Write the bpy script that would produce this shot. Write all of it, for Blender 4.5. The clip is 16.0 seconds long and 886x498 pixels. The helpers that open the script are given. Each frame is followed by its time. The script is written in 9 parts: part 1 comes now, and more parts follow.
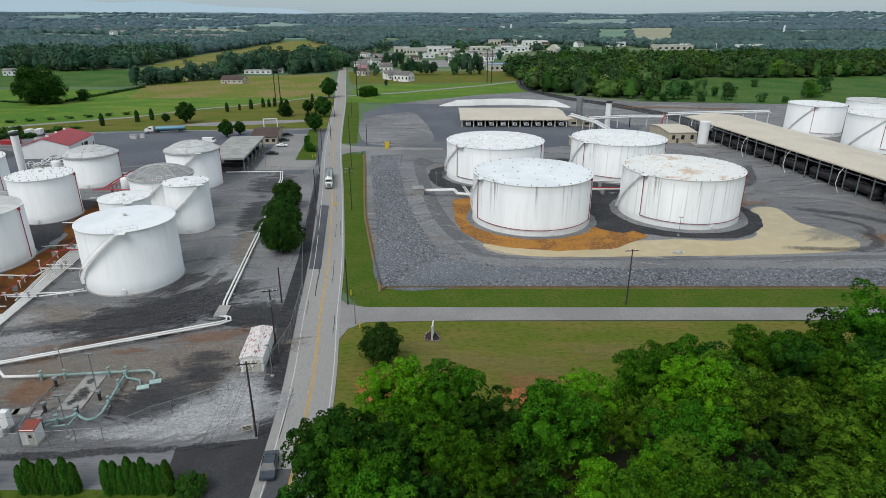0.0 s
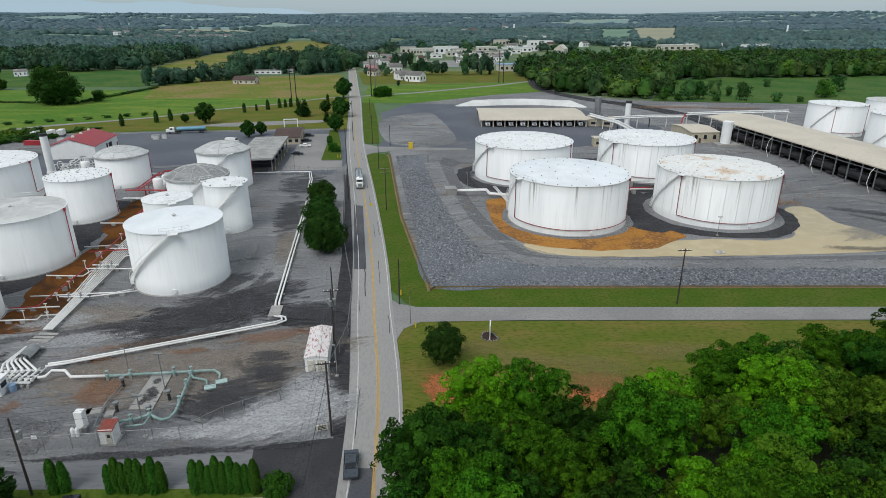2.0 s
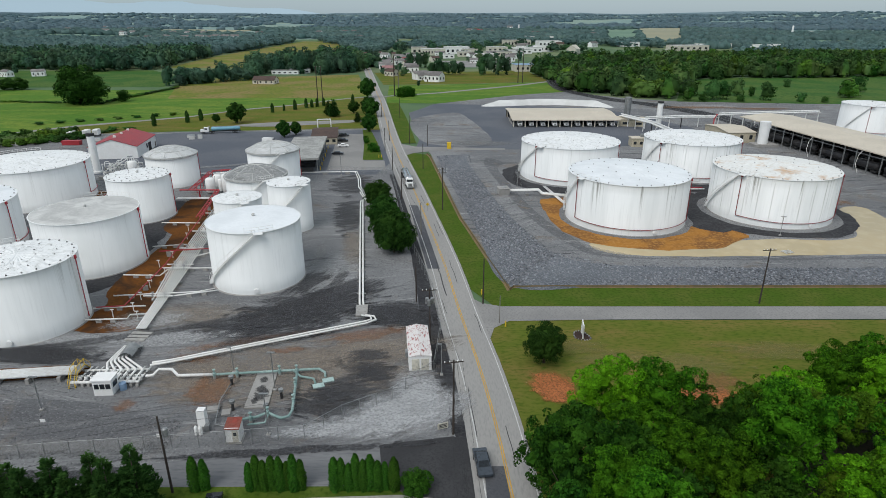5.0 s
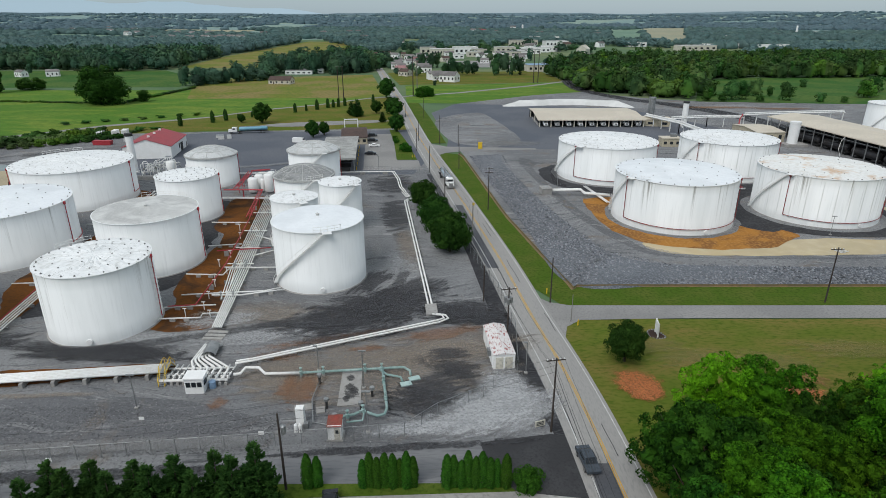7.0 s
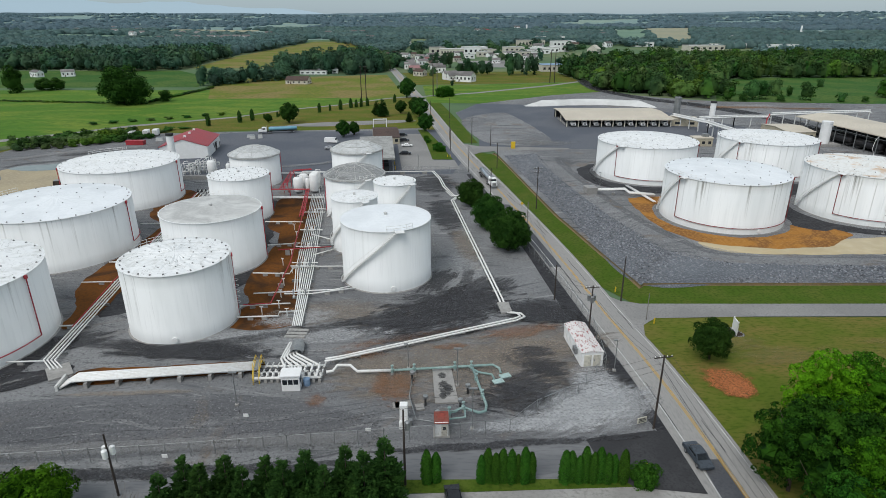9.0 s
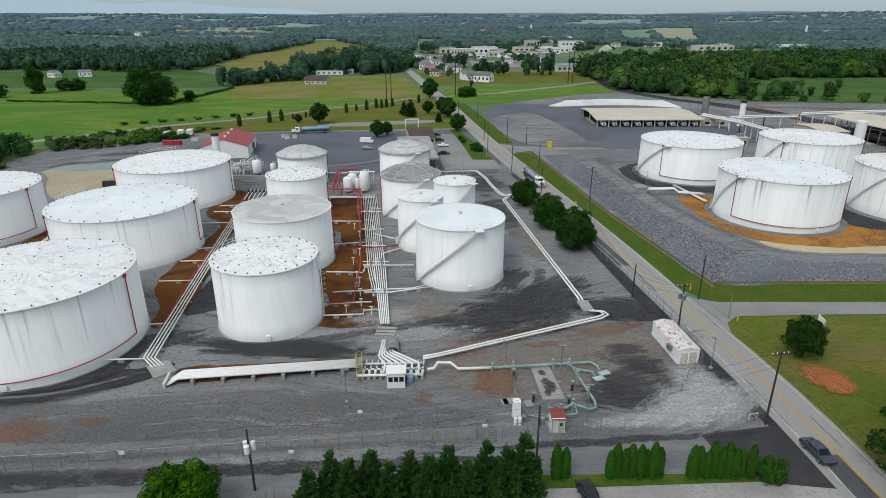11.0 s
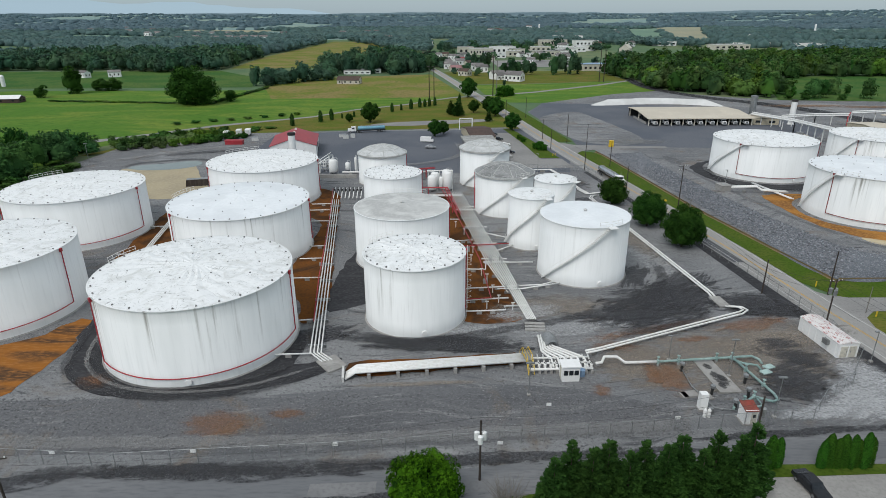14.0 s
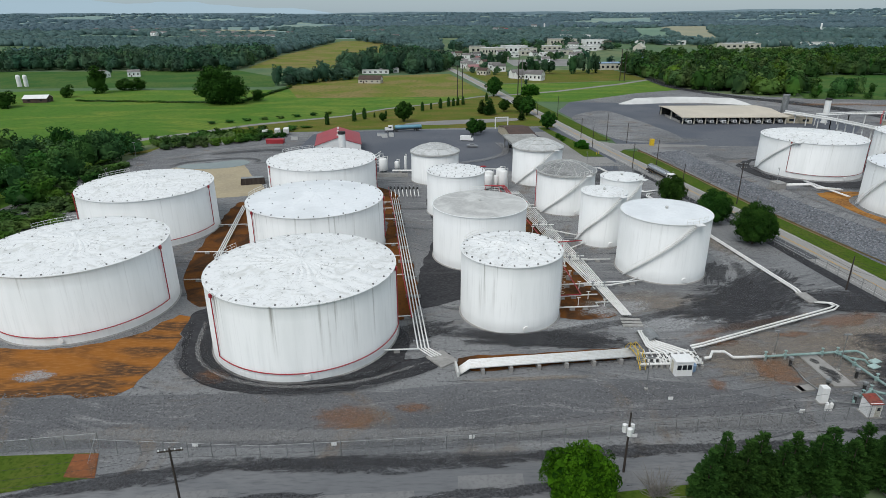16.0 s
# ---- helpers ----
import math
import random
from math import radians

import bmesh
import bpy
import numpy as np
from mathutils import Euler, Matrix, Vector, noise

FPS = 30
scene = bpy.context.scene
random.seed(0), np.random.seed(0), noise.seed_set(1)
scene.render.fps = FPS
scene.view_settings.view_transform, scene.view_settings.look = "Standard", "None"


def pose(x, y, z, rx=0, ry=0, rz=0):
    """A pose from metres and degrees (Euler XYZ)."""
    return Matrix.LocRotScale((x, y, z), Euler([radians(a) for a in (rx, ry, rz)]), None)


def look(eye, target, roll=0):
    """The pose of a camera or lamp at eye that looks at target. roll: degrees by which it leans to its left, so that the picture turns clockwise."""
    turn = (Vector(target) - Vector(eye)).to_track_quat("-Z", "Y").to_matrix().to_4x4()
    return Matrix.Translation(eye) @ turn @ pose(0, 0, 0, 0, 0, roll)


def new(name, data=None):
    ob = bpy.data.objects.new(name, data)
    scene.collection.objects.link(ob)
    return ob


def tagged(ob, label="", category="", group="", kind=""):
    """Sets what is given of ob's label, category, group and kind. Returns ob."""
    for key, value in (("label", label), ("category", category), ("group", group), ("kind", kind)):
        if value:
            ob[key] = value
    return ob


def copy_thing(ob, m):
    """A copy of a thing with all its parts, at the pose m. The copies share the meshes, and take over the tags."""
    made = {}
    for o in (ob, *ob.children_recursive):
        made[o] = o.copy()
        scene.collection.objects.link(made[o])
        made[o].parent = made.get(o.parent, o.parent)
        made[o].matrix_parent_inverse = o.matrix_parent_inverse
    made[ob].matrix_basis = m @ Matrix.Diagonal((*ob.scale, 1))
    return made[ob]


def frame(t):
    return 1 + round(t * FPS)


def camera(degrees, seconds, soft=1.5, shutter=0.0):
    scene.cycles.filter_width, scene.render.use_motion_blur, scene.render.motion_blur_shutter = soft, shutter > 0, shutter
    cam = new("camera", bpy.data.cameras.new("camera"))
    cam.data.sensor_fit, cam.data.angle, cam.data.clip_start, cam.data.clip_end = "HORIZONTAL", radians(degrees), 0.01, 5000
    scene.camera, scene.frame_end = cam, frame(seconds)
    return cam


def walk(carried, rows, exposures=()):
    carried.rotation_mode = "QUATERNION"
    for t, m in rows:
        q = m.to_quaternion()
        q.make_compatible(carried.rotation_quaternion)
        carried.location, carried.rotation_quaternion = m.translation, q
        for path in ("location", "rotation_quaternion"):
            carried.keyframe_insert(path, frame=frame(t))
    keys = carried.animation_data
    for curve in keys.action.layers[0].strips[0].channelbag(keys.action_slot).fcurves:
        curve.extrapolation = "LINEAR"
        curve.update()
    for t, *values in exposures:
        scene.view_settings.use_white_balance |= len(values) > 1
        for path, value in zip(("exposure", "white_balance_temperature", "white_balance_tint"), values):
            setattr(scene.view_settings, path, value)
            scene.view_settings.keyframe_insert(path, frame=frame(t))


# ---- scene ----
cam = camera(73.2, 16.0, soft=0.75)
METRES, EYE, TILT, LEAN, TURN = 113.75, 52.0, -21.3, 0.0, 0.0
ROWS = [
    (0.0, 0.0, 0.0, 0.0, 0.0, 0.0, -0.0),
    (0.5, -0.0214, -0.0007, 0.0001, 0.0, -0.0, 0.0),
    (1.0, -0.043, -0.0012, 0.0, 0.01, 0.0, 0.02),
    (1.5, -0.0653, -0.0018, -0.0, 0.01, 0.01, 0.04),
    (2.0, -0.0872, -0.0023, -0.0002, 0.02, 0.01, 0.06),
    (2.5, -0.109, -0.0028, -0.0002, 0.02, 0.01, 0.06),
    (3.0, -0.1309, -0.0032, -0.0004, 0.02, 0.02, 0.06),
    (3.5, -0.1532, -0.0039, -0.0004, 0.02, 0.02, 0.05),
    (4.0, -0.1771, -0.0046, -0.0006, 0.02, 0.02, 0.04),
    (6.5, -0.3165, -0.0099, -0.002, 0.01, 0.03, 0.04),
    (7.0, -0.346, -0.0114, -0.0024, 0.01, 0.03, 0.05),
    (7.5, -0.3756, -0.013, -0.0028, 0.01, 0.03, 0.04),
    (8.0, -0.406, -0.0145, -0.0035, 0.01, 0.04, 0.04),
    (8.5, -0.4376, -0.0164, -0.0039, 0.01, 0.04, 0.06),
    (9.0, -0.4698, -0.018, -0.0043, 0.01, 0.03, 0.06),
    (11.5, -0.6452, -0.0289, -0.0068, 0.02, 0.04, 0.11),
    (12.0, -0.6841, -0.0317, -0.0073, 0.03, 0.03, 0.13),
    (12.5, -0.7234, -0.0344, -0.0081, 0.03, 0.02, 0.14),
    (13.0, -0.7629, -0.0367, -0.0088, 0.03, 0.01, 0.15),
    (13.5, -0.8025, -0.039, -0.0096, 0.05, 0.0, 0.18),
    (14.0, -0.8421, -0.0415, -0.0104, 0.06, -0.0, 0.19),
    (14.5, -0.8817, -0.0441, -0.0113, 0.08, -0.01, 0.22),
    (15.0, -0.9218, -0.0468, -0.0121, 0.09, -0.03, 0.26),
    (15.5, -0.9606, -0.0493, -0.013, 0.09, -0.03, 0.27),
    (16.0, -0.9984, -0.0516, -0.0141, 0.09, -0.05, 0.26),
]
walk(cam, [(t, pose(0, 0, EYE, TILT, LEAN, TURN) @ pose(METRES * x, METRES * y, METRES * z, 90 + pitch, roll, yaw)) for t, x, y, z, yaw, pitch, roll in ROWS],
     [(0.0, 0.86), (7.0, 0.82), (12.0, 0.81), (16.0, 0.79)])

# ---- world and sun: a hazy overcast day ----
world = bpy.data.worlds.new("sky")
scene.world = world
world.use_nodes = True
wn, wl = world.node_tree.nodes, world.node_tree.links
sky = wn.new("ShaderNodeTexSky")
sky.sky_type, sky.sun_disc = "NISHITA", False
sky.sun_elevation, sky.sun_rotation = radians(52), radians(215)
sky.air_density, sky.dust_density, sky.ozone_density, sky.altitude = 1.0, 0.8, 1.6, 100
wn["Background"].inputs["Strength"].default_value = 0.138
cloud = wn.new("ShaderNodeMix")
cloud.data_type = "RGBA"
cloud.inputs[0].default_value = 0.88
upward, rise = wn.new("ShaderNodeTexCoord"), wn.new("ShaderNodeSeparateXYZ")
wl.new(upward.outputs["Generated"], rise.inputs[0])
deck = wn.new("ShaderNodeValToRGB")
deck.color_ramp.elements[0].position, deck.color_ramp.elements[0].color = 0.0, (1.06, 1.46, 1.78, 1)
deck.color_ramp.elements[1].position, deck.color_ramp.elements[1].color = 0.45, (2.3, 2.52, 2.64, 1)
wl.new(rise.outputs["Z"], deck.inputs[0])
wl.new(deck.outputs[0], cloud.inputs[7])
wl.new(sky.outputs[0], cloud.inputs[6])
wl.new(cloud.outputs[2], wn["Background"].inputs["Color"])

sun = new("sun", bpy.data.lights.new("sun", "SUN"))
sun.data.energy, sun.data.angle, sun.data.color = 1.05, radians(34), (1.0, 0.98, 0.955)
sun.matrix_world = look((-60, -85, 130), (0, 0, 0))

# ---- materials ----
def ramp_between(nt, fac, lo, hi):
    r = nt.nodes.new("ShaderNodeMapRange")
    r.inputs["From Min"].default_value, r.inputs["From Max"].default_value = lo, hi
    r.interpolation_type = "SMOOTHSTEP"
    nt.links.new(fac, r.inputs["Value"])
    return r.outputs["Result"]


def mixed(nt, fac, a, b):
    m = nt.nodes.new("ShaderNodeMix")
    m.data_type = "RGBA"
    for socket, value in ((m.inputs[6], a), (m.inputs[7], b)):
        if isinstance(value, tuple):
            socket.default_value = (*value, 1)
        else:
            nt.links.new(value, socket)
    if isinstance(fac, float):
        m.inputs[0].default_value = fac
    else:
        nt.links.new(fac, m.inputs[0])
    return m.outputs[2]


def noise_of(nt, vec, scale, detail=4.0, distortion=0.0, rough=0.55):
    n = nt.nodes.new("ShaderNodeTexNoise")
    n.inputs["Scale"].default_value, n.inputs["Detail"].default_value = scale, detail
    n.inputs["Distortion"].default_value, n.inputs["Roughness"].default_value = distortion, rough
    nt.links.new(vec, n.inputs["Vector"])
    return n.outputs["Fac"]


def stretched(nt, sx, sy, sz):
    tc = nt.nodes.new("ShaderNodeTexCoord")
    mp = nt.nodes.new("ShaderNodeMapping")
    mp.inputs["Scale"].default_value = (sx, sy, sz)
    nt.links.new(tc.outputs["Object"], mp.inputs["Vector"])
    return mp.outputs["Vector"]


def fresh(name):
    m = bpy.data.materials.new(name)
    m.use_nodes = True
    return m, m.node_tree, m.node_tree.nodes["Principled BSDF"]


def bumped(nt, bsdf, height, strength, distance):
    b = nt.nodes.new("ShaderNodeBump")
    b.inputs["Strength"].default_value, b.inputs["Distance"].default_value = strength, distance
    nt.links.new(height, b.inputs["Height"])
    nt.links.new(b.outputs["Normal"], bsdf.inputs["Normal"])


def surface(name, base, second, third=None, big=0.05, small=1.5, rough=0.9, metal=0.0, bump=0.3, depth=0.05,
            stretch=(1, 1, 1), lo=0.4, hi=0.6, distortion=0.0, spread=0.0, gloss=0.3):
    """Base colour, broad patches of a second colour, fine grain towards a third; spread varies it from piece to piece."""
    m, nt, bsdf = fresh(name)
    vec = stretched(nt, *stretch)
    broad = noise_of(nt, vec, big, 6, distortion)
    fine = noise_of(nt, vec, small, 5)
    col = mixed(nt, ramp_between(nt, broad, lo, hi), base, second)
    third = third or tuple(c * 0.6 for c in base)
    col = mixed(nt, ramp_between(nt, fine, 0.42, 0.75), col, third)
    if spread:
        info = nt.nodes.new("ShaderNodeObjectInfo")
        hsv = nt.nodes.new("ShaderNodeHueSaturation")
        mr = nt.nodes.new("ShaderNodeMapRange")
        mr.inputs["To Min"].default_value, mr.inputs["To Max"].default_value = 1 - spread, 1 + spread
        nt.links.new(info.outputs["Random"], mr.inputs["Value"])
        nt.links.new(mr.outputs["Result"], hsv.inputs["Value"])
        nt.links.new(col, hsv.inputs["Color"])
        col = hsv.outputs["Color"]
    nt.links.new(col, bsdf.inputs["Base Color"])
    bsdf.inputs["Roughness"].default_value, bsdf.inputs["Metallic"].default_value = rough, metal
    bsdf.inputs["Specular IOR Level"].default_value = gloss
    if bump:
        bumped(nt, bsdf, fine, bump, depth)
    return m


def leafy(name, dark, light, tip, spread=0.35, patch=0.25, cell=0.0, clear=0.15, vary=1.0):
    """Foliage: each leaf has its own green, each tree its own tone; cell gives the crowns of a joined wood tones of their own."""
    m, nt, bsdf = fresh(name)
    geo = nt.nodes.new("ShaderNodeNewGeometry")
    info = nt.nodes.new("ShaderNodeObjectInfo")
    col = mixed(nt, geo.outputs["Random Per Island"], dark, light)
    col = mixed(nt, ramp_between(nt, noise_of(nt, stretched(nt, 1, 1, 1), patch, 3), 0.45, 0.7), col, tip)
    hsv = nt.nodes.new("ShaderNodeHueSaturation")
    for socket, lo, hi in (("Value", 1 - spread, 1 + spread), ("Hue", 0.485, 0.51)):
        mr = nt.nodes.new("ShaderNodeMapRange")
        mr.inputs["To Min"].default_value, mr.inputs["To Max"].default_value = lo, hi
        nt.links.new(info.outputs["Random"], mr.inputs["Value"])
        nt.links.new(mr.outputs["Result"], hsv.inputs[socket])
    if cell:
        vor = nt.nodes.new("ShaderNodeTexVoronoi")
        vor.inputs["Scale"].default_value = cell
        nt.links.new(stretched(nt, 1, 1, 0.2), vor.inputs["Vector"])
        own = nt.nodes.new("ShaderNodeSeparateColor")
        nt.links.new(vor.outputs["Color"], own.inputs["Color"])
        tone = nt.nodes.new("ShaderNodeHueSaturation")
        for channel, socket, lo, hi in (("Red", "Value", 1 - 0.38 * vary, 1 + 0.42 * vary), ("Green", "Hue", 0.5 - 0.018 * vary, 0.5 + 0.012 * vary), ("Blue", "Saturation", 1 - 0.18 * vary, 1 + 0.1 * vary)):
            mr = nt.nodes.new("ShaderNodeMapRange")
            mr.inputs["To Min"].default_value, mr.inputs["To Max"].default_value = lo, hi
            nt.links.new(own.outputs[channel], mr.inputs["Value"])
            nt.links.new(mr.outputs["Result"], tone.inputs[socket])
        nt.links.new(col, tone.inputs["Color"])
        col = tone.outputs["Color"]
    nt.links.new(col, hsv.inputs["Color"])
    nt.links.new(hsv.outputs["Color"], bsdf.inputs["Base Color"])
    bsdf.inputs["Roughness"].default_value = 0.75
    bsdf.inputs["Specular IOR Level"].default_value = 0.03
    tr = nt.nodes.new("ShaderNodeBsdfTranslucent")
    nt.links.new(hsv.outputs["Color"], tr.inputs["Color"])
    ms = nt.nodes.new("ShaderNodeMixShader")
    ms.inputs[0].default_value = clear
    nt.links.new(bsdf.outputs[0], ms.inputs[1])
    nt.links.new(tr.outputs[0], ms.inputs[2])
    nt.links.new(ms.outputs[0], nt.nodes["Material Output"].inputs["Surface"])
    return m


def stain(name, base, second, strength=0.9, scale=0.3, stretch=(1, 1, 1), ragged=1.0, soft=0.09):
    """A spill or smear with a torn rim: the mesh's fade value, broken up by noise, lets the ground through."""
    m, nt, bsdf = fresh(name)
    vec = stretched(nt, *stretch)
    n = noise_of(nt, vec, scale, 12, 1.4, 0.72)
    grain = noise_of(nt, stretched(nt, 1, 1, 1), 2.4, 5, 0, 0.75)
    nt.links.new(mixed(nt, ramp_between(nt, noise_of(nt, vec, scale * 5, 6, 0, 0.7), 0.38, 0.66), base, second), bsdf.inputs["Base Color"])
    bsdf.inputs["Roughness"].default_value = 0.95
    at = nt.nodes.new("ShaderNodeAttribute")
    at.attribute_name = "fade"
    add = nt.nodes.new("ShaderNodeMath")
    add.operation = "MULTIPLY_ADD"
    add.inputs[1].default_value = 2.4 * ragged
    nt.links.new(n, add.inputs[0])
    nt.links.new(at.outputs["Fac"], add.inputs[2])
    middle = 0.30 + 1.2 * ragged
    a = ramp_between(nt, add.outputs[0], middle - soft, middle + soft * 2.2)
    worn = nt.nodes.new("ShaderNodeMapRange")
    worn.inputs["From Min"].default_value, worn.inputs["From Max"].default_value = 0.40, 0.66
    worn.inputs["To Min"].default_value, worn.inputs["To Max"].default_value = strength, strength * 0.35
    nt.links.new(grain, worn.inputs["Value"])
    k = nt.nodes.new("ShaderNodeMath")
    k.operation = "MULTIPLY"
    nt.links.new(worn.outputs["Result"], k.inputs[1])
    nt.links.new(a, k.inputs[0])
    nt.links.new(k.outputs[0], bsdf.inputs["Alpha"])
    return m


GRASS = surface("mown_grass", (0.096, 0.130, 0.018), (0.172, 0.140, 0.040), (0.060, 0.098, 0.011), 0.09, 1.4, bump=0.5, depth=0.1, gloss=0.05, lo=0.32, hi=0.68, stretch=(0.6, 1.3, 1))
LAWN = surface("roadside_grass", (0.060, 0.108, 0.012), (0.100, 0.120, 0.024), (0.036, 0.070, 0.008), 0.16, 1.6, bump=0.5, depth=0.1, gloss=0.05, lo=0.32, hi=0.78)
CROP = surface("crop_green", (0.082, 0.175, 0.026), (0.165, 0.225, 0.040), (0.055, 0.125, 0.020), 0.03, 0.5, bump=0.7, depth=0.5, stretch=(0.5, 1.5, 1), distortion=1.6, lo=0.40, hi=0.68, gloss=0.05)
MEADOW = surface("meadow_green", (0.045, 0.115, 0.026), (0.085, 0.14, 0.035), (0.03, 0.08, 0.02), 0.03, 0.4, bump=0.4, depth=0.3, gloss=0.05)
HAYFIELD = surface("mown_field", (0.15, 0.175, 0.032), (0.24, 0.185, 0.075), (0.085, 0.13, 0.026), 0.03, 0.4, bump=0.3, depth=0.2, gloss=0.05)
COUNTRY = surface("open_country", (0.105, 0.165, 0.085), (0.155, 0.19, 0.10), (0.08, 0.135, 0.075), 0.003, 0.05, bump=0.2, depth=1.0, lo=0.45, hi=0.55, gloss=0.05)
def yard_gravel(name="grey_gravel_yard", dark=(0.158, 0.161, 0.166), pale=(0.235, 0.238, 0.24), wet=0.535):
    """Grey gravel: broad damp and dusty patches, long dark and pale smears dragged about by wheels, and coarse grain."""
    m, nt, bsdf = fresh(name)
    vec = stretched(nt, 1, 1, 1)
    bend = nt.nodes.new("ShaderNodeTexNoise")
    bend.inputs["Scale"].default_value, bend.inputs["Detail"].default_value = 0.022, 2
    nt.links.new(vec, bend.inputs["Vector"])
    shift = nt.nodes.new("ShaderNodeVectorMath")
    shift.operation = "MULTIPLY_ADD"
    shift.inputs[1].default_value = (34, 34, 0)
    nt.links.new(bend.outputs["Color"], shift.inputs[0])
    nt.links.new(vec, shift.inputs[2])

    def smears(sx, sy, turn, scale):
        mp = nt.nodes.new("ShaderNodeMapping")
        mp.inputs["Scale"].default_value, mp.inputs["Rotation"].default_value = (sx, sy, 1), (0, 0, radians(turn))
        nt.links.new(shift.outputs[0], mp.inputs["Vector"])
        return noise_of(nt, mp.outputs["Vector"], scale, 9, 0.6, 0.72)

    col = mixed(nt, ramp_between(nt, noise_of(nt, vec, 0.022, 6, 0.8), 0.38, 0.62), dark, pale)
    col = mixed(nt, ramp_between(nt, noise_of(nt, vec, 0.07, 7, 1.2, 0.65), 0.54, 0.70), col, (0.175, 0.145, 0.118))
    col = mixed(nt, ramp_between(nt, smears(0.18, 1.5, -12, 0.30), 0.53, 0.68), col, (0.31, 0.31, 0.305))
    col = mixed(nt, ramp_between(nt, smears(0.16, 1.4, 8, 0.26), wet, wet + 0.13), col, (0.058, 0.060, 0.066))
    col = mixed(nt, ramp_between(nt, smears(0.10, 2.2, -4, 0.8), wet + 0.06, wet + 0.15), col, (0.075, 0.077, 0.082))
    grain = noise_of(nt, vec, 1.9, 6, 0, 0.85)
    col = mixed(nt, ramp_between(nt, grain, 0.50, 0.64), col, (0.07, 0.071, 0.073))
    col = mixed(nt, ramp_between(nt, noise_of(nt, vec, 2.6, 6, 0, 0.85), 0.55, 0.66), col, (0.40, 0.40, 0.40))
    nt.links.new(col, bsdf.inputs["Base Color"])
    bsdf.inputs["Roughness"].default_value = 0.92
    bsdf.inputs["Specular IOR Level"].default_value = 0.25
    bumped(nt, bsdf, grain, 0.9, 0.2)
    return m


GRAVEL = yard_gravel()
RIPRAP = surface("broken_stone", (0.125, 0.135, 0.150), (0.085, 0.093, 0.106), (0.24, 0.255, 0.275), 0.035, 2.6, bump=1.0, depth=0.3)
STONE = surface("stone_piece", (0.21, 0.22, 0.24), (0.15, 0.16, 0.175), (0.30, 0.31, 0.33), 0.4, 4.0, bump=0.5, depth=0.05, spread=0.35)
DIKE = yard_gravel("dike_gravel", (0.112, 0.114, 0.12), (0.15, 0.152, 0.158), 0.60)
STREETPATCH = surface("street_patch_asphalt", (0.175, 0.176, 0.178), (0.205, 0.205, 0.204), (0.15, 0.15, 0.152), 0.2, 2.0, rough=0.85, bump=0.1, depth=0.01)
STREETTAR = surface("old_street_asphalt", (0.150, 0.154, 0.160), (0.188, 0.19, 0.193), (0.118, 0.121, 0.126), 0.09, 1.6, rough=0.85, bump=0.15, depth=0.01, stretch=(0.3, 1.5, 1), distortion=0.8)
ASPHALT = surface("worn_asphalt", (0.225, 0.22, 0.212), (0.275, 0.268, 0.255), (0.18, 0.177, 0.172), 0.06, 2.5, rough=0.88, bump=0.15, depth=0.01)
ROADWAY = surface("road_asphalt", (0.285, 0.278, 0.265), (0.315, 0.305, 0.288), (0.25, 0.245, 0.235), 0.03, 4.0, rough=0.85, bump=0.12, depth=0.01, stretch=(1, 0.25, 1))
DARKTAR = surface("fresh_asphalt", (0.036, 0.036, 0.038), (0.05, 0.05, 0.052), (0.028, 0.028, 0.03), 0.15, 3.0, rough=0.8, bump=0.1, depth=0.01)
GREYTAR = surface("asphalt_repair", (0.078, 0.081, 0.090), (0.098, 0.10, 0.106), (0.062, 0.064, 0.072), 0.15, 3.0, rough=0.8, bump=0.1, depth=0.01)
YARDTAR = surface("terminal_yard_asphalt", (0.092, 0.102, 0.122), (0.125, 0.132, 0.148), (0.072, 0.08, 0.098), 0.03, 1.5, rough=0.85, bump=0.1, depth=0.01)
CONCRETE = surface("pale_concrete", (0.36, 0.35, 0.33), (0.29, 0.28, 0.265), (0.24, 0.235, 0.22), 0.15, 2.0, rough=0.9, bump=0.2, depth=0.01)
DIRT = surface("rust_brown_soil", (0.16, 0.062, 0.016), (0.055, 0.030, 0.017), (0.10, 0.045, 0.018), 0.10, 1.6, bump=0.6, depth=0.08, distortion=1.4, lo=0.42, hi=0.62, gloss=0.05)
ORANGE = surface("orange_clay", (0.36, 0.165, 0.038), (0.20, 0.095, 0.035), (0.42, 0.215, 0.07), 0.11, 1.4, bump=0.5, depth=0.1, distortion=1.4, gloss=0.05)
OCHRE = surface("streaked_ochre_clay", (0.29, 0.115, 0.026), (0.085, 0.050, 0.030), (0.33, 0.145, 0.045), 0.075, 1.2, bump=0.5, depth=0.1, stretch=(0.5, 1.6, 1), distortion=1.6, lo=0.42, hi=0.62, gloss=0.05)
DARKSOIL = surface("dark_wet_gravel", (0.022, 0.022, 0.025), (0.040, 0.040, 0.044), (0.066, 0.066, 0.068), 0.16, 2.2, bump=0.6, depth=0.1, stretch=(0.6, 1.4, 1), distortion=1.6, lo=0.42, hi=0.66)
REDCLAY = surface("bare_red_clay", (0.22, 0.085, 0.04), (0.15, 0.07, 0.036), (0.27, 0.11, 0.05), 0.3, 2.0, bump=0.5, depth=0.08, gloss=0.05)
MUDWATER = surface("muddy_water", (0.47, 0.37, 0.20), (0.42, 0.34, 0.19), (0.49, 0.40, 0.23), 0.03, 0.3, rough=0.25, bump=0)
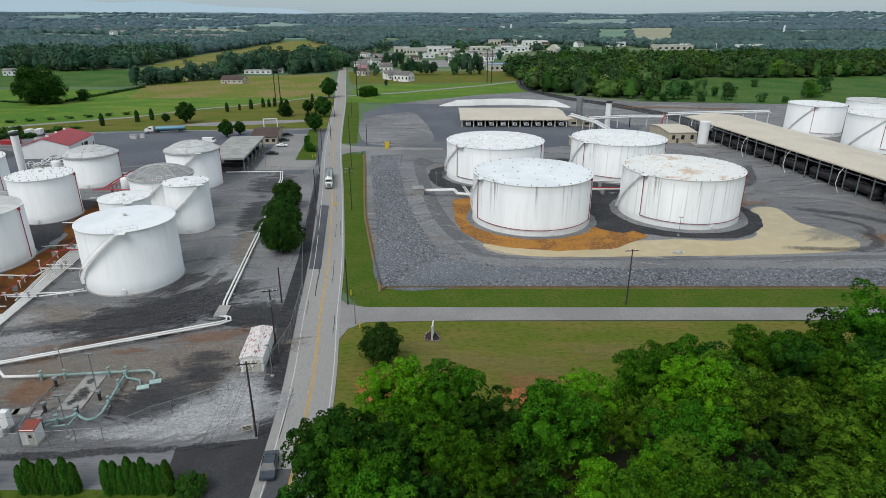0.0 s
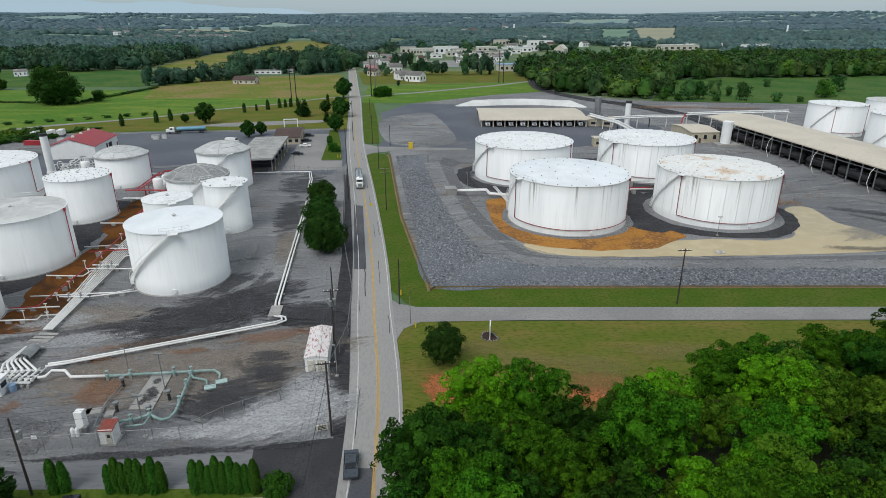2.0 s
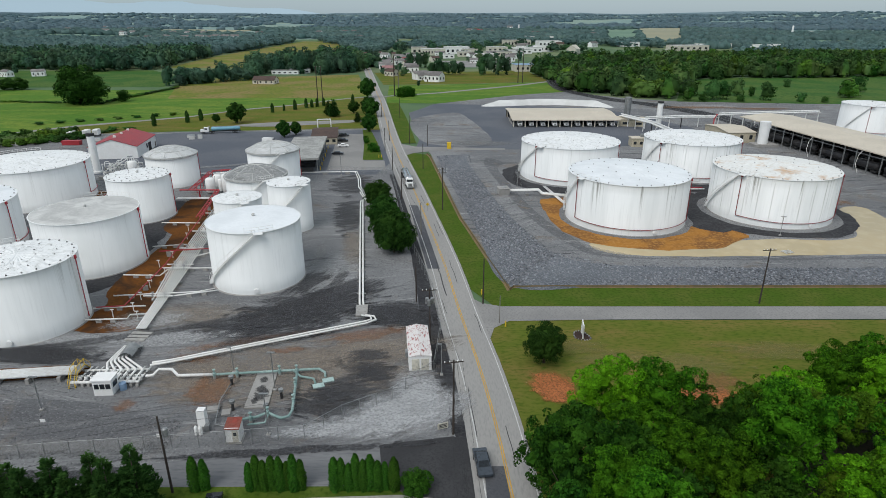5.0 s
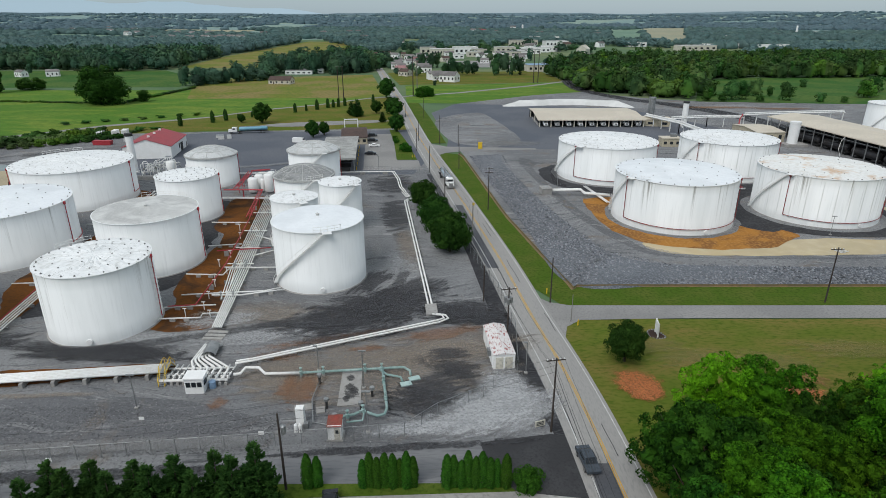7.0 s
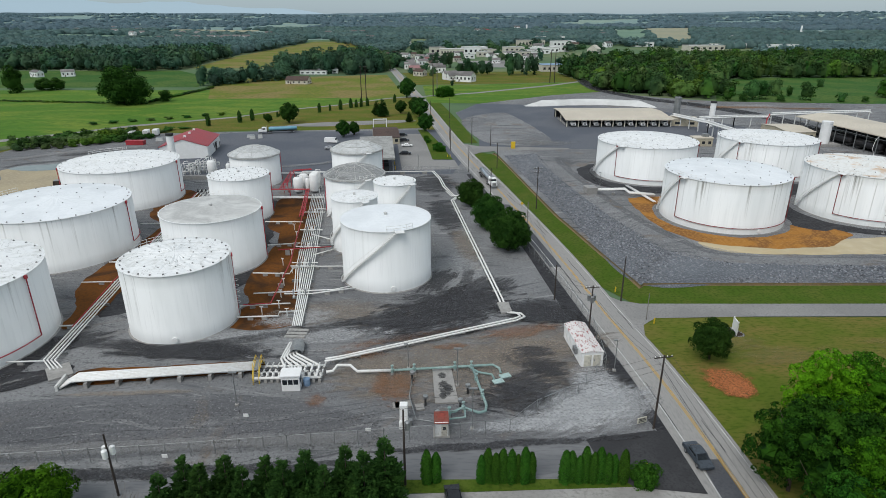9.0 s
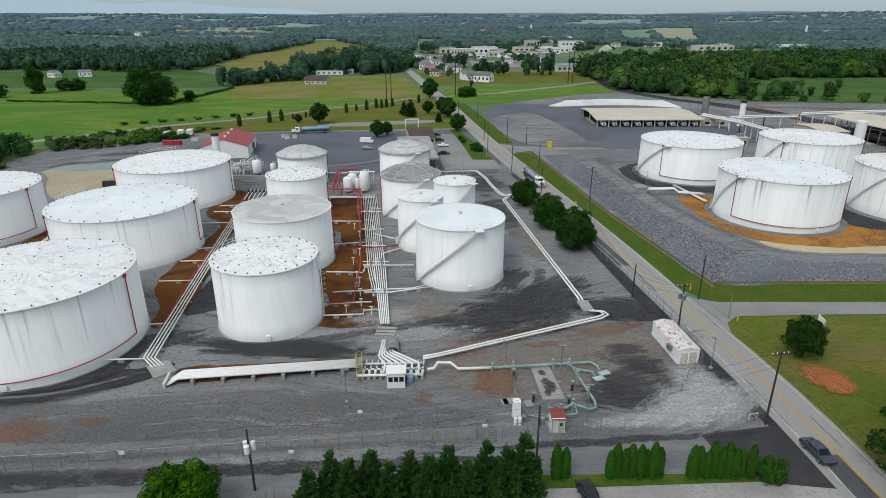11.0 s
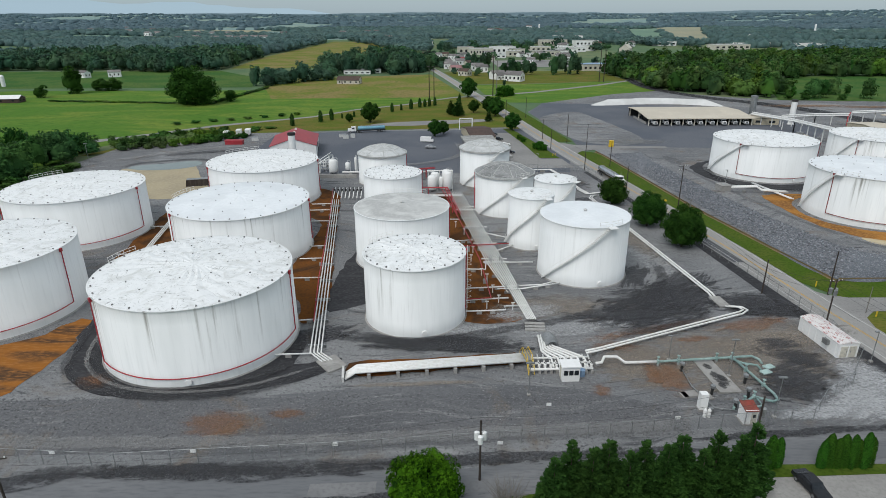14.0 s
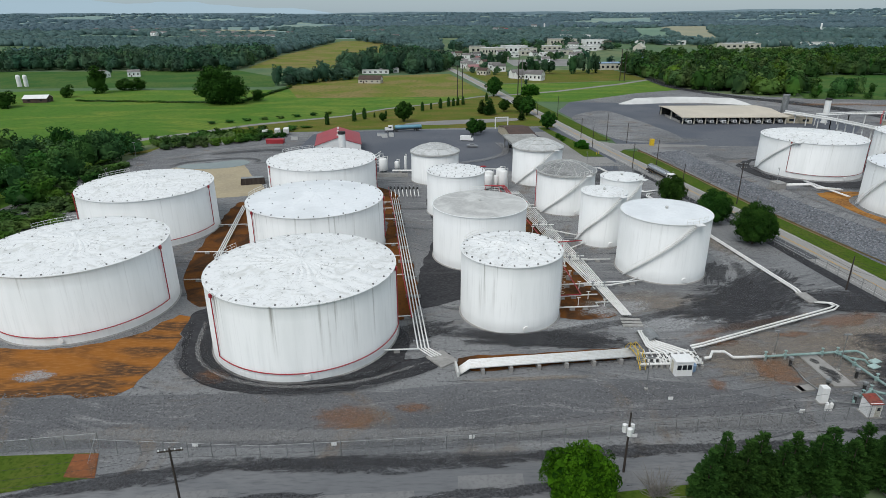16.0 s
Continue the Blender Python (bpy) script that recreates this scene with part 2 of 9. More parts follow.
GREYWATER = surface("grey_pond_water", (0.20, 0.23, 0.20), (0.17, 0.20, 0.18), (0.22, 0.24, 0.21), 0.03, 0.3, rough=0.15, bump=0)
SAND = surface("tan_silt", (0.38, 0.32, 0.21), (0.33, 0.28, 0.19), (0.42, 0.36, 0.25), 0.08, 1.0, bump=0.3, depth=0.05)
WHITELINE = surface("white_road_paint", (0.62, 0.62, 0.60), (0.5, 0.5, 0.49), (0.4, 0.4, 0.39), 0.4, 4.0, bump=0)
YELLOWLINE = surface("yellow_road_paint", (0.62, 0.36, 0.04), (0.5, 0.30, 0.05), (0.4, 0.26, 0.08), 0.4, 4.0, bump=0)

def rippled_roof(name, base, dirt, line):
    """Painted roof plates: dirt in broad patches; the shade of buckled plates drawn into the colour as thin dark
    ripples.
    """
    m, nt, bsdf = fresh(name)
    vec = stretched(nt, 1, 1, 1)
    col = mixed(nt, ramp_between(nt, noise_of(nt, vec, 0.22, 6, 2.2), 0.48, 0.72), base, dirt)
    col = mixed(nt, ramp_between(nt, noise_of(nt, vec, 1.6, 5), 0.5, 0.75), col, tuple(c * 0.86 for c in base))
    ripple = noise_of(nt, vec, 0.17, 3, 1.8, 0.42)
    wave = nt.nodes.new("ShaderNodeMath")
    wave.operation = "PINGPONG"
    wave.inputs[1].default_value = 0.05
    nt.links.new(ripple, wave.inputs[0])
    edge = ramp_between(nt, wave.outputs[0], 0.008, 0.001)
    thin = nt.nodes.new("ShaderNodeMath")
    thin.operation = "MULTIPLY"
    nt.links.new(edge, thin.inputs[0])
    nt.links.new(ramp_between(nt, noise_of(nt, vec, 0.5, 3), 0.40, 0.62), thin.inputs[1])
    # Thin dark lines paint the crease shade where plates buckle.
    col = mixed(nt, thin.outputs[0], col, line)
    nt.links.new(col, bsdf.inputs["Base Color"])
    bsdf.inputs["Roughness"].default_value = 0.55
    bumped(nt, bsdf, ripple, 0.35, 0.5)
    return m


def run_down_wall(name, base, grime, low, high, worn):
    """White tank steel: grime runs in narrow streaks from the rim and fades out below; soft broad tones; a dull band at the foot."""
    m, nt, bsdf = fresh(name)
    streak = noise_of(nt, stretched(nt, 1, 1, 0.03), 0.9, 6, 0, 0.6)
    fine = noise_of(nt, stretched(nt, 1, 1, 0.05), 2.6, 4)
    rise = nt.nodes.new("ShaderNodeSeparateXYZ")
    nt.links.new(stretched(nt, 1, 1, 1), rise.inputs[0])
    k = nt.nodes.new("ShaderNodeMath")
    k.operation = "MULTIPLY"
    nt.links.new(ramp_between(nt, streak, low, high), k.inputs[0])
    nt.links.new(ramp_between(nt, rise.outputs["Z"], 1.0, 12.0), k.inputs[1])
    col = mixed(nt, ramp_between(nt, noise_of(nt, stretched(nt, 1, 1, 0.15), 0.25, 4), 0.4, 0.7), base, worn)
    col = mixed(nt, ramp_between(nt, fine, 0.5, 0.8), col, tuple(c * 0.88 for c in base))
    col = mixed(nt, k.outputs[0], col, grime)
    nt.links.new(col, bsdf.inputs["Base Color"])
    bsdf.inputs["Roughness"].default_value = 0.52
    return m


TANKROOF = rippled_roof("white_tank_roof", (0.80, 0.81, 0.80), (0.62, 0.625, 0.60), (0.40, 0.40, 0.385))
STREAKWALL = run_down_wall("streaked_tank_steel", (0.80, 0.81, 0.795), (0.27, 0.265, 0.235), 0.56, 0.74, (0.72, 0.735, 0.72))
TANKWALL = run_down_wall("white_tank_steel", (0.80, 0.812, 0.80), (0.42, 0.42, 0.39), 0.60, 0.80, (0.735, 0.75, 0.735))
GREYROOF = surface("grey_weathered_roof", (0.60, 0.60, 0.575), (0.42, 0.42, 0.405), (0.52, 0.52, 0.50), 0.15, 1.4, rough=0.7, bump=0.15, depth=0.03, distortion=1.0)
RUSTROOF = surface("rust_stained_roof", (0.76, 0.76, 0.73), (0.58, 0.40, 0.26), (0.64, 0.62, 0.57), 0.10, 1.2, rough=0.6, bump=0.15, depth=0.03,
                   lo=0.50, hi=0.66, distortion=1.8)
BLUEROOF = surface("clean_white_roof", (0.80, 0.825, 0.835), (0.70, 0.725, 0.735), (0.74, 0.765, 0.775), 0.12, 1.4, rough=0.5, bump=0.1, depth=0.03)
DOME = surface("dull_aluminium_dome", (0.56, 0.57, 0.56), (0.42, 0.43, 0.42), (0.62, 0.62, 0.61), 0.3, 2.0, rough=0.45, metal=0.1, bump=0.1, depth=0.02, distortion=1.0)
DARKDOME = surface("dark_grimy_dome", (0.27, 0.275, 0.27), (0.17, 0.175, 0.17), (0.36, 0.36, 0.35), 0.3, 2.0, rough=0.5, metal=0.1, bump=0.1, depth=0.02, distortion=1.0)
RIBMETAL = surface("pale_dome_rib", (0.55, 0.55, 0.53), (0.45, 0.45, 0.43), None, 0.5, 3.0, rough=0.5, metal=0.2, bump=0)
WHITE = surface("white_paint", (0.83, 0.83, 0.815), (0.79, 0.79, 0.77), (0.76, 0.755, 0.73), 0.4, 3.0, rough=0.5, bump=0.03, depth=0.01)
PIPEWHITE = surface("white_pipe_paint", (0.80, 0.80, 0.78), (0.75, 0.75, 0.72), (0.68, 0.66, 0.62), 0.4, 2.0, rough=0.45, bump=0)
FITTING = surface("dark_roof_fitting", (0.17, 0.17, 0.165), (0.25, 0.25, 0.24), None, 0.8, 4.0, rough=0.6, bump=0)
RED = surface("red_pipe_paint", (0.42, 0.035, 0.05), (0.34, 0.03, 0.04), (0.30, 0.05, 0.05), 0.5, 3.0, rough=0.5, bump=0)
MAROON = surface("faded_red_pipe", (0.27, 0.045, 0.05), (0.22, 0.05, 0.05), None, 0.5, 3.0, rough=0.55, bump=0)
TEAL = surface("teal_pipe_paint", (0.21, 0.32, 0.30), (0.30, 0.41, 0.39), (0.17, 0.25, 0.235), 0.5, 3.0, rough=0.5, bump=0)
YELLOW = surface("safety_yellow", (0.72, 0.48, 0.03), (0.6, 0.42, 0.05), None, 0.6, 3.0, rough=0.5, bump=0)
STEEL = surface("galvanised_steel", (0.36, 0.37, 0.37), (0.28, 0.29, 0.29), None, 0.6, 4.0, rough=0.45, metal=0.6, bump=0)
# Black of tyres and fittings; also painted on canopy walls as shade.
DARK = surface("black_rubber_and_canopy_shade", (0.03, 0.03, 0.03), (0.045, 0.045, 0.045), None, 0.8, 5.0, rough=0.75, bump=0)
RAILCAR = surface("black_tank_car_paint", (0.035, 0.035, 0.038), (0.055, 0.05, 0.048), None, 0.4, 3.0, rough=0.5, bump=0)
BEIGE = surface("beige_sheet_metal", (0.60, 0.535, 0.43), (0.54, 0.48, 0.385), (0.49, 0.44, 0.355), 0.08, 1.5, rough=0.55, bump=0.05, depth=0.02)
BEIGEWALL = surface("beige_wall", (0.52, 0.46, 0.34), (0.46, 0.41, 0.31), None, 0.2, 2.0, rough=0.8, bump=0.05, depth=0.01)
REDROOF = surface("red_metal_roof", (0.33, 0.035, 0.045), (0.28, 0.04, 0.05), (0.38, 0.06, 0.06), 0.15, 2.0, rough=0.5, bump=0.05, depth=0.02)
CREAM = surface("cream_siding", (0.62, 0.59, 0.50), (0.56, 0.53, 0.45), None, 0.2, 2.0, rough=0.75, bump=0)
BROWNROOF = surface("brown_shingles", (0.085, 0.055, 0.045), (0.065, 0.045, 0.04), (0.12, 0.085, 0.07), 0.2, 3.0, rough=0.9, bump=0.3, depth=0.02)
GREYSHINGLE = surface("grey_shingles", (0.16, 0.15, 0.145), (0.22, 0.21, 0.20), None, 0.2, 2.0, rough=0.9, bump=0.2, depth=0.02, spread=0.3)
FLATROOF = surface("dirty_flat_roof", (0.38, 0.38, 0.36), (0.28, 0.28, 0.265), (0.22, 0.22, 0.21), 0.25, 2.0, rough=0.9, bump=0.1, depth=0.02)
SHEDROOF = surface("peeling_painted_roof", (0.68, 0.66, 0.64), (0.30, 0.075, 0.07), (0.60, 0.52, 0.50), 1.4, 3.0, rough=0.7, bump=0.1, depth=0.01, stretch=(2.2, 0.8, 1), lo=0.54, hi=0.60, distortion=1.0)
RUSTRED = surface("rusty_red_sheet", (0.27, 0.055, 0.04), (0.20, 0.07, 0.05), None, 0.8, 4.0, rough=0.7, bump=0)
GLASS = surface("dark_window_glass", (0.02, 0.025, 0.03), (0.03, 0.035, 0.04), None, 0.5, 3.0, rough=0.08, bump=0)
WOOD = surface("creosoted_pole", (0.045, 0.035, 0.03), (0.07, 0.058, 0.05), None, 0.8, 4.0, rough=0.9, bump=0.2, depth=0.01, stretch=(1, 1, 0.1))
GREYWOOD = surface("weathered_grey_pole", (0.22, 0.205, 0.185), (0.17, 0.16, 0.145), None, 0.8, 4.0, rough=0.9, bump=0.2, depth=0.01, stretch=(1, 1, 0.1))
BARK = surface("tree_bark", (0.07, 0.052, 0.04), (0.10, 0.08, 0.065), None, 0.8, 4.0, rough=0.95, bump=0.5, depth=0.03, stretch=(1, 1, 0.2))
CABLE = surface("power_cable", (0.03, 0.03, 0.032), (0.04, 0.04, 0.04), None, 1.0, 4.0, rough=0.7, bump=0)
STAINLESS = surface("polished_tanker_steel", (0.62, 0.63, 0.64), (0.55, 0.56, 0.57), None, 0.4, 3.0, rough=0.22, metal=0.9, bump=0)
BLUETANK = surface("blue_trailer_paint", (0.16, 0.36, 0.46), (0.20, 0.40, 0.50), None, 0.4, 3.0, rough=0.4, bump=0)
BLUEROOFING = surface("blue_grey_roofing", (0.24, 0.36, 0.52), (0.28, 0.40, 0.55), None, 0.1, 1.0, rough=0.6, bump=0)
BLACKCAR = surface("black_car_paint", (0.018, 0.02, 0.024), (0.022, 0.024, 0.028), None, 0.5, 3.0, rough=0.15, bump=0)
SILVERCAR = surface("silver_car_paint", (0.42, 0.43, 0.44), (0.40, 0.41, 0.42), None, 0.5, 3.0, rough=0.25, metal=0.5, bump=0)
MULCH = surface("dark_mulch", (0.05, 0.028, 0.022), (0.035, 0.022, 0.018), None, 0.8, 4.0, bump=0.5, depth=0.05)
# Ridge colour has the blue distance haze mixed in, not plain foliage green.
FARHILL = surface("haze_tinted_ridge", (0.215, 0.305, 0.355), (0.245, 0.335, 0.385), (0.20, 0.285, 0.335), 0.004, 0.02, bump=0)

LEAF = leafy("broadleaf_foliage", (0.005, 0.026, 0.002), (0.046, 0.142, 0.006), (0.066, 0.18, 0.009), 0.3, 0.3, clear=0.05)
# Deep green, darkened further so the colour gives the shade of hollows.
DEEPLEAF = leafy("shade_deepened_green_foliage", (0.004, 0.018, 0.003), (0.022, 0.074, 0.007), (0.034, 0.102, 0.009), 0.25, 0.3, clear=0.05)
LIMELEAF = leafy("fresh_lime_foliage", (0.020, 0.085, 0.003), (0.10, 0.30, 0.009), (0.125, 0.33, 0.011), 0.12, 0.3, clear=0.05)
OLIVELEAF = leafy("olive_green_foliage", (0.010, 0.036, 0.003), (0.066, 0.155, 0.010), (0.10, 0.205, 0.014), 0.2, 0.3, clear=0.05)
DARKLEAF = leafy("dark_round_tree_foliage", (0.010, 0.034, 0.006), (0.028, 0.076, 0.012), (0.036, 0.09, 0.014), 0.15)
CONIFER = leafy("conifer_needles", (0.014, 0.042, 0.010), (0.045, 0.105, 0.022), (0.055, 0.125, 0.024), 0.15)
CEDAR = leafy("arborvitae_foliage", (0.014, 0.052, 0.007), (0.045, 0.14, 0.014), (0.055, 0.155, 0.016), 0.15)
WOODLEAF = leafy("woodland_foliage", (0.020, 0.068, 0.018), (0.044, 0.120, 0.026), (0.088, 0.178, 0.034), 0.1, 0.03, 0.085)
# Distance haze is mixed into the next three greens, bluer and paler further off.
COOLLEAF = leafy("haze_cooled_woodland", (0.034, 0.083, 0.055), (0.050, 0.110, 0.066), (0.072, 0.138, 0.068), 0.1, 0.02, 0.075)
FARLEAF = leafy("haze_tinted_far_foliage", (0.134, 0.226, 0.222), (0.153, 0.247, 0.238), (0.176, 0.272, 0.242), 0.1, 0.01, 0.05, 0.5, 0.45)
REMOTELEAF = leafy("haze_tinted_remote_woodland", (0.22, 0.318, 0.352), (0.23, 0.33, 0.362), (0.243, 0.345, 0.37), 0.1, 0.01, 0.03, 0.65, 0.15)

BLACKSTAIN = stain("oil_black_stain", (0.026, 0.026, 0.029), (0.070, 0.072, 0.078), 0.84, 0.24, (0.35, 1.6, 1), 2.0, 0.09)
RUSTSTAIN = stain("rust_soil_stain", (0.29, 0.125, 0.045), (0.20, 0.10, 0.05), 0.52, 0.35, (0.7, 1.2, 1), 1.5, 0.2)
PADSTAIN = stain("spill_on_concrete", (0.03, 0.03, 0.032), (0.08, 0.08, 0.08), 0.9, 1.3, (1, 1, 1), 1.4)
BROWNSTAIN = stain("brown_dust_stain", (0.31, 0.265, 0.215), (0.19, 0.158, 0.128), 0.68, 0.3, (0.4, 1.5, 1), 1.5, 0.2)
PALESTAIN = stain("pale_dust_stain", (0.33, 0.333, 0.335), (0.45, 0.455, 0.455), 0.75, 0.24, (0.5, 1.4, 1), 1.4, 0.2)
TRACKDARK = stain("dark_wheel_smear", (0.038, 0.039, 0.043), (0.075, 0.076, 0.08), 0.62, 0.22, (1, 1, 1), 1.2, 0.2)
TRACKPALE = stain("pale_wheel_smear", (0.26, 0.257, 0.25), (0.34, 0.338, 0.33), 0.5, 0.35, (1, 1, 1), 1.2, 0.2)
DUSTSTAIN = stain("grey_dust_stain", (0.20, 0.20, 0.198), (0.26, 0.26, 0.255), 0.6, 0.1, (0.6, 1.3, 1), 1.2, 0.2)
# Litter colour is taken near black to paint the shade in tree hollows.
FORESTFLOOR = surface("shade_darkened_leaf_litter", (0.022, 0.028, 0.010), (0.03, 0.024, 0.014), (0.012, 0.016, 0.006), 0.3, 2.0, bump=0.5, depth=0.1)
PALEGRAVEL = stain("pale_crushed_stone", (0.50, 0.505, 0.51), (0.31, 0.315, 0.32), 0.9, 0.3, (0.5, 1.4, 1), 1.0, 0.2)
TARSTAIN = stain("tarry_black_smear", (0.024, 0.024, 0.027), (0.092, 0.094, 0.10), 0.86, 0.42, (0.24, 1.7, 1), 2.3, 0.08)
CLAYSTAIN = stain("worn_clay_stain", (0.30, 0.13, 0.05), (0.22, 0.14, 0.055), 0.7, 0.35, (1, 1, 1), 1.4, 0.2)
REDSTAIN = stain("bare_red_clay_stain", (0.46, 0.155, 0.05), (0.33, 0.115, 0.04), 0.95, 0.35, (1, 1, 1), 0.8, 0.14)
DRYSTAIN = stain("dry_tan_grass", (0.27, 0.20, 0.085), (0.20, 0.17, 0.06), 0.45, 0.3, (0.5, 1.4, 1), 1.5, 0.3)

# ---- mesh helpers ----
class Geo:
    """Collects vertices and faces of one mesh."""
    def __init__(self):
        self.v, self.f = [], []

    def add(self, verts, faces):
        k = len(self.v)
        self.v += [tuple(p) for p in verts]
        self.f += [tuple(i + k for i in q) for q in faces]
        return self

    def box(self, x, y, z, sx, sy, sz, rz=0.0, m=None, taper=1.0):
        """A box whose base centre is (x, y, z)."""
        c, s = math.cos(radians(rz)), math.sin(radians(rz))
        pts = []
        for dz, k in ((0, 1.0), (sz, taper)):
            for dx, dy in ((-1, -1), (1, -1), (1, 1), (-1, 1)):
                px, py = dx * sx / 2 * k, dy * sy / 2 * k
                pts.append((x + c * px - s * py, y + s * px + c * py, z + dz))
        if m:
            pts = [m @ Vector(p) for p in pts]
        return self.add(pts, [(3, 2, 1, 0), (4, 5, 6, 7), (0, 1, 5, 4), (1, 2, 6, 5), (2, 3, 7, 6), (3, 0, 4, 7)])

    def tube(self, pts, r, n=8, r_end=None, caps=True):
        """A round pipe along a line of points."""
        pts = [Vector(p) for p in pts]
        rings, faces = [], []
        for i, p in enumerate(pts):
            d = (pts[min(i + 1, len(pts) - 1)] - pts[max(i - 1, 0)]).normalized()
            side = d.cross(Vector((0, 0, 1)))
            side = side.normalized() if side.length > 1e-3 else Vector((1, 0, 0))
            up = side.cross(d)
            rr = r if r_end is None else r + (r_end - r) * i / (len(pts) - 1)
            rings += [p + rr * (math.cos(2 * math.pi * j / n) * side + math.sin(2 * math.pi * j / n) * up) for j in range(n)]
        for i in range(len(pts) - 1):
            for j in range(n):
                faces.append((i * n + j, i * n + (j + 1) % n, (i + 1) * n + (j + 1) % n, (i + 1) * n + j))
        if caps:
            faces += [tuple(range(n - 1, -1, -1)), tuple((len(pts) - 1) * n + j for j in range(n))]
        return self.add(rings, faces)

    def lathe(self, profile, n=32, x=0.0, y=0.0, a0=0.0, a1=360.0):
        """Turns a profile of (radius, height) round the upright axis."""
        full = abs(a1 - a0) >= 359.9
        m = n if full else n + 1
        verts = [(x + r * math.cos(radians(a0 + (a1 - a0) * j / n)), y + r * math.sin(radians(a0 + (a1 - a0) * j / n)), z)
                 for r, z in profile for j in range(m)]
        faces = []
        for i in range(len(profile) - 1):
            for j in range(n):
                k = (j + 1) % m
                faces.append((i * m + j, i * m + k, (i + 1) * m + k, (i + 1) * m + j))
        return self.add(verts, faces)

    def prism(self, outline, z0, z1):
        n = len(outline)
        self.add([(x, y, z0) for x, y in outline] + [(x, y, z1) for x, y in outline],
                 [tuple(range(n - 1, -1, -1)), tuple(range(n, 2 * n))] + [(i, (i + 1) % n, n + (i + 1) % n, n + i) for i in range(n)])
        return self

    def mesh(self, name, material, smooth=False):
        me = bpy.data.meshes.new(name)
        me.from_pydata(self.v, [], self.f)
        me.materials.append(material)
        if smooth:
            me.polygons.foreach_set("use_smooth", [True] * len(me.polygons))
        me.update()
        return me


def part(name, geo, material, parent=None, label="", smooth=False):
    ob = new(name, geo if isinstance(geo, bpy.types.Mesh) else geo.mesh(name, material, smooth))
    if parent:
        ob.parent = parent
    if label:
        tagged(ob, label)
    return ob


def thing(name, label, category, x=0.0, y=0.0, z=0.0, rz=0.0, group="", kind=""):
    ob = new(name)
    ob.matrix_world = pose(x, y, z, 0, 0, rz)
    return tagged(ob, label, category, group, kind)


def curve_points(pts, step=4.0, closed=False):
    """A smooth line (Catmull-Rom) through the given points."""
    n, out = len(pts), []
    for i in range(n if closed else n - 1):
        q = [Vector((*pts[(i + k) % n], 0)) if closed else Vector((*pts[min(max(i + k, 0), n - 1)], 0)) for k in (-1, 0, 1, 2)]
        m = max(2, int((q[2] - q[1]).length / step))
        for j in range(m):
            t = j / m
            p = 0.5 * (2 * q[1] + (q[2] - q[0]) * t + (2 * q[0] - 5 * q[1] + 4 * q[2] - q[3]) * t * t + (3 * q[1] - q[0] - 3 * q[2] + q[3]) * t ** 3)
            out.append((p.x, p.y))
    if not closed:
        out.append(tuple(pts[-1]))
    return out


def sheet(name, outline, z, material, label, category, smooth=True, ragged=0.0, step=4.0):
    """A flat piece of ground of the given outline, its rim rounded and a little ragged."""
    pts = curve_points(outline, step, True) if smooth else [tuple(p) for p in outline]
    if ragged:
        pts = [(x + ragged * noise.noise((x * 0.3, y * 0.3, z)) * 2, y + ragged * noise.noise((x * 0.3, y * 0.3, z + 9)) * 2) for x, y in pts]
    from_3d = [Vector((x, y, z)) for x, y in pts]
    from mathutils.geometry import tessellate_polygon
    tris = tessellate_polygon([from_3d])
    fixed = []
    for a, b, c in tris:
        up = (from_3d[b] - from_3d[a]).cross(from_3d[c] - from_3d[a]).z
        fixed.append((a, b, c) if up > 0 else (c, b, a))
    ob = part(name, Geo().add(from_3d, fixed), material)
    return tagged(ob, label, category, kind="structure")


def strip(centre, left, right, z, step=5.0, geo=None):
    """A band along a line, from `left` metres left of it to `right` metres right of it."""
    pts = curve_points(centre, step)
    verts, faces = [], []
    for i, p in enumerate(pts):
        a, b = pts[max(i - 1, 0)], pts[min(i + 1, len(pts) - 1)]
        d = Vector((b[0] - a[0], b[1] - a[1])).normalized()
        verts += [(p[0] - d.y * left, p[1] + d.x * left, z), (p[0] + d.y * right, p[1] - d.x * right, z)]
        if i:
            faces.append((2 * i - 2, 2 * i - 1, 2 * i + 1, 2 * i))
    return (geo or Geo()).add(verts, faces)


def blot(name, x, y, rx, ry, rz, z, material, label, category="stain"):
    """A stain on the ground, fading towards its rim."""
    n, rings = 28, 6
    verts, fade, faces = [(0, 0, 0)], [1.0], []
    for i in range(1, rings + 1):
        for j in range(n):
            a, k = 2 * math.pi * j / n, i / rings
            verts.append((k * rx * math.cos(a), k * ry * math.sin(a), 0))
            fade.append(1 - k ** 1.5)
    faces += [(0, 1 + j, 1 + (j + 1) % n) for j in range(n)]
    for i in range(rings - 1):
        for j in range(n):
            a, b = 1 + i * n + j, 1 + i * n + (j + 1) % n
            faces.append((a, a + n, b + n, b))
    me = Geo().add(verts, faces).mesh(name, material)
    at = me.attributes.new("fade", "FLOAT", "POINT")
    at.data.foreach_set("value", fade)
    ob = new(name, me)
    ob.matrix_world = pose(x, y, z, 0, 0, rz)
    return tagged(ob, label, category, kind="structure")

# ---- large structure: ground, fields, roads, yards ----
def ground_sheet(size=4900):
    g = Geo()
    xs = [-size, -1500, -600, -200, 0, 200, 600, 1500, size]
    ys = [-size, -400, 0, 200, 500, 1000, 2000, 3300, size]
    g.add([(x, y, -0.12) for y in ys for x in xs], [(j * 9 + i, j * 9 + i + 1, j * 9 + i + 10, j * 9 + i + 9) for j in range(8) for i in range(8)])
    return tagged(part("ground", g, COUNTRY), "open green country reaching to the horizon", "ground", kind="structure")


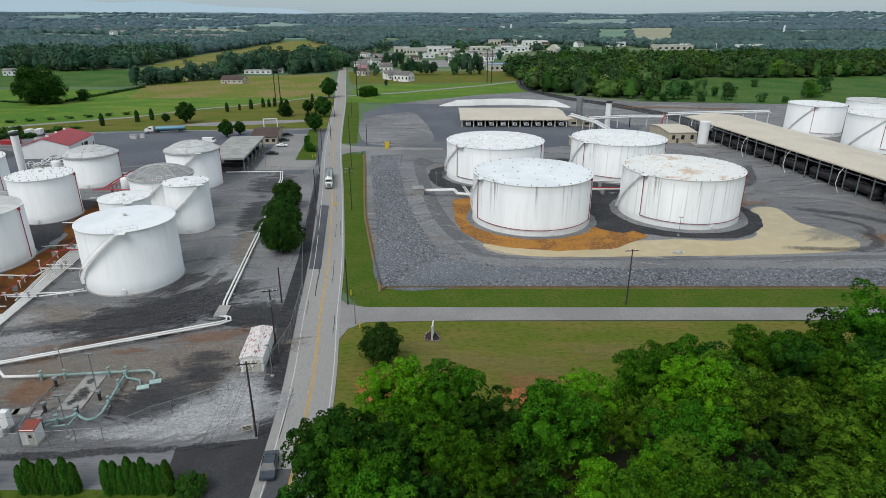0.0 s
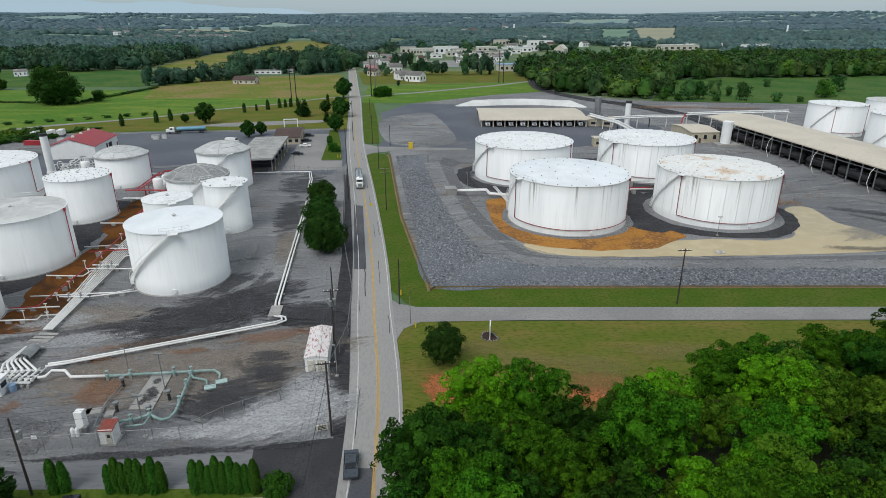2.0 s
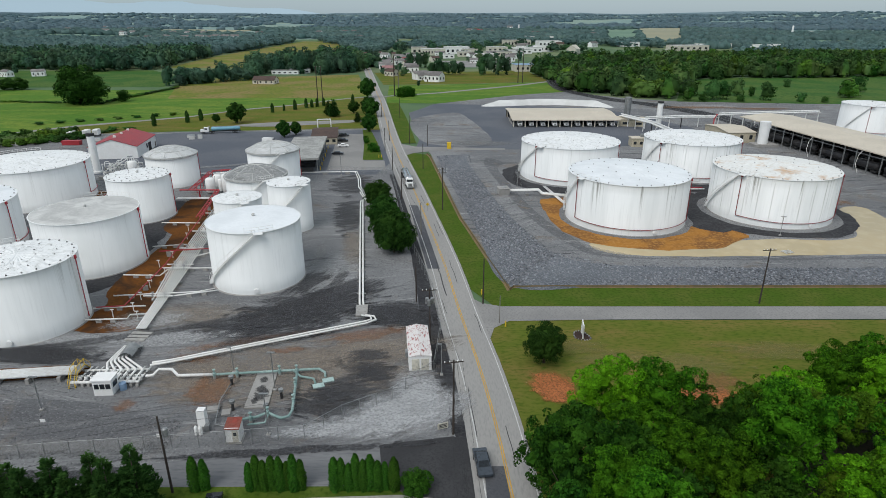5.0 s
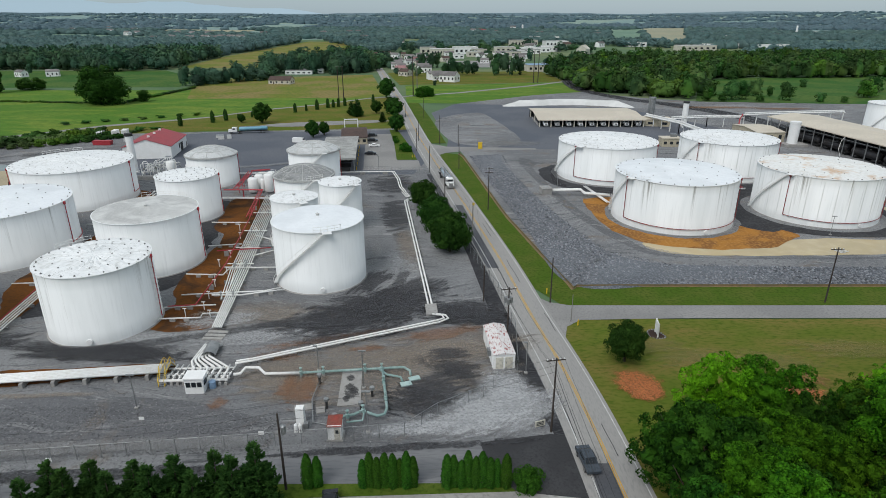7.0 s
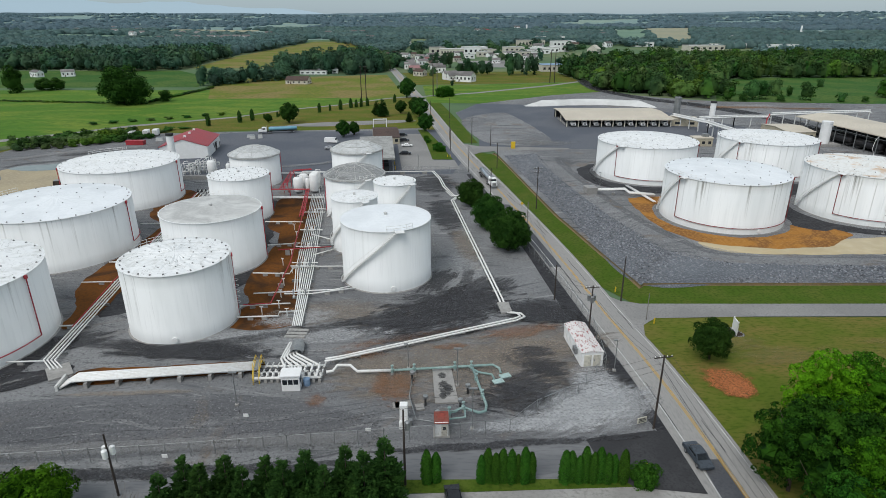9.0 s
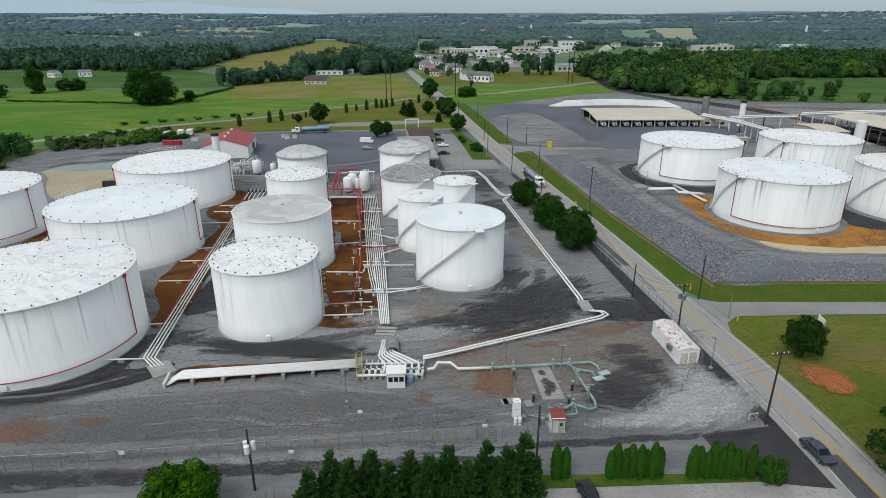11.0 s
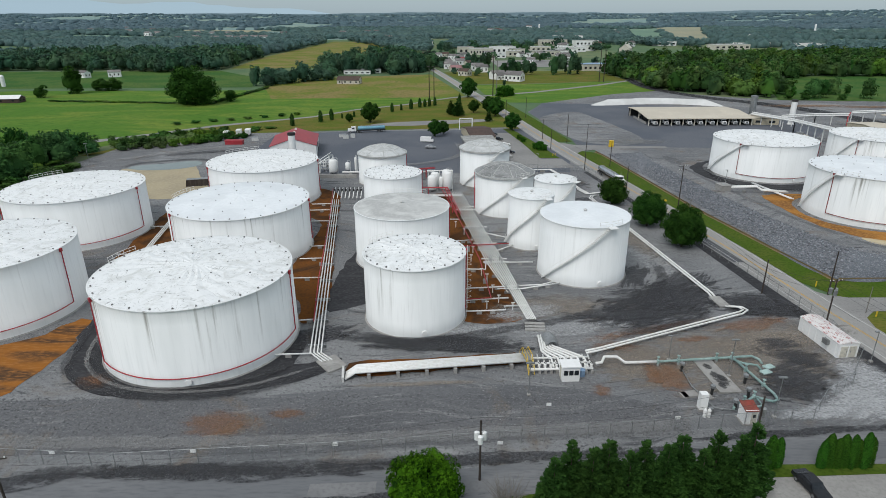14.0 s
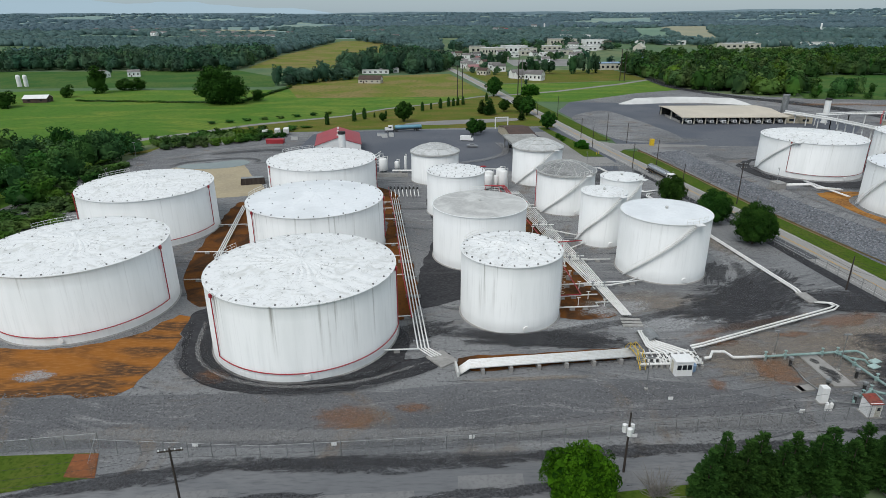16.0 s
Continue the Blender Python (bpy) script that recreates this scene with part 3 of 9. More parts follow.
ground_sheet()
sheet("crop_field", [(-600, 120), (-245, 150), (-246, 255), (-212, 306), (-170, 338), (-149, 366), (-121, 388), (-92, 420), (-81, 440), (-95, 520), (-240, 470), (-420, 470), (-600, 430)],
      -0.08, CROP, "bright green crop field beside the lane", "field", False)
sheet("hay_field", [(-215, 418), (-91, 423), (-80, 432), (-88, 480), (-108, 600), (-235, 560), (-243, 500)], -0.06, HAYFIELD, "pale mown hay field with a farmhouse", "field", False)
sheet("far_field", [(-700, 480), (-250, 490), (-260, 560), (-330, 650), (-700, 640)], -0.06, MEADOW, "dark green pasture below the woods", "field", False)
sheet("olive_field", [(-330, 680), (-190, 680), (-160, 900), (-130, 1400), (-345, 1440), (-348, 880)], -0.06, HAYFIELD, "olive green field between two woods", "field", False)
sheet("lane_verge", [(-245, 235), (-170, 290), (-140, 296), (-100, 292), (-60, 270), (-56, 300), (-76, 425), (-92, 418), (-121, 384), (-149, 362), (-170, 334), (-215, 305)],
      -0.05, GRASS, "mown grass between the lane and the yard", "grass", False)
sheet("east_meadow", [(-63, 395), (-30, 392), (0, 395), (30, 432), (64, 455), (66, 530), (0, 512), (-70, 500)], -0.05, CROP, "bright green meadow beside the road", "field", False)
sheet("town_green", [(-75, 505), (0, 515), (66, 533), (60, 640), (-95, 620)], -0.04, GRASS, "village green and gardens", "grass", False)
sheet("clearing", [(128, 402), (215, 388), (420, 384), (520, 560), (430, 592), (310, 565), (232, 565), (185, 539)], -0.04, MEADOW, "dark green clearing in front of the woods", "field", False)
sheet("front_lawn", [(-19.5, 97), (-19, 85), (-16.5, 60), (-14, 20), (160, 20), (160, 97.2)], -0.03, GRASS, "dry mown lawn with bare patches", "grass", False)
sheet("verge_east", [(-16, 102.4), (180, 102.4), (180, 112.2), (-12.8, 111.6), (-20, 150), (-31, 238), (-42, 244), (-37, 190), (-26, 120)], -0.02, LAWN, "green grass verge along road and drive", "grass", False)
sheet("verge_island", [(-50, 262), (-38, 262), (-46, 330), (-55, 395), (-67, 396), (-58, 320)], 0.055, LAWN, "strip of grass along the road", "grass", False)
sheet("gravel_yard_east", [(-12.8, 111.6), (400, 111.6), (420, 384), (215, 388), (130, 400), (97, 420), (64, 455), (26, 436), (-30, 391), (-46, 352), (-36, 270), (-31, 238), (-20, 150)],
      0.0, GRAVEL, "dark gravel yard of the eastern tank farm", "gravel yard", False)
sheet("terminal_yard", [(-38, 247), (-24, 252), (0, 249), (30, 247), (70, 262), (100, 300), (82, 345), (68, 372), (2, 386), (-32, 389), (-46, 350), (-37, 270)],
      0.02, YARDTAR, "dark blue-grey asphalt yard round the loading rack", "pavement", False)
sheet("gravel_island", [(-43, 325), (-21, 352), (-12, 330), (-4, 271), (-12, 256), (-23, 255), (-36, 268)], 0.05, GRAVEL, "gravel island in the asphalt yard", "gravel", True, 0.3)
sheet("west_yard", [(-262, 40), (-137, 40), (-65, 52), (-24, 60), (-21, 75), (-24, 100), (-34, 150), (-42, 200), (-47, 228), (-64, 300), (-140, 292), (-190, 286), (-235, 262), (-245, 160)],
      0.0, GRAVEL, "dark grey gravel yard of the western tank farm", "gravel yard", False)
sheet("west_asphalt", [(-175, 205), (-50, 206), (-46, 226), (-57, 296), (-100, 291), (-138, 292), (-176, 280)], 0.03, YARDTAR, "blue-grey asphalt yard behind the tanks", "pavement", False)
sheet("car_park", [(-68.5, 212), (-47, 213), (-49, 228), (-57, 228), (-62, 284), (-76, 284)], 0.05, ASPHALT, "pale asphalt car park beside the office", "pavement", False)
sheet("car_park_lawn", [(-57.5, 229), (-49.5, 229), (-55, 262), (-62, 296), (-66, 296), (-61, 262)], 0.055, LAWN, "small lawn between car park and road", "grass", False)
sheet("lane_pull_off", [(-112, 306), (-74, 318), (-72, 326), (-118, 318), (-134, 308)], 0.0, ASPHALT, "grey pull-off beside the lane", "pavement")

ROADLINE = [(-17.0, -120), (-17.2, 20), (-18.2, 55), (-20.0, 78), (-22.9, 99.5), (-26.7, 129.5), (-35.3, 184), (-49.0, 267), (-66.5, 395), (-77.5, 467), (-113, 700), (-153, 915), (-190, 1150)]
road = tagged(part("road", strip(ROADLINE, 4.3, 3.6, 0.06), ROADWAY), "worn grey two-lane country road", "road", kind="structure")
for side, name in ((3.05, "edge_line"), (-3.05, "edge_line")):
    part(name, strip(ROADLINE, side + 0.07, -side + 0.07, 0.072), WHITELINE, road, "white edge line")
for side in (0.14, -0.14):
    part("centre_line", strip(ROADLINE, side + 0.07, -side + 0.07, 0.072), YELLOWLINE, road, "double yellow centre line")
part("asphalt_repair", Geo().add([(-29.6, 121, 0.066), (-26.9, 121, 0.066), (-33.6, 168.5, 0.066), (-36.3, 169, 0.066)], [(0, 1, 2, 3)]), GREYTAR, road, "dark patched lane")
part("asphalt_repair", Geo().add([(-20.9, 30, 0.066), (-17.5, 30, 0.066), (-18.4, 58.6, 0.066), (-21.1, 58.6, 0.066)], [(0, 1, 2, 3)]), GREYTAR, road, "dark patched lane")
rr = random.Random(3)
for k in range(26):
    y = rr.uniform(56, 240)
    i = max(j for j, p in enumerate(ROADLINE) if p[1] <= y)
    (x0, y0), (x1, y1) = ROADLINE[i], ROADLINE[i + 1]
    off, n = rr.choice((-1.6, -1.5, 1.5, 2.6, -2.7)), rr.uniform(4, 14)
    pts = [(x0 + (x1 - x0) * (yy - y0) / (y1 - y0) + off + rr.uniform(-0.12, 0.12), yy) for yy in (y, y + n * 0.35, y + n * 0.7, y + n)]
    if y + n < y1:
        part("sealed_crack", strip(pts, 0.05, 0.05, 0.074, 2.0), DARKTAR, road, "dark sealed crack")
sheet("road_shoulder_west", [(-21.3, 40), (-22.5, 62), (-24.4, 78), (-27.2, 99), (-31.0, 129), (-39.6, 184), (-43.5, 206), (-45.2, 206), (-41.6, 184), (-33.6, 129), (-30.4, 99), (-27.5, 78), (-24, 62), (-24, 40)],
      0.03, DARKSOIL, "dark gravel shoulder along the fence", "verge", False)
sheet("drive_east", [(-22, 108), (-18.6, 104), (-15, 102.6), (5, 102.5), (180, 102.4), (180, 97.5), (5, 97.2), (-14, 96.6), (-17.0, 94), (-18.5, 88), (-21, 96)], 0.045, ASPHALT,
      "pale asphalt drive leading off the road", "road", False)
sheet("terminal_entrance", [(-46, 262), (-38, 254.5), (-26, 253.6), (0, 251), (0, 248), (-28, 246.5), (-38, 242), (-42, 236)], 0.05, ASPHALT, "asphalt entrance to the terminal", "road", False)
sheet("lane", [(-260, 268), (-236, 288), (-215, 310), (-170, 338.5), (-149, 366), (-121, 387), (-92, 420), (-75, 429.5), (-73, 426), (-91, 416), (-120, 383), (-148, 362), (-169, 334.5), (-213, 305), (-233, 284), (-256, 262)],
      -0.01, ASPHALT, "narrow grey lane between fields", "road", False)
sheet("east_lane", [(-74, 428), (-30, 452), (30, 500), (66, 536), (66, 529), (32, 494), (-28, 447), (-72, 424)], 0.0, ASPHALT, "narrow lane across the meadow", "road", False)
sheet("south_street", [(-300, 40), (-166, 49), (-150, 53.2), (-112, 54.2), (-93, 54.6), (-57, 60.0), (-45, 61.0), (-32, 62.9), (-22, 63.5), (-22, 54.8), (-31, 55.3), (-57, 55.1), (-78, 51), (-120, 46), (-200, 38), (-300, 28)],
      0.02, STREETTAR, "patched grey asphalt side street", "road", False)
sheet("street_apron", [(-34.5, 62.6), (-24.8, 64.3), (-21.2, 63.0), (-21.6, 52.6), (-30.6, 53.8), (-33.6, 57)], 0.05, DARKTAR, "fresh black asphalt apron at the junction", "pavement", False)
sheet("hedge_strip", [(-62, 55.1), (-30, 55.3), (-27.5, 54.0), (-57, 52.9), (-100, 46), (-112, 44), (-110, 47), (-80, 51)], 0.03, LAWN, "grass strip below the hedge", "grass", False)
sheet("concrete_lot", [(-62, 53.2), (-57, 52.8), (-28, 54.0), (-21.5, 52.5), (-21.5, 20), (-62, 20)], 0.035, CONCRETE, "pale worn parking lot", "pavement", False)
sheet("street_corner_grass", [(-190, 52), (-171, 55.9), (-158.6, 56.4), (-156.6, 52.0), (-166, 49.5), (-190, 44)], 0.05, LAWN, "green corner of grass by the street", "grass", False)
sheet("corner_clay", [(-161.5, 56.2), (-158.4, 56.3), (-156.5, 51.8), (-160.5, 52)], 0.06, REDCLAY, "bare clay at the grass corner", "soil", False)
sheet("south_dike", [(-230, 62), (-179, 67.8), (-146, 69.4), (-126, 69.8), (-112, 71.5), (-95, 73), (-78, 72), (-68, 69), (-62, 65), (-75, 61.5), (-112, 57.6), (-160, 57.2), (-200, 55)], 0.015, DIKE,
      "dark sloping gravel band along the fence", "gravel")


def berm():
    """A low stone dike round the eastern tanks: toe, two crest lines and inner toe."""
    toe = [(-28.6, 236), (-27.6, 226), (-24.4, 200), (-20.3, 170), (-17, 145), (-12.6, 112.4), (10, 112.2), (40, 112.0), (100, 112.0), (190, 112.0)]
    out = [(-16, 234), (-17, 222), (-14.6, 200), (-10.6, 170), (-6.2, 147), (-1.2, 128), (10, 120.5), (40, 118.6), (100, 118.6), (190, 119)]
    mid = [(-9, 229), (-11, 219), (-9.2, 200), (-5.6, 170), (-1.6, 149), (4, 133), (11, 125), (40, 123), (100, 124), (190, 125)]
    inner = [(-2, 224), (-6, 216), (-4.5, 198), (-1, 171), (3, 152), (8, 138), (12.5, 129), (40, 126.8), (102, 129.5), (190, 130)]
    lines = [curve_points(p, 2.5) for p in (toe, out, mid, inner)]
    n = 160
    def at(line, k):
        f = k / (n - 1) * (len(line) - 1)
        i = min(int(f), len(line) - 2)
        return tuple(line[i][c] + (line[i + 1][c] - line[i][c]) * (f - i) for c in (0, 1))
    for name, pair, zs, material, label in (("berm_outer", (0, 1), (0.01, 1.3), RIPRAP, "outer dike slope of broken grey stone"),
                                            ("berm_crest", (1, 2), (1.3, 1.3), GRAVEL, "flat gravel crest of the dike"),
                                            ("berm_inner", (2, 3), (1.3, 0.01), DIKE, "inner dike slope of dark gravel")):
        g, rows = Geo(), 6
        verts = []
        for k in range(n):
            a, b = at(lines[pair[0]], k), at(lines[pair[1]], k)
            for j in range(rows):
                t = j / (rows - 1)
                x, y = a[0] + (b[0] - a[0]) * t, a[1] + (b[1] - a[1]) * t
                rough = 0.12 if 0 < j < rows - 1 else 0.0
                verts.append((x, y, zs[0] + (zs[1] - zs[0]) * t + rough * noise.noise((x * 0.6, y * 0.6, 0))))
        g.add(verts, [(k * rows + j, k * rows + j + 1, (k + 1) * rows + j + 1, (k + 1) * rows + j) for k in range(n - 1) for j in range(rows - 1)])
        ob = part(name, g, material, smooth=True)
        tagged(ob, label, "dike", kind="structure")


berm()
# Floor sheet carries the painted shade seen through gaps in the wood.
sheet("forest_floor", [(-9, 30), (-8.5, 55), (-4, 57.5), (4, 53), (13, 55), (20, 62), (44, 74), (100, 74), (110, 30)], 0.05, FORESTFLOOR, "leaf litter darkened for the shade under the trees", "soil", True, 0.8)
# soil and water inside the dikes
sheet("muddy_pool", [(103, 139.6), (101, 135), (94, 131.6), (68, 129.2), (28, 128.2), (12.5, 131), (11, 138), (30, 139.5), (44, 138.6), (58, 140), (72, 139), (80, 143), (84, 153), (90, 166), (97, 166), (96.5, 153), (101, 146)],
      0.03, MUDWATER, "shallow pool of yellow muddy water", "pool", True, 0.25, 2.0)
sheet("clay_apron", [(3, 172), (4, 150), (9, 139), (16, 134.5), (26, 132.5), (40, 133.2), (46, 137.5), (52, 143), (47, 150), (44, 166), (20, 176), (6, 176)],
      0.05, ORANGE, "orange clay ring round a tank base", "soil", True, 0.5, 2.0)
sheet("dark_apron_north", [(-3, 215), (-4, 196), (4, 186), (20, 181), (44, 183), (66, 184), (86, 196), (84, 216), (60, 231), (16, 227)], 0.04, DARKSOIL, "dark wet gravel round the tank bases", "soil", True, 0.6, 2.0)
sheet("dark_apron_east", [(46, 168), (47, 150), (54, 143), (66, 140.5), (78, 143), (86, 152), (88, 168), (80, 182), (58, 184)], 0.055, DARKSOIL, "dark wet gravel round the tank bases", "soil", True, 0.6, 2.0)
sheet("dark_between_tanks", [(38, 176), (40, 150), (50, 148), (54, 178), (46, 190)], 0.06, DARKSOIL, "black mud between two tanks", "soil", True, 0.6, 2.0)
for x, y, r in ((66.7, 162.8, 18.6), (24.2, 157.6, 17.8), (18.1, 206.2, 18.6), (61.9, 209.9, 18.2)):
    sheet("gravel_ring", [(x + r * math.cos(a / 12 * math.pi), y + r * math.sin(a / 12 * math.pi)) for a in range(24)], 0.07, GRAVEL, "gravel ring round a tank base", "gravel", True, 0.3)
sheet("soil_strip_main", [(-92, 93.2), (-81.2, 93.8), (-82.2, 104), (-85.6, 125), (-88, 150), (-91, 176), (-103, 176), (-102, 160), (-100, 148), (-95, 140), (-95, 112), (-92, 104)], 0.03, DIRT, "rust-brown soil strip beside the pipe rack", "soil", True, 0.4, 2.0)
sheet("soil_strip_west", [(-122, 92), (-118.6, 98), (-120.6, 118), (-124.5, 145), (-129, 178), (-140, 184), (-137, 160), (-129, 148), (-130, 114), (-124, 100)], 0.03, DIRT, "brown soil between tanks and pipes", "soil", True, 0.4, 2.0)
sheet("soil_between_large_tanks", [(-160, 98), (-152, 112), (-165, 150), (-176, 168), (-172, 120), (-166, 104)], 0.03, DIRT, "brown soil between the large tanks", "soil", True, 0.4, 2.0)
sheet("orange_clay_patch", [(-215, 84), (-189, 82.5), (-178, 83), (-169, 87), (-163.5, 95), (-160.5, 90), (-160, 82), (-161.5, 71), (-166, 68.7), (-180, 68.6), (-215, 66)], 0.035, OCHRE, "bare orange clay beside the large tanks", "soil", True, 0.5, 2.0)
sheet("dark_track", [(-161, 96), (-159.5, 86), (-156, 76.5), (-149, 71), (-140, 69.2), (-128, 70.3), (-118, 74.2), (-112, 79), (-114, 81), (-120, 79), (-122, 90), (-150, 100)], 0.04, DARKSOIL, "dark curved wheel track round a tank", "soil", True, 0.4, 2.0)
sheet("dark_yard_between", [(-119, 98), (-112, 100), (-95, 112), (-97, 140), (-101, 170), (-118, 172), (-116, 140), (-119, 115)], 0.025, DARKSOIL, "dark wet gravel between tanks", "soil", True, 0.5, 2.0)
sheet("soil_under_pipes", [(-111, 79.2), (-96, 80.6), (-84, 81.8), (-83, 79), (-96, 77), (-109, 75)], 0.035, DIRT, "rust soil below the pipe rack", "soil", True, 0.3, 2.0)
sheet("silt_basin", [(-215, 213), (-194, 223), (-186, 209), (-172, 180), (-190, 175), (-207, 200)], 0.03, SAND, "tan silt in a drained basin", "soil", True, 0.5)
sheet("grey_pond", [(-214, 214), (-212, 219), (-204, 221), (-196, 226), (-190, 224.5), (-188.5, 220), (-193, 213.5), (-207, 211)], 0.06, GREYWATER, "grey pond water", "pond", True, 0.5)
sheet("mulch_bed", [(-3.1, 90.4), (-1.7, 89.7), (-0.5, 90.2), (-0.8, 91.6), (-1.6, 92.9), (-2.9, 92.5)], 0.0, MULCH, "dark mulch bed round a sign", "flower bed", True, 0.0, 0.5)
def spill(x, y, rx, ry, rz, material, label, layer=[0]):
    """Each spill lies a little above the one laid before it."""
    layer[0] += 1
    blot("ground_stain", x, y, rx, ry, rz, 0.085 + 0.002 * layer[0], material, label)


spill(-50, 80, 24, 12, 4, BROWNSTAIN, "brown trodden dust round the pipework")
spill(-38, 86, 17, 7, 18, BROWNSTAIN, "brown dust on gravel")
spill(-64, 78, 9, 7, 0, BROWNSTAIN, "brown dust on gravel")
spill(-74, 99, 14, 6, 10, BROWNSTAIN, "brown dust on gravel")
spill(-56, 97, 14, 9, 20, BLACKSTAIN, "black oily stain on gravel")
spill(-50, 103, 11, 8, 35, BLACKSTAIN, "black oily stain on gravel")
spill(-62, 93, 10, 2.5, 8, BLACKSTAIN, "black oily stain on gravel")
spill(-35.5, 99, 9, 6.5, -4, BLACKSTAIN, "black spill beside the pipe bend")
spill(-33, 98, 7, 5, -10, BLACKSTAIN, "black spill beside the pipe bend")
spill(-43, 71.5, 6.5, 5.5, -20, BLACKSTAIN, "dark spill on gravel")
spill(-37, 80, 4.5, 3.5, 10, BLACKSTAIN, "dark spill on gravel")
# The next two smears also paint the contact shadow at the tank's foot.
spill(-97, 85.5, 17, 4.2, -6, BLACKSTAIN, "black smear beside the pipe rack, doubling as tank contact shadow")
spill(-91, 85, 12, 3, -8, BLACKSTAIN, "black smear beside the pipe rack, doubling as tank contact shadow")
spill(-118, 88, 9, 4, 30, BLACKSTAIN, "black smear on gravel")
spill(-55, 114, 8, 5, 60, BLACKSTAIN, "dark wheel marks on gravel")
spill(-46, 61.4, 20, 1.0, 5, BLACKSTAIN, "black dirt along the street")
spill(-88, 56.4, 30, 1.5, 3.5, BLACKSTAIN, "black dirt along the street")
spill(-125, 54, 22, 2.0, 1, BLACKSTAIN, "black dirt along the street")
spill(-152, 51.6, 16, 2.0, 12, BLACKSTAIN, "black dirt along the street")
spill(-40, 91.5, 9, 2.6, 16, RUSTSTAIN, "rust-coloured soil")
spill(-60.3, 74.5, 3.2, 6, -14, RUSTSTAIN, "rust-coloured soil")
spill(-66.5, 84, 5, 2, 5, RUSTSTAIN, "rust-coloured soil")
spill(-52, 86.3, 4, 1.2, 8, RUSTSTAIN, "rust-coloured soil")
spill(-127, 63.6, 6.0, 3.4, 0, RUSTSTAIN, "rust-coloured soil")
spill(-118, 65.6, 3, 1.4, 0, RUSTSTAIN, "rust-coloured soil")
spill(-72, 71, 1.9, 2.0, 0, RUSTSTAIN, "rust-coloured soil")
spill(-99, 73.0, 13, 0.8, 3, BROWNSTAIN, "dark seam in the gravel")
spill(-150, 74, 3.5, 2.5, 0, RUSTSTAIN, "rust-coloured soil")
spill(-75, 90.5, 14, 4, 6, PALESTAIN, "pale dusty gravel")
spill(-92, 90, 16, 2.5, 2, PALESTAIN, "pale dusty gravel")
spill(-80, 97, 9, 4, 20, PALESTAIN, "pale dusty gravel")
spill(-31, 70.5, 10, 6, 28, PALESTAIN, "pale dusty gravel")
spill(-28, 70, 8, 6, 40, PALESTAIN, "pale dusty gravel")
spill(-36, 66.6, 9, 3.4, 16, PALESTAIN, "pale dusty gravel")
spill(-48, 122, 5, 12, 8, PALESTAIN, "pale dusty gravel")
spill(-178, 74, 4, 2.2, 0, PALESTAIN, "grey spill on the clay")
spill(110, 150, 26, 9, 30, DUSTSTAIN, "pale dusty gravel")
spill(95, 190, 20, 8, -40, DUSTSTAIN, "pale dusty gravel")
spill(-12, 262, 22, 8, 0, DUSTSTAIN, "pale dusty gravel")
spill(90, 172, 8, 5, 0, CLAYSTAIN, "clay-coloured gravel")
spill(112, 140, 8, 5, 0, CLAYSTAIN, "clay-coloured gravel")
spill(12.5, 73.6, 6.0, 3.2, 0, REDSTAIN, "bare red clay patch in the lawn")
spill(14, 77, 7, 4, 0, CLAYSTAIN, "worn clay in the lawn")
spill(-9.6, 75.8, 4.4, 5.4, 20, REDSTAIN, "bare red clay patch in the lawn")
spill(-9.0, 74.5, 3.6, 3.6, -30, REDSTAIN, "bare red clay patch in the lawn")
spill(2, 83.5, 9, 4, 5, DRYSTAIN, "dry yellowed grass")
spill(14, 82, 10, 4.5, -5, DRYSTAIN, "dry yellowed grass")
spill(-4, 87.5, 8, 3, 10, DRYSTAIN, "dry yellowed grass")
spill(30, 86, 14, 4, 0, DRYSTAIN, "dry yellowed grass")
spill(-32.5, 69.2, 12, 6.5, 24, PALEGRAVEL, "pale crushed stone at the junction")
spill(-30, 75, 5, 7, 0, PALEGRAVEL, "pale crushed stone at the junction")
spill(-42, 65.6, 9, 2.2, 10, PALEGRAVEL, "pale crushed stone along the street")
spill(-51, 103.5, 15, 6.5, 14, TARSTAIN, "black tarry smear on gravel")
spill(-45, 110, 9, 5.5, 42, TARSTAIN, "black tarry smear on gravel")
spill(-35, 99.6, 9, 5.5, -2, TARSTAIN, "black tarry smear beside the pipe bend")
spill(-60, 95.5, 15, 2.4, 8, TARSTAIN, "black tarry smear on gravel")
spill(-41, 74.6, 5.6, 4.8, 20, TARSTAIN, "black tarry smear by the pipework")
spill(-38.5, 84.6, 4.2, 2.6, 10, TARSTAIN, "black tarry smear by the pipework")
spill(-97, 84.6, 13, 2.6, -5, TARSTAIN, "black tarry smear beside the pipe rack")
spill(-56, 193, 9, 14, 12, TARSTAIN, "dark gravel behind the tanks")
spill(-53, 160, 5, 20, 9, BLACKSTAIN, "dark gravel beside the pipe")
spill(-48, 135, 3.4, 16, 9, BROWNSTAIN, "brown dust beside the pipe")
spill(-57, 90.0, 19, 1.5, 17, RUSTSTAIN, "rust-coloured soil along the pipe")
spill(-63, 75.5, 1.6, 4.5, -10, RUSTSTAIN, "rust-coloured soil")
spill(130, 372, 30, 6, 0, CLAYSTAIN, "clay-coloured gravel")
spill(165, 366, 24, 5, 0, CLAYSTAIN, "clay-coloured gravel")


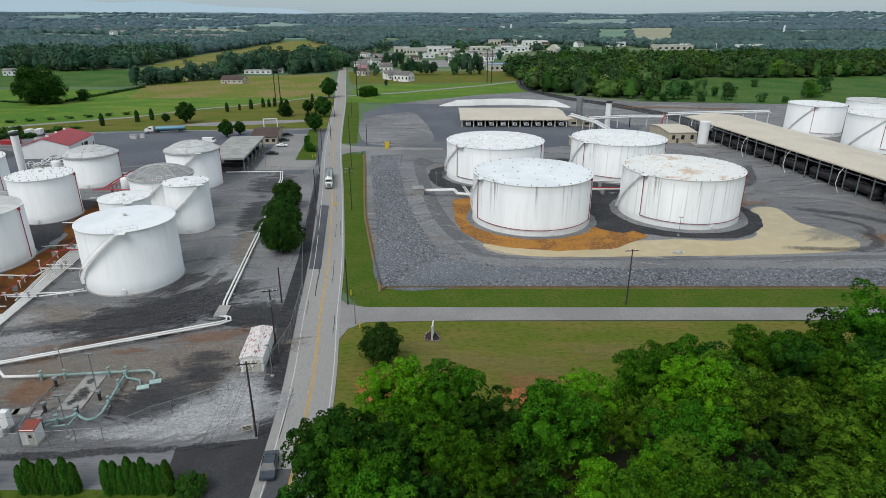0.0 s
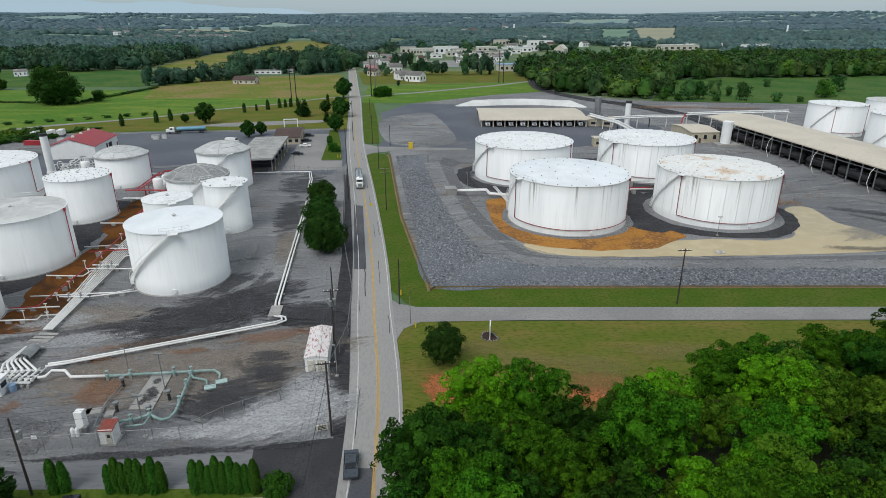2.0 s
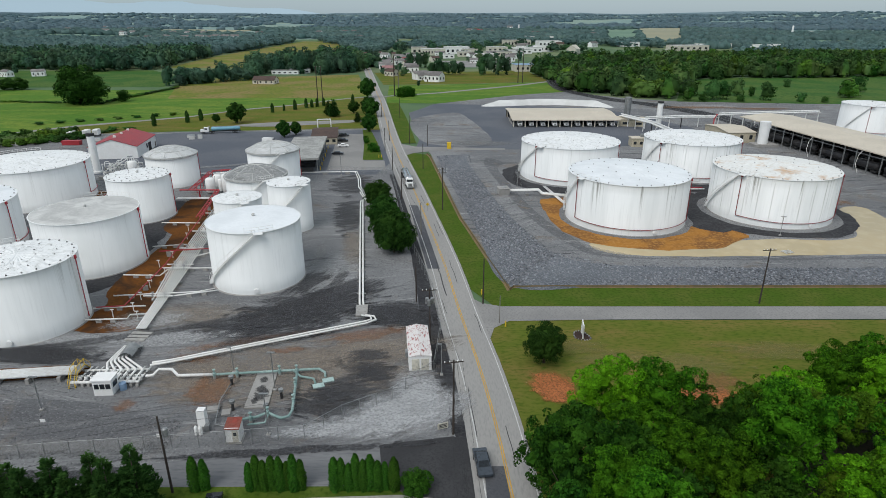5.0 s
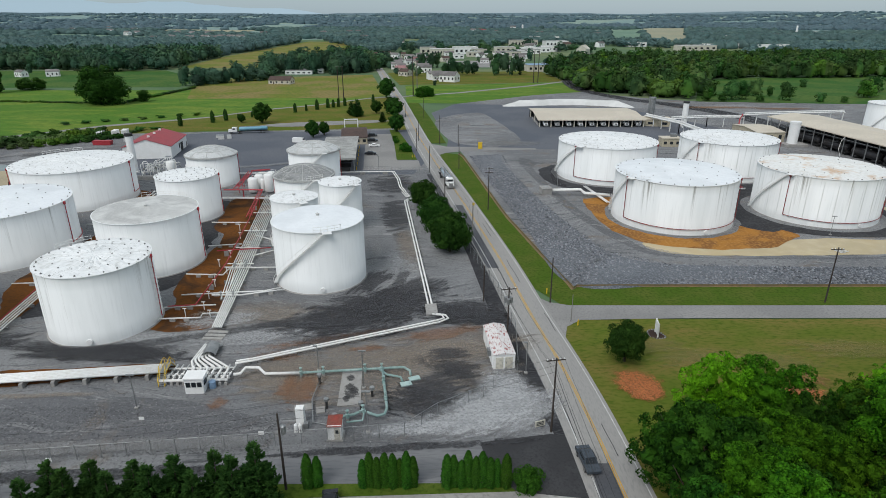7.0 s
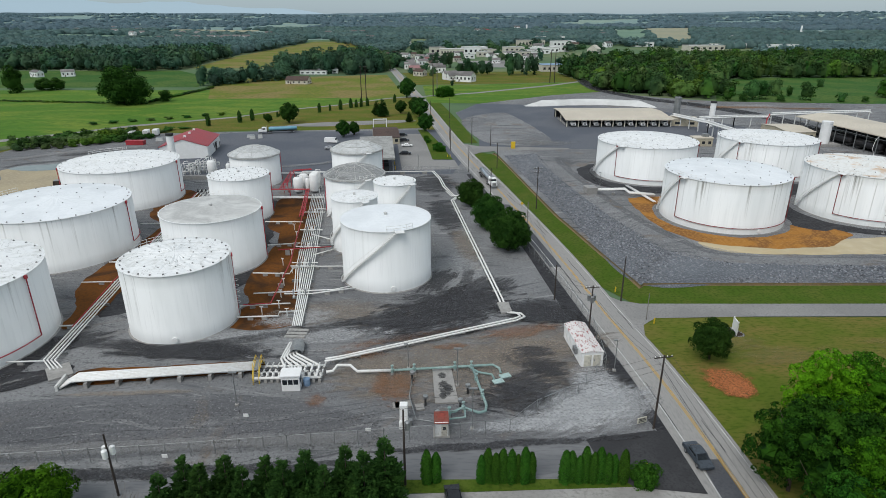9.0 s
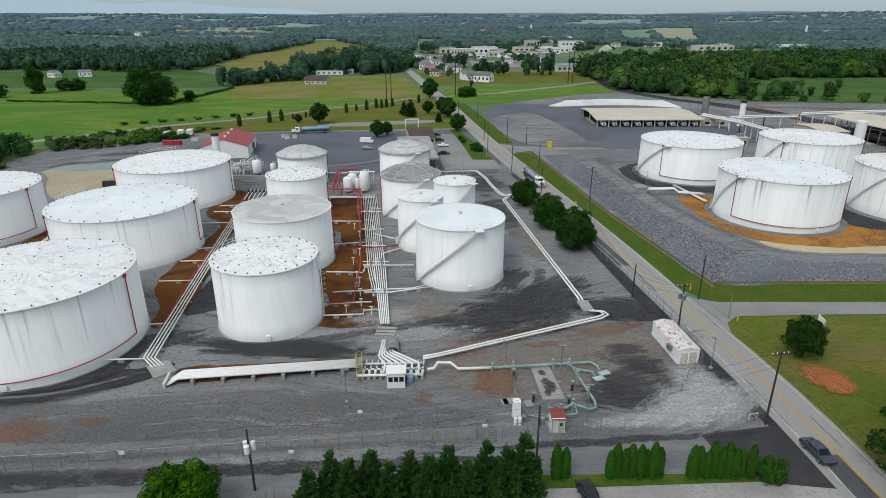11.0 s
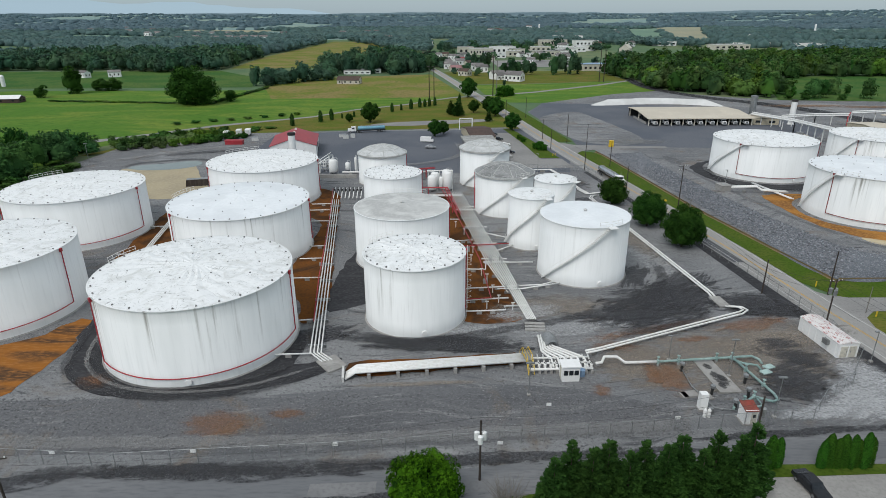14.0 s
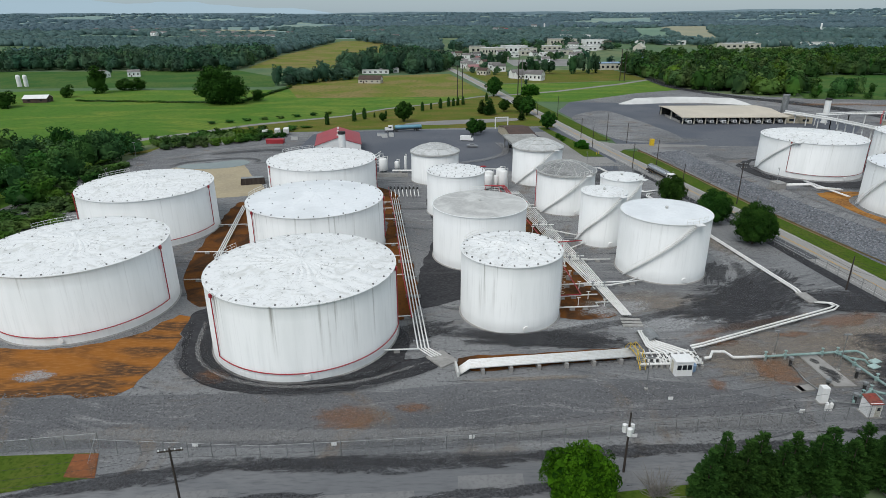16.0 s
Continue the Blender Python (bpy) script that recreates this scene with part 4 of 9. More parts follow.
def wheel_track(pts, width, material, label, z=0.09):
    """Smears dragged along a line, fading to both sides and ends."""
    line = curve_points(pts, 1.5)
    n, verts, fade = len(line), [], []
    for i, p in enumerate(line):
        a, b = line[max(i - 1, 0)], line[min(i + 1, n - 1)]
        d = Vector((b[0] - a[0], b[1] - a[1])).normalized()
        end = min(1.0, min(i, n - 1 - i) / 5)
        for k, f in ((-1, 0.0), (-0.5, 0.8), (0, 1.0), (0.5, 0.8), (1, 0.0)):
            verts.append((p[0] - d.y * k * width, p[1] + d.x * k * width, z))
            fade.append(f * end)
    me = Geo().add(verts, [(5 * i + j + 1, 5 * i + j, 5 * i + j + 5, 5 * i + j + 6) for i in range(n - 1) for j in range(4)]).mesh("wheel_track", material)
    me.attributes.new("fade", "FLOAT", "POINT").data.foreach_set("value", fade)
    return tagged(new("wheel_track", me), label, "stain", kind="structure")


def drag(pts, width, material, layer=[0]):
    layer[0] += 1
    wheel_track(pts, width, material, "dragged wheel marks on gravel", 0.21 + 0.002 * layer[0])


drag([(-118, 88), (-100, 86), (-84, 90), (-68, 96), (-54, 104), (-48, 116), (-49, 124)], 1.5, TRACKDARK)
drag([(-217, 212), (-213, 222), (-196, 228.5), (-187, 226), (-185.5, 219)], 1.6, TRACKDARK)
drag([(-112, 84), (-92, 85), (-82, 87)], 1.6, TRACKDARK)
drag([(-66, 88), (-54, 91), (-44, 97)], 1.6, TRACKDARK)
drag([(-46, 83), (-38, 80), (-34, 74)], 1.8, TRACKDARK)
drag([(-160, 92), (-156, 77), (-143, 70.2), (-127, 70.6), (-114, 77)], 1.2, TRACKDARK)
drag([(-152, 84), (-146, 76), (-136, 73), (-126, 74), (-119, 80)], 0.8, TRACKDARK)
drag([(-170, 60), (-120, 59.5), (-80, 62), (-62, 63)], 1.6, TRACKPALE)
drag([(-150, 53.6), (-112, 55), (-93, 55.8)], 1.3, TRACKDARK)
drag([(-158, 94), (-154, 79), (-143, 71.6), (-128, 71.8), (-116, 78)], 0.5, TRACKPALE)
drag([(-156, 90), (-152, 78), (-142, 72.8), (-130, 73.0), (-119, 79)], 1.1, TRACKDARK)
drag([(-8, 230), (-12, 215), (-8, 190), (-4, 165), (2, 148), (10, 133), (30, 124.5), (70, 124), (110, 126)], 1.3, TRACKPALE)
drag([(2, 216), (-1, 196), (4, 184), (20, 180), (42, 181)], 1.6, TRACKDARK)
drag([(88, 168), (100, 178), (118, 176), (128, 160)], 3, TRACKPALE)
drag([(86, 176), (100, 190), (108, 220), (106, 250)], 3, TRACKPALE)
drag([(92, 186), (104, 196), (114, 220)], 2, TRACKDARK)
drag([(100, 166), (116, 158), (128, 140), (134, 124)], 2.4, TRACKDARK)
drag([(108, 140), (112, 150), (104, 160)], 1.5, TRACKDARK)
drag([(80, 134), (100, 133), (108, 139), (108, 148)], 1.6, TRACKDARK)
drag([(-210, 235), (-190, 244), (-176, 240), (-172, 225)], 3, TRACKDARK)
drag([(-225, 226), (-205, 245), (-180, 255)], 3, TRACKPALE)
drag([(-120, 215), (-100, 222), (-88, 238), (-90, 260)], 2, TRACKPALE)
drag([(-56, 120), (-55, 130), (-57, 140)], 1.5, TRACKPALE)


def heap(name, label, line, width, height, material):
    pts = curve_points(line, 3.0)
    n, verts = len(pts), []
    for i, p in enumerate(pts):
        a, b = pts[max(i - 1, 0)], pts[min(i + 1, n - 1)]
        d = Vector((b[0] - a[0], b[1] - a[1])).normalized()
        end = min(1.0, min(i, n - 1 - i) / 4)
        for k, f in ((-1, 0), (-0.6, 0.75), (-0.2, 1), (0.2, 1), (0.6, 0.7), (1, 0)):
            wob = 1 + 0.12 * noise.noise((i * 0.5, k, 0))
            verts.append((p[0] - d.y * k * width * (0.3 + 0.7 * end) * wob, p[1] + d.x * k * width * (0.3 + 0.7 * end) * wob, 0.02 + height * f * end * wob))
    ob = part(name, Geo().add(verts, [(6 * i + j + 1, 6 * i + j, 6 * i + j + 6, 6 * i + j + 7) for i in range(n - 1) for j in range(5)]), material, smooth=True)
    return tagged(ob, label, "heap")


PALEHEAP = surface("white_sheeting", (0.66, 0.66, 0.64), (0.56, 0.56, 0.54), (0.60, 0.60, 0.58), 0.1, 1.0, bump=0.3, depth=0.1)
heap("covered_heap", "long heap under white sheeting", [(-2, 379), (20, 386), (44, 389), (66, 382), (78, 372)], 5, 3.0, PALEHEAP)

silt = Geo()
edge = curve_points([(-33, 238), (-31.2, 234), (-22.4, 165), (-20.0, 150), (-13.0, 113), (-11.6, 111.4), (0, 111.4), (60, 111.4), (180, 111.4)], 3.0)
silt.add([p for x, y in edge for p in ((x, y, 0.0), (x, y, 0.45))], [(2 * i, 2 * i + 2, 2 * i + 3, 2 * i + 1) for i in range(len(edge) - 1)])
silt.add([p for x, y in edge for p in ((x - 0.5, y - 0.4, 0.012), (x + 0.45, y + 0.4, 0.03))], [(2 * i, 2 * i + 1, 2 * i + 3, 2 * i + 2) for i in range(len(edge) - 1)])
tagged(part("silt_fence", silt, surface("faded_orange_silt_fence", (0.22, 0.15, 0.075), (0.17, 0.13, 0.07), (0.13, 0.115, 0.06), 0.3, 2.0, bump=0)), "low faded orange silt fence along the stone", "silt fence", kind="structure")

for pts in ([(-150, 46.5), (-139, 47.6), (-139.5, 50), (-150, 49)], [(-132, 46.8), (-117, 48), (-117.3, 49.6), (-132, 48.6)], [(-112, 49.5), (-104, 50), (-104, 52.4), (-112, 52)], [(-96, 50), (-88, 51.2), (-88.5, 53), (-96, 52)]):
    sheet("street_patch", pts, 0.045, STREETPATCH, "paler patch in the street asphalt", "pavement", False)
for i, (x, y, rx, ry, rz) in enumerate(((-104, 49.6, 14, 1.2, 5), (-136, 48.2, 10, 1.2, 4), (-70, 53.6, 12, 1.0, 9))):
    blot("ground_stain", x, y, rx, ry, rz, 0.06 + 0.004 * i, BLACKSTAIN, "black dirt on the street")

# ---- storage tanks ----
def on_wall(r, a, z):
    return (r * math.cos(radians(a)), r * math.sin(radians(a)), z)


def spiral_stair(tank, r, h, a0, a1):
    n = 40
    stair = part("stair", Geo(), WHITE, tank)
    inner, outer, treads, rail = [], [], Geo(), Geo()
    for i in range(n + 1):
        a, z = a0 + (a1 - a0) * i / n, 0.3 + (h - 0.3) * i / n
        inner.append(on_wall(r + 0.12, a, z)), outer.append(on_wall(r + 0.8, a, z))
    for pts, name in ((inner, "stringer"), (outer, "stringer")):
        g = Geo()
        g.add([p for q in pts for p in ((q[0], q[1], q[2] - 0.22), (q[0], q[1], q[2] + 0.12))], [(2 * i, 2 * i + 2, 2 * i + 3, 2 * i + 1) for i in range(n)])
        part(name, g, PIPEWHITE, stair)
    for i in range(n):
        a, z = a0 + (a1 - a0) * (i + 0.5) / n, 0.3 + (h - 0.3) * (i + 0.5) / n
        p = on_wall(r + 0.46, a, z)
        treads.box(p[0], p[1], p[2] - 0.04, 0.66, 0.36, 0.05, a)
    part("treads", treads, WHITE, stair)
    top = [(x, y, z + 1.0) for x, y, z in outer]
    rail.tube(top, 0.035, 5)
    for i in range(0, n + 1, 4):
        rail.tube([outer[i], top[i]], 0.025, 4)
    part("handrail", rail, PIPEWHITE, stair)


def roof_rail(tank, r, z, a0, a1, material=None):
    g, n = Geo(), max(3, int(abs(a1 - a0) * r * 0.0175 / 1.2))
    arc = [on_wall(r - 0.15, a0 + (a1 - a0) * i / n, z) for i in range(n + 1)]
    for dz in (0.5, 1.05):
        g.tube([(x, y, zz + dz) for x, y, zz in arc], 0.04, 5)
    for x, y, zz in arc:
        g.tube([(x, y, zz), (x, y, zz + 1.05)], 0.035, 4)
    part("roof_rail", g, material or PIPEWHITE, tank)


def vertical_seams(tank, r, h, count, wall):
    """Faint upright stiffeners, proud of the wall."""
    for k in range(count):
        a = 360 * k / count + 3
        g = Geo()
        p = on_wall(r + 0.012, a, 0.1)
        g.box(p[0], p[1], 0.1, 0.04, 0.16, h - 0.3, a)
        part("wall_seam", g, wall, tank)


def storage_tank(label, x, y, r, h, wall=None, top=None, roof="cone", stair=None, foam=None, foam_paint=None, rail=None, vents=24, seams=0):
    wall, top = wall or TANKWALL, top or TANKROOF
    tank = thing("storage_tank", label, "storage tank", x, y, 0, 0, "storage tanks of the oil terminal")
    part("base_ring", Geo().lathe([(r + 0.3, 0.0), (r + 0.27, 0.16), (r - 0.2, 0.16)], 72), CONCRETE, tank, "concrete ring footing", True)
    profile = []
    for k in range(5):
        z0, z1 = 0.16 + (h - 0.16) * k / 5, 0.16 + (h - 0.16) * (k + 1) / 5
        profile += [(r - 0.012 * k, z0), (r - 0.012 * k, z1 - 0.01)]
    shell = Geo().lathe(profile, 96)
    part("shell", shell, wall, tank, smooth=True)
    part("rim", Geo().lathe([(r + 0.02, h - 0.14), (r + 0.10, h - 0.12), (r + 0.10, h + 0.01), (r - 0.1, h + 0.03)], 96), wall, tank)
    rng = random.Random(int(x * 7 + y * 13))
    if roof == "cone":
        rise, rows, n = r * 0.062, 7, 56 if vents >= 24 else 40
        verts = [(0, 0, h + rise)]
        for i in range(1, rows + 1):
            for j in range(n):
                rr = r * i / rows + (0.0 if i == rows else rng.uniform(-0.15, 0.15))
                a = 2 * math.pi * (j + (0.5 if i % 2 and vents < 24 else 0) + (0.5 * math.sin(i * 1.3 + j * 0.4) if vents >= 24 and i < rows else 0)) / n
                dz = 0 if i == rows else rng.uniform(-1, 1) * (0.06 if vents > 20 else 0.012) + (0.05 * (-1) ** j if vents >= 24 and i > 1 and top is not BLUEROOF else 0)
                verts.append((rr * math.cos(a), rr * math.sin(a), h + rise * (1 - i / rows) + dz))
        faces = [(0, 1 + j, 1 + (j + 1) % n) for j in range(n)]
        for i in range(rows - 1):
            for j in range(n):
                a, b, c, d = 1 + i * n + j, 1 + i * n + (j + 1) % n, 1 + (i + 1) * n + j, 1 + (i + 1) * n + (j + 1) % n
                faces += [(a, c, d), (a, d, b)] if i % 2 else [(a, c, b), (b, c, d)]
        part("roof", Geo().add(verts, faces), top, tank, smooth=False)
        if vents < 24:
            part("roof_vent", Geo().lathe([(0.3, h + rise - 0.1), (0.3, h + rise + 0.3), (0.45, h + rise + 0.34), (0.1, h + rise + 0.55), (0.0, h + rise + 0.55)], 14), GREYROOF, tank, "grey centre vent")
        for k in range(vents):
            a = 360 * k / vents + 4
            p = on_wall(r - 0.55, a, h + 0.02)
            part("rim_vent", Geo().box(p[0], p[1], p[2], 0.26, 0.24, 0.22, a, taper=0.8), FITTING, tank)
        if vents > 20:
            for ring, count in ((0.66, 14), (0.34, 7)):
                for k in range(count):
                    a = 360 * k / count + 11
                    p = on_wall(r * ring, a, h + rise * (1 - ring) - 0.06)
                    part("roof_fitting", Geo().box(p[0], p[1], p[2], 0.24, 0.24, 0.2, a, taper=0.7), FITTING, tank)
    else:
        cap = r * 0.30
        R = (r * r + cap * cap) / (2 * cap)
        prof = []
        for i in range(9):
            rr = (r + 0.15) * (1 - i / 8)
            prof.append((max(rr, 0.001), h + 0.1 + math.sqrt(max(R * R - rr * rr, 0)) - (R - cap)))
        part("dome", Geo().lathe(prof, 18), DOME if roof == "dome" else DARKDOME, tank, "domed roof of triangular metal panels")
        ribs = Geo()
        def dome_point(k, a):
            rr = (r + 0.15) * k
            return (rr * math.cos(a), rr * math.sin(a), h + 0.13 + math.sqrt(max(R * R - rr * rr, 0)) - (R - cap))
        for j in range(9):
            a = 2 * math.pi * j / 9
            ribs.tube([dome_point(k / 6, a) for k in range(7)], 0.09, 4)
            for s in (-1, 1):
                ribs.tube([dome_point(1.0, a), dome_point(0.66, a + s * math.pi / 9), dome_point(0.33, a)], 0.06, 4)
        for k in (0.36, 0.68):
            ribs.tube([dome_point(k, 2 * math.pi * j / 36) for j in range(37)], 0.06, 4)
        part("dome_ribs", ribs, RIBMETAL, tank, "pale metal ribs of the dome")
        part("gutter", Geo().lathe([(r + 0.05, h - 0.5), (r + 0.35, h - 0.4), (r + 0.35, h + 0.1), (r, h + 0.12)], 72), RIBMETAL, tank)
    if stair:
        spiral_stair(tank, r, h, *stair)
        roof_rail(tank, r, h, stair[1] - 12, stair[1] + 22)
        p = on_wall(r + 0.6, stair[1] + 3, h - 0.1)
        part("stair_platform", Geo().box(p[0], p[1], p[2], 1.4, 1.8, 0.12, stair[1]), WHITE, tank, "small white landing")
    if rail:
        roof_rail(tank, r, h, *rail)
    if foam:
        paint = foam_paint or RED
        ends = [foam] if not isinstance(foam, tuple) else list(foam)
        low = 2.0
        for a in ends:
            p0, p1 = on_wall(r + 0.22, a, low if len(ends) > 1 else 0.6), on_wall(r + 0.22, a, h - 0.5)
            part("foam_riser", Geo().tube([p0, p1], 0.10, 8), paint, tank)
            q = on_wall(r + 0.2, a, h - 0.9)
            part("foam_chamber", Geo().box(q[0], q[1], q[2] + 0.2, 0.4, 0.45, 0.65, a), paint, tank)
        if len(ends) > 1:
            n = 30
            part("foam_ring", Geo().tube([on_wall(r + 0.24, ends[0] + (ends[1] - ends[0]) * i / n, low - 0.25 * math.sin(math.pi * i / n)) for i in range(n + 1)], 0.09, 7), paint, tank)
    if seams:
        vertical_seams(tank, r, h, seams, wall)
    p = on_wall(r + 0.02, 282, 1.0)
    g = Geo()
    m = Matrix.Translation(on_wall(r - 0.1, 282, 1.0)) @ pose(0, 0, 0, 0, 90, 282)
    g.lathe([(0.0, 0.42), (0.46, 0.42), (0.5, 0.36), (0.5, 0.0)], 16)
    g.v = [tuple(m @ Vector(q)) for q in g.v]
    part("manhole", g, WHITE, tank, "round bolted manhole cover")
    return tank


storage_tank("white steel storage tank with diagonal stair and plain roof", -65.5, 116.9, 9.45, 13.2, TANKWALL, BLUEROOF, stair=(205, 288), vents=0)
streaked = storage_tank("streaked white storage tank with spotted roof and red riser", -101.1, 96.3, 9.35, 12.8, STREAKWALL, foam=8, vents=26, rail=(120, 160))
def wall_ladder(tank, r, h, a):
    """An upright ladder with hoops beside a tank wall."""
    ladder = part("ladder", Geo(), PIPEWHITE, tank, "white caged ladder")
    for da in (-1.6, 1.6):
        part("stile", Geo().tube([on_wall(r + 0.35, a + da, 0.2), on_wall(r + 0.35, a + da, h + 0.9)], 0.05, 5), PIPEWHITE, ladder)
    for k in range(int(h / 0.4)):
        part("rung", Geo().tube([on_wall(r + 0.35, a - 1.6, 0.4 + 0.4 * k), on_wall(r + 0.35, a + 1.6, 0.4 + 0.4 * k)], 0.03, 4), PIPEWHITE, ladder)
    for k in range(int((h - 2) / 1.1)):
        part("hoop", Geo().tube([on_wall(r + 0.35 + 0.75 * math.sin(math.pi * i / 8), a + 3.0 * math.cos(math.pi * i / 8), 2.4 + 1.1 * k) for i in range(9)], 0.03, 4), PIPEWHITE, ladder)


wall_ladder(streaked, 9.35, 12.8, 2)
storage_tank("white storage tank with weathered grey roof", -105.3, 125.4, 10.8, 12.5, TANKWALL, GREYROOF, foam=8, vents=0, rail=(60, 120))
storage_tank("white storage tank behind the grey-roofed tank", -110.1, 159.4, 8.2, 11.9, foam=12, vents=22)
storage_tank("white storage tank with pale metal dome", -116.5, 195.0, 8.1, 10.0, roof="dome", foam=15)
storage_tank("white storage tank with dark grimy dome", -78.3, 161.8, 8.3, 11.4, roof="dark dome", stair=(213, 299), foam=182)
storage_tank("white storage tank with metal dome beside the office", -81.9, 193.0, 8.3, 11.9, roof="dome", stair=(213, 300), foam=10)
storage_tank("tall narrow white storage tank with diagonal stair", -74.5, 134.2, 5.5, 12.8, stair=(180, 300), vents=0)
storage_tank("tall narrow white storage tank near the road", -66.1, 149.1, 5.5, 12.6, stair=(200, 320), vents=6)
storage_tank("large white storage tank with wavy roof and red piping", -137.9, 88.0, 16.0, 13.1, STREAKWALL, foam=(224, 357), rail=(150, 172), vents=30)
storage_tank("large white storage tank above the orange clay", -182.8, 99.4, 16.0, 13.0, TANKWALL, foam=(224, 355), rail=(120, 150), vents=30)
storage_tank("large white storage tank near the trees", -190.5, 143.9, 16.4, 12.5, TANKWALL, foam=(212, 355), rail=(130, 160), vents=30)
storage_tank("large white storage tank with clean bluish roof", -144.5, 132.3, 16.2, 12.1, STREAKWALL, BLUEROOF, foam=(222, 2), rail=(150, 180), vents=30)
storage_tank("large white storage tank near the red-roofed shed", -151.3, 176.3, 16.5, 11.7, TANKWALL, foam=(214, 2), rail=(110, 150), vents=30)
storage_tank("large white storage tank standing on orange clay", 24.2, 157.7, 16.0, 13.1, STREAKWALL, BLUEROOF, foam=(202, 332), foam_paint=MAROON, stair=(160, 205), vents=28)
storage_tank("large white storage tank with rust-stained roof", 66.7, 162.8, 16.1, 13.2, STREAKWALL, RUSTROOF, foam=(214, 325), foam_paint=MAROON, stair=(165, 212), vents=28, seams=30)
storage_tank("large white storage tank with wavy white roof", 18.1, 206.2, 16.8, 12.3, TANKWALL, foam=(218, 330), foam_paint=MAROON, stair=(170, 222), vents=24)
storage_tank("large white storage tank behind the rust-roofed tank", 61.9, 209.9, 16.2, 12.5, STREAKWALL, foam=(212, 325), foam_paint=MAROON, stair=(170, 212), vents=24, seams=24)
storage_tank("white storage tank beyond the rail canopy", 176.4, 286.7, 12.2, 13.9, foam=(236, 330), foam_paint=MAROON, stair=(180, 236), vents=12)
storage_tank("white storage tank behind the rail siding", 184.5, 251.1, 13.9, 14.3, foam=(236, 330), foam_paint=MAROON, stair=(180, 236), vents=12)
storage_tank("grey-roofed storage tank far behind the siding", 208, 292, 12.5, 14.6, TANKWALL, GREYROOF, vents=0)

# ---- trees ----
def leaf_arrays(rng, centres, radii, count, size, flat=0.75, lean=0.7):
    """Small bent leaf clumps spread over the skins of several lumps."""
    k = rng.choice(len(centres), count, p=np.array(radii) ** 2 / np.sum(np.array(radii) ** 2))
    d = rng.normal(size=(count, 3))
    d /= np.linalg.norm(d, axis=1)[:, None]
    d[:, 2] = np.where(d[:, 2] < -0.65, -d[:, 2], d[:, 2])
    p = np.array(centres)[k] + d * np.array(radii)[k][:, None] * np.array([1, 1, flat]) * rng.uniform(0.72, 1.06, count)[:, None]
    nrm = d + lean * rng.normal(size=(count, 3))
    nrm /= np.linalg.norm(nrm, axis=1)[:, None]
    u = np.cross(nrm, rng.normal(size=(count, 3)))
    u /= np.linalg.norm(u, axis=1)[:, None]
    v = np.cross(nrm, u)
    s = size * rng.uniform(0.6, 1.3, count)[:, None]
    tri = np.stack([p + u * s, p - u * s * 0.6 + v * s * 0.62, p - u * s * 0.6 - v * s * 0.62], 1)
    return tri.reshape(-1, 3)


def clump_arrays(rng, segs=7, rings=4, rough=0.16):
    """A lumpy leaf mass of unit height and half-unit radius, as loose triangles that share their corners' places."""
    pts = []
    for i in range(rings + 1):
        t = i / rings
        z, w = (0.04 + 0.48 * (1 - math.cos(t * math.pi)), 0.5 * math.sin(math.pi * (0.24 + 0.76 * t)) ** 0.7) if i < rings else (1.0, 0.0)
        pts.append([(w * k * math.cos(2 * math.pi * j / segs), w * k * math.sin(2 * math.pi * j / segs), z * (0.9 + 0.1 * k))
                    for j in range(segs) for k in (1 + rng.uniform(-rough, rough) * 1.6,)])
    return np.array([p for row in pts for p in row]), np.array([q for i in range(rings) for j in range(segs) for q in
                    ((i * segs + j, i * segs + (j + 1) % segs, (i + 1) * segs + j), (i * segs + (j + 1) % segs, (i + 1) * segs + (j + 1) % segs, (i + 1) * segs + j))])


def ball_arrays(rng, n, rough=0.14):
    """Corners of a small rough closed mass that blocks light in a crown, six round and five high, as loose triangles.
    """
    rows = []
    for i in range(5):
        a = math.pi * (i + 0.02) / 4.04
        rows += [(math.sin(a) * math.cos(math.pi * (2 * j + i % 2) / n), math.sin(a) * math.sin(math.pi * (2 * j + i % 2) / n), math.cos(a)) for j in range(n)]
    v = np.array(rows) * (1 + rough * rng.normal(size=(len(rows), 1)))
    tri = [q for i in range(4) for j in range(n) for q in ((i * n + j, (i + 1) * n + j, i * n + (j + 1) % n), (i * n + (j + 1) % n, (i + 1) * n + j, (i + 1) * n + (j + 1) % n))]
    return v[np.array(tri)].reshape(-1, 3)


def leaf_mesh(name, verts, material):
    n = len(verts) // 3
    me = bpy.data.meshes.new(name)
    me.vertices.add(len(verts))
    me.vertices.foreach_set("co", verts.astype(np.float32).ravel())
    me.loops.add(3 * n)
    me.loops.foreach_set("vertex_index", np.arange(3 * n, dtype=np.int32))
    me.polygons.add(n)
    me.polygons.foreach_set("loop_start", np.arange(0, 3 * n, 3, dtype=np.int32))
    me.materials.append(material)
    me.update(calc_edges=True)
    return me


def round_lumps(rng, height, radius, lumps, low=0.35, fat=0.38):
    c, r = [], []
    for i in range(lumps):
        z = rng.uniform(low, 0.9)
        w = math.sqrt(max(0.05, 1 - ((z - 0.55) / 0.5) ** 2))
        a, q = rng.uniform(0, 2 * math.pi), radius * 0.72 * w * math.sqrt(rng.uniform(0.1, 1))
        c.append((q * math.cos(a), q * math.sin(a), height * z))
        r.append(radius * rng.uniform(fat * 0.72, fat * 1.28))
    c.append((0, 0, height * 0.6)), r.append(radius * 0.6)
    return c, r


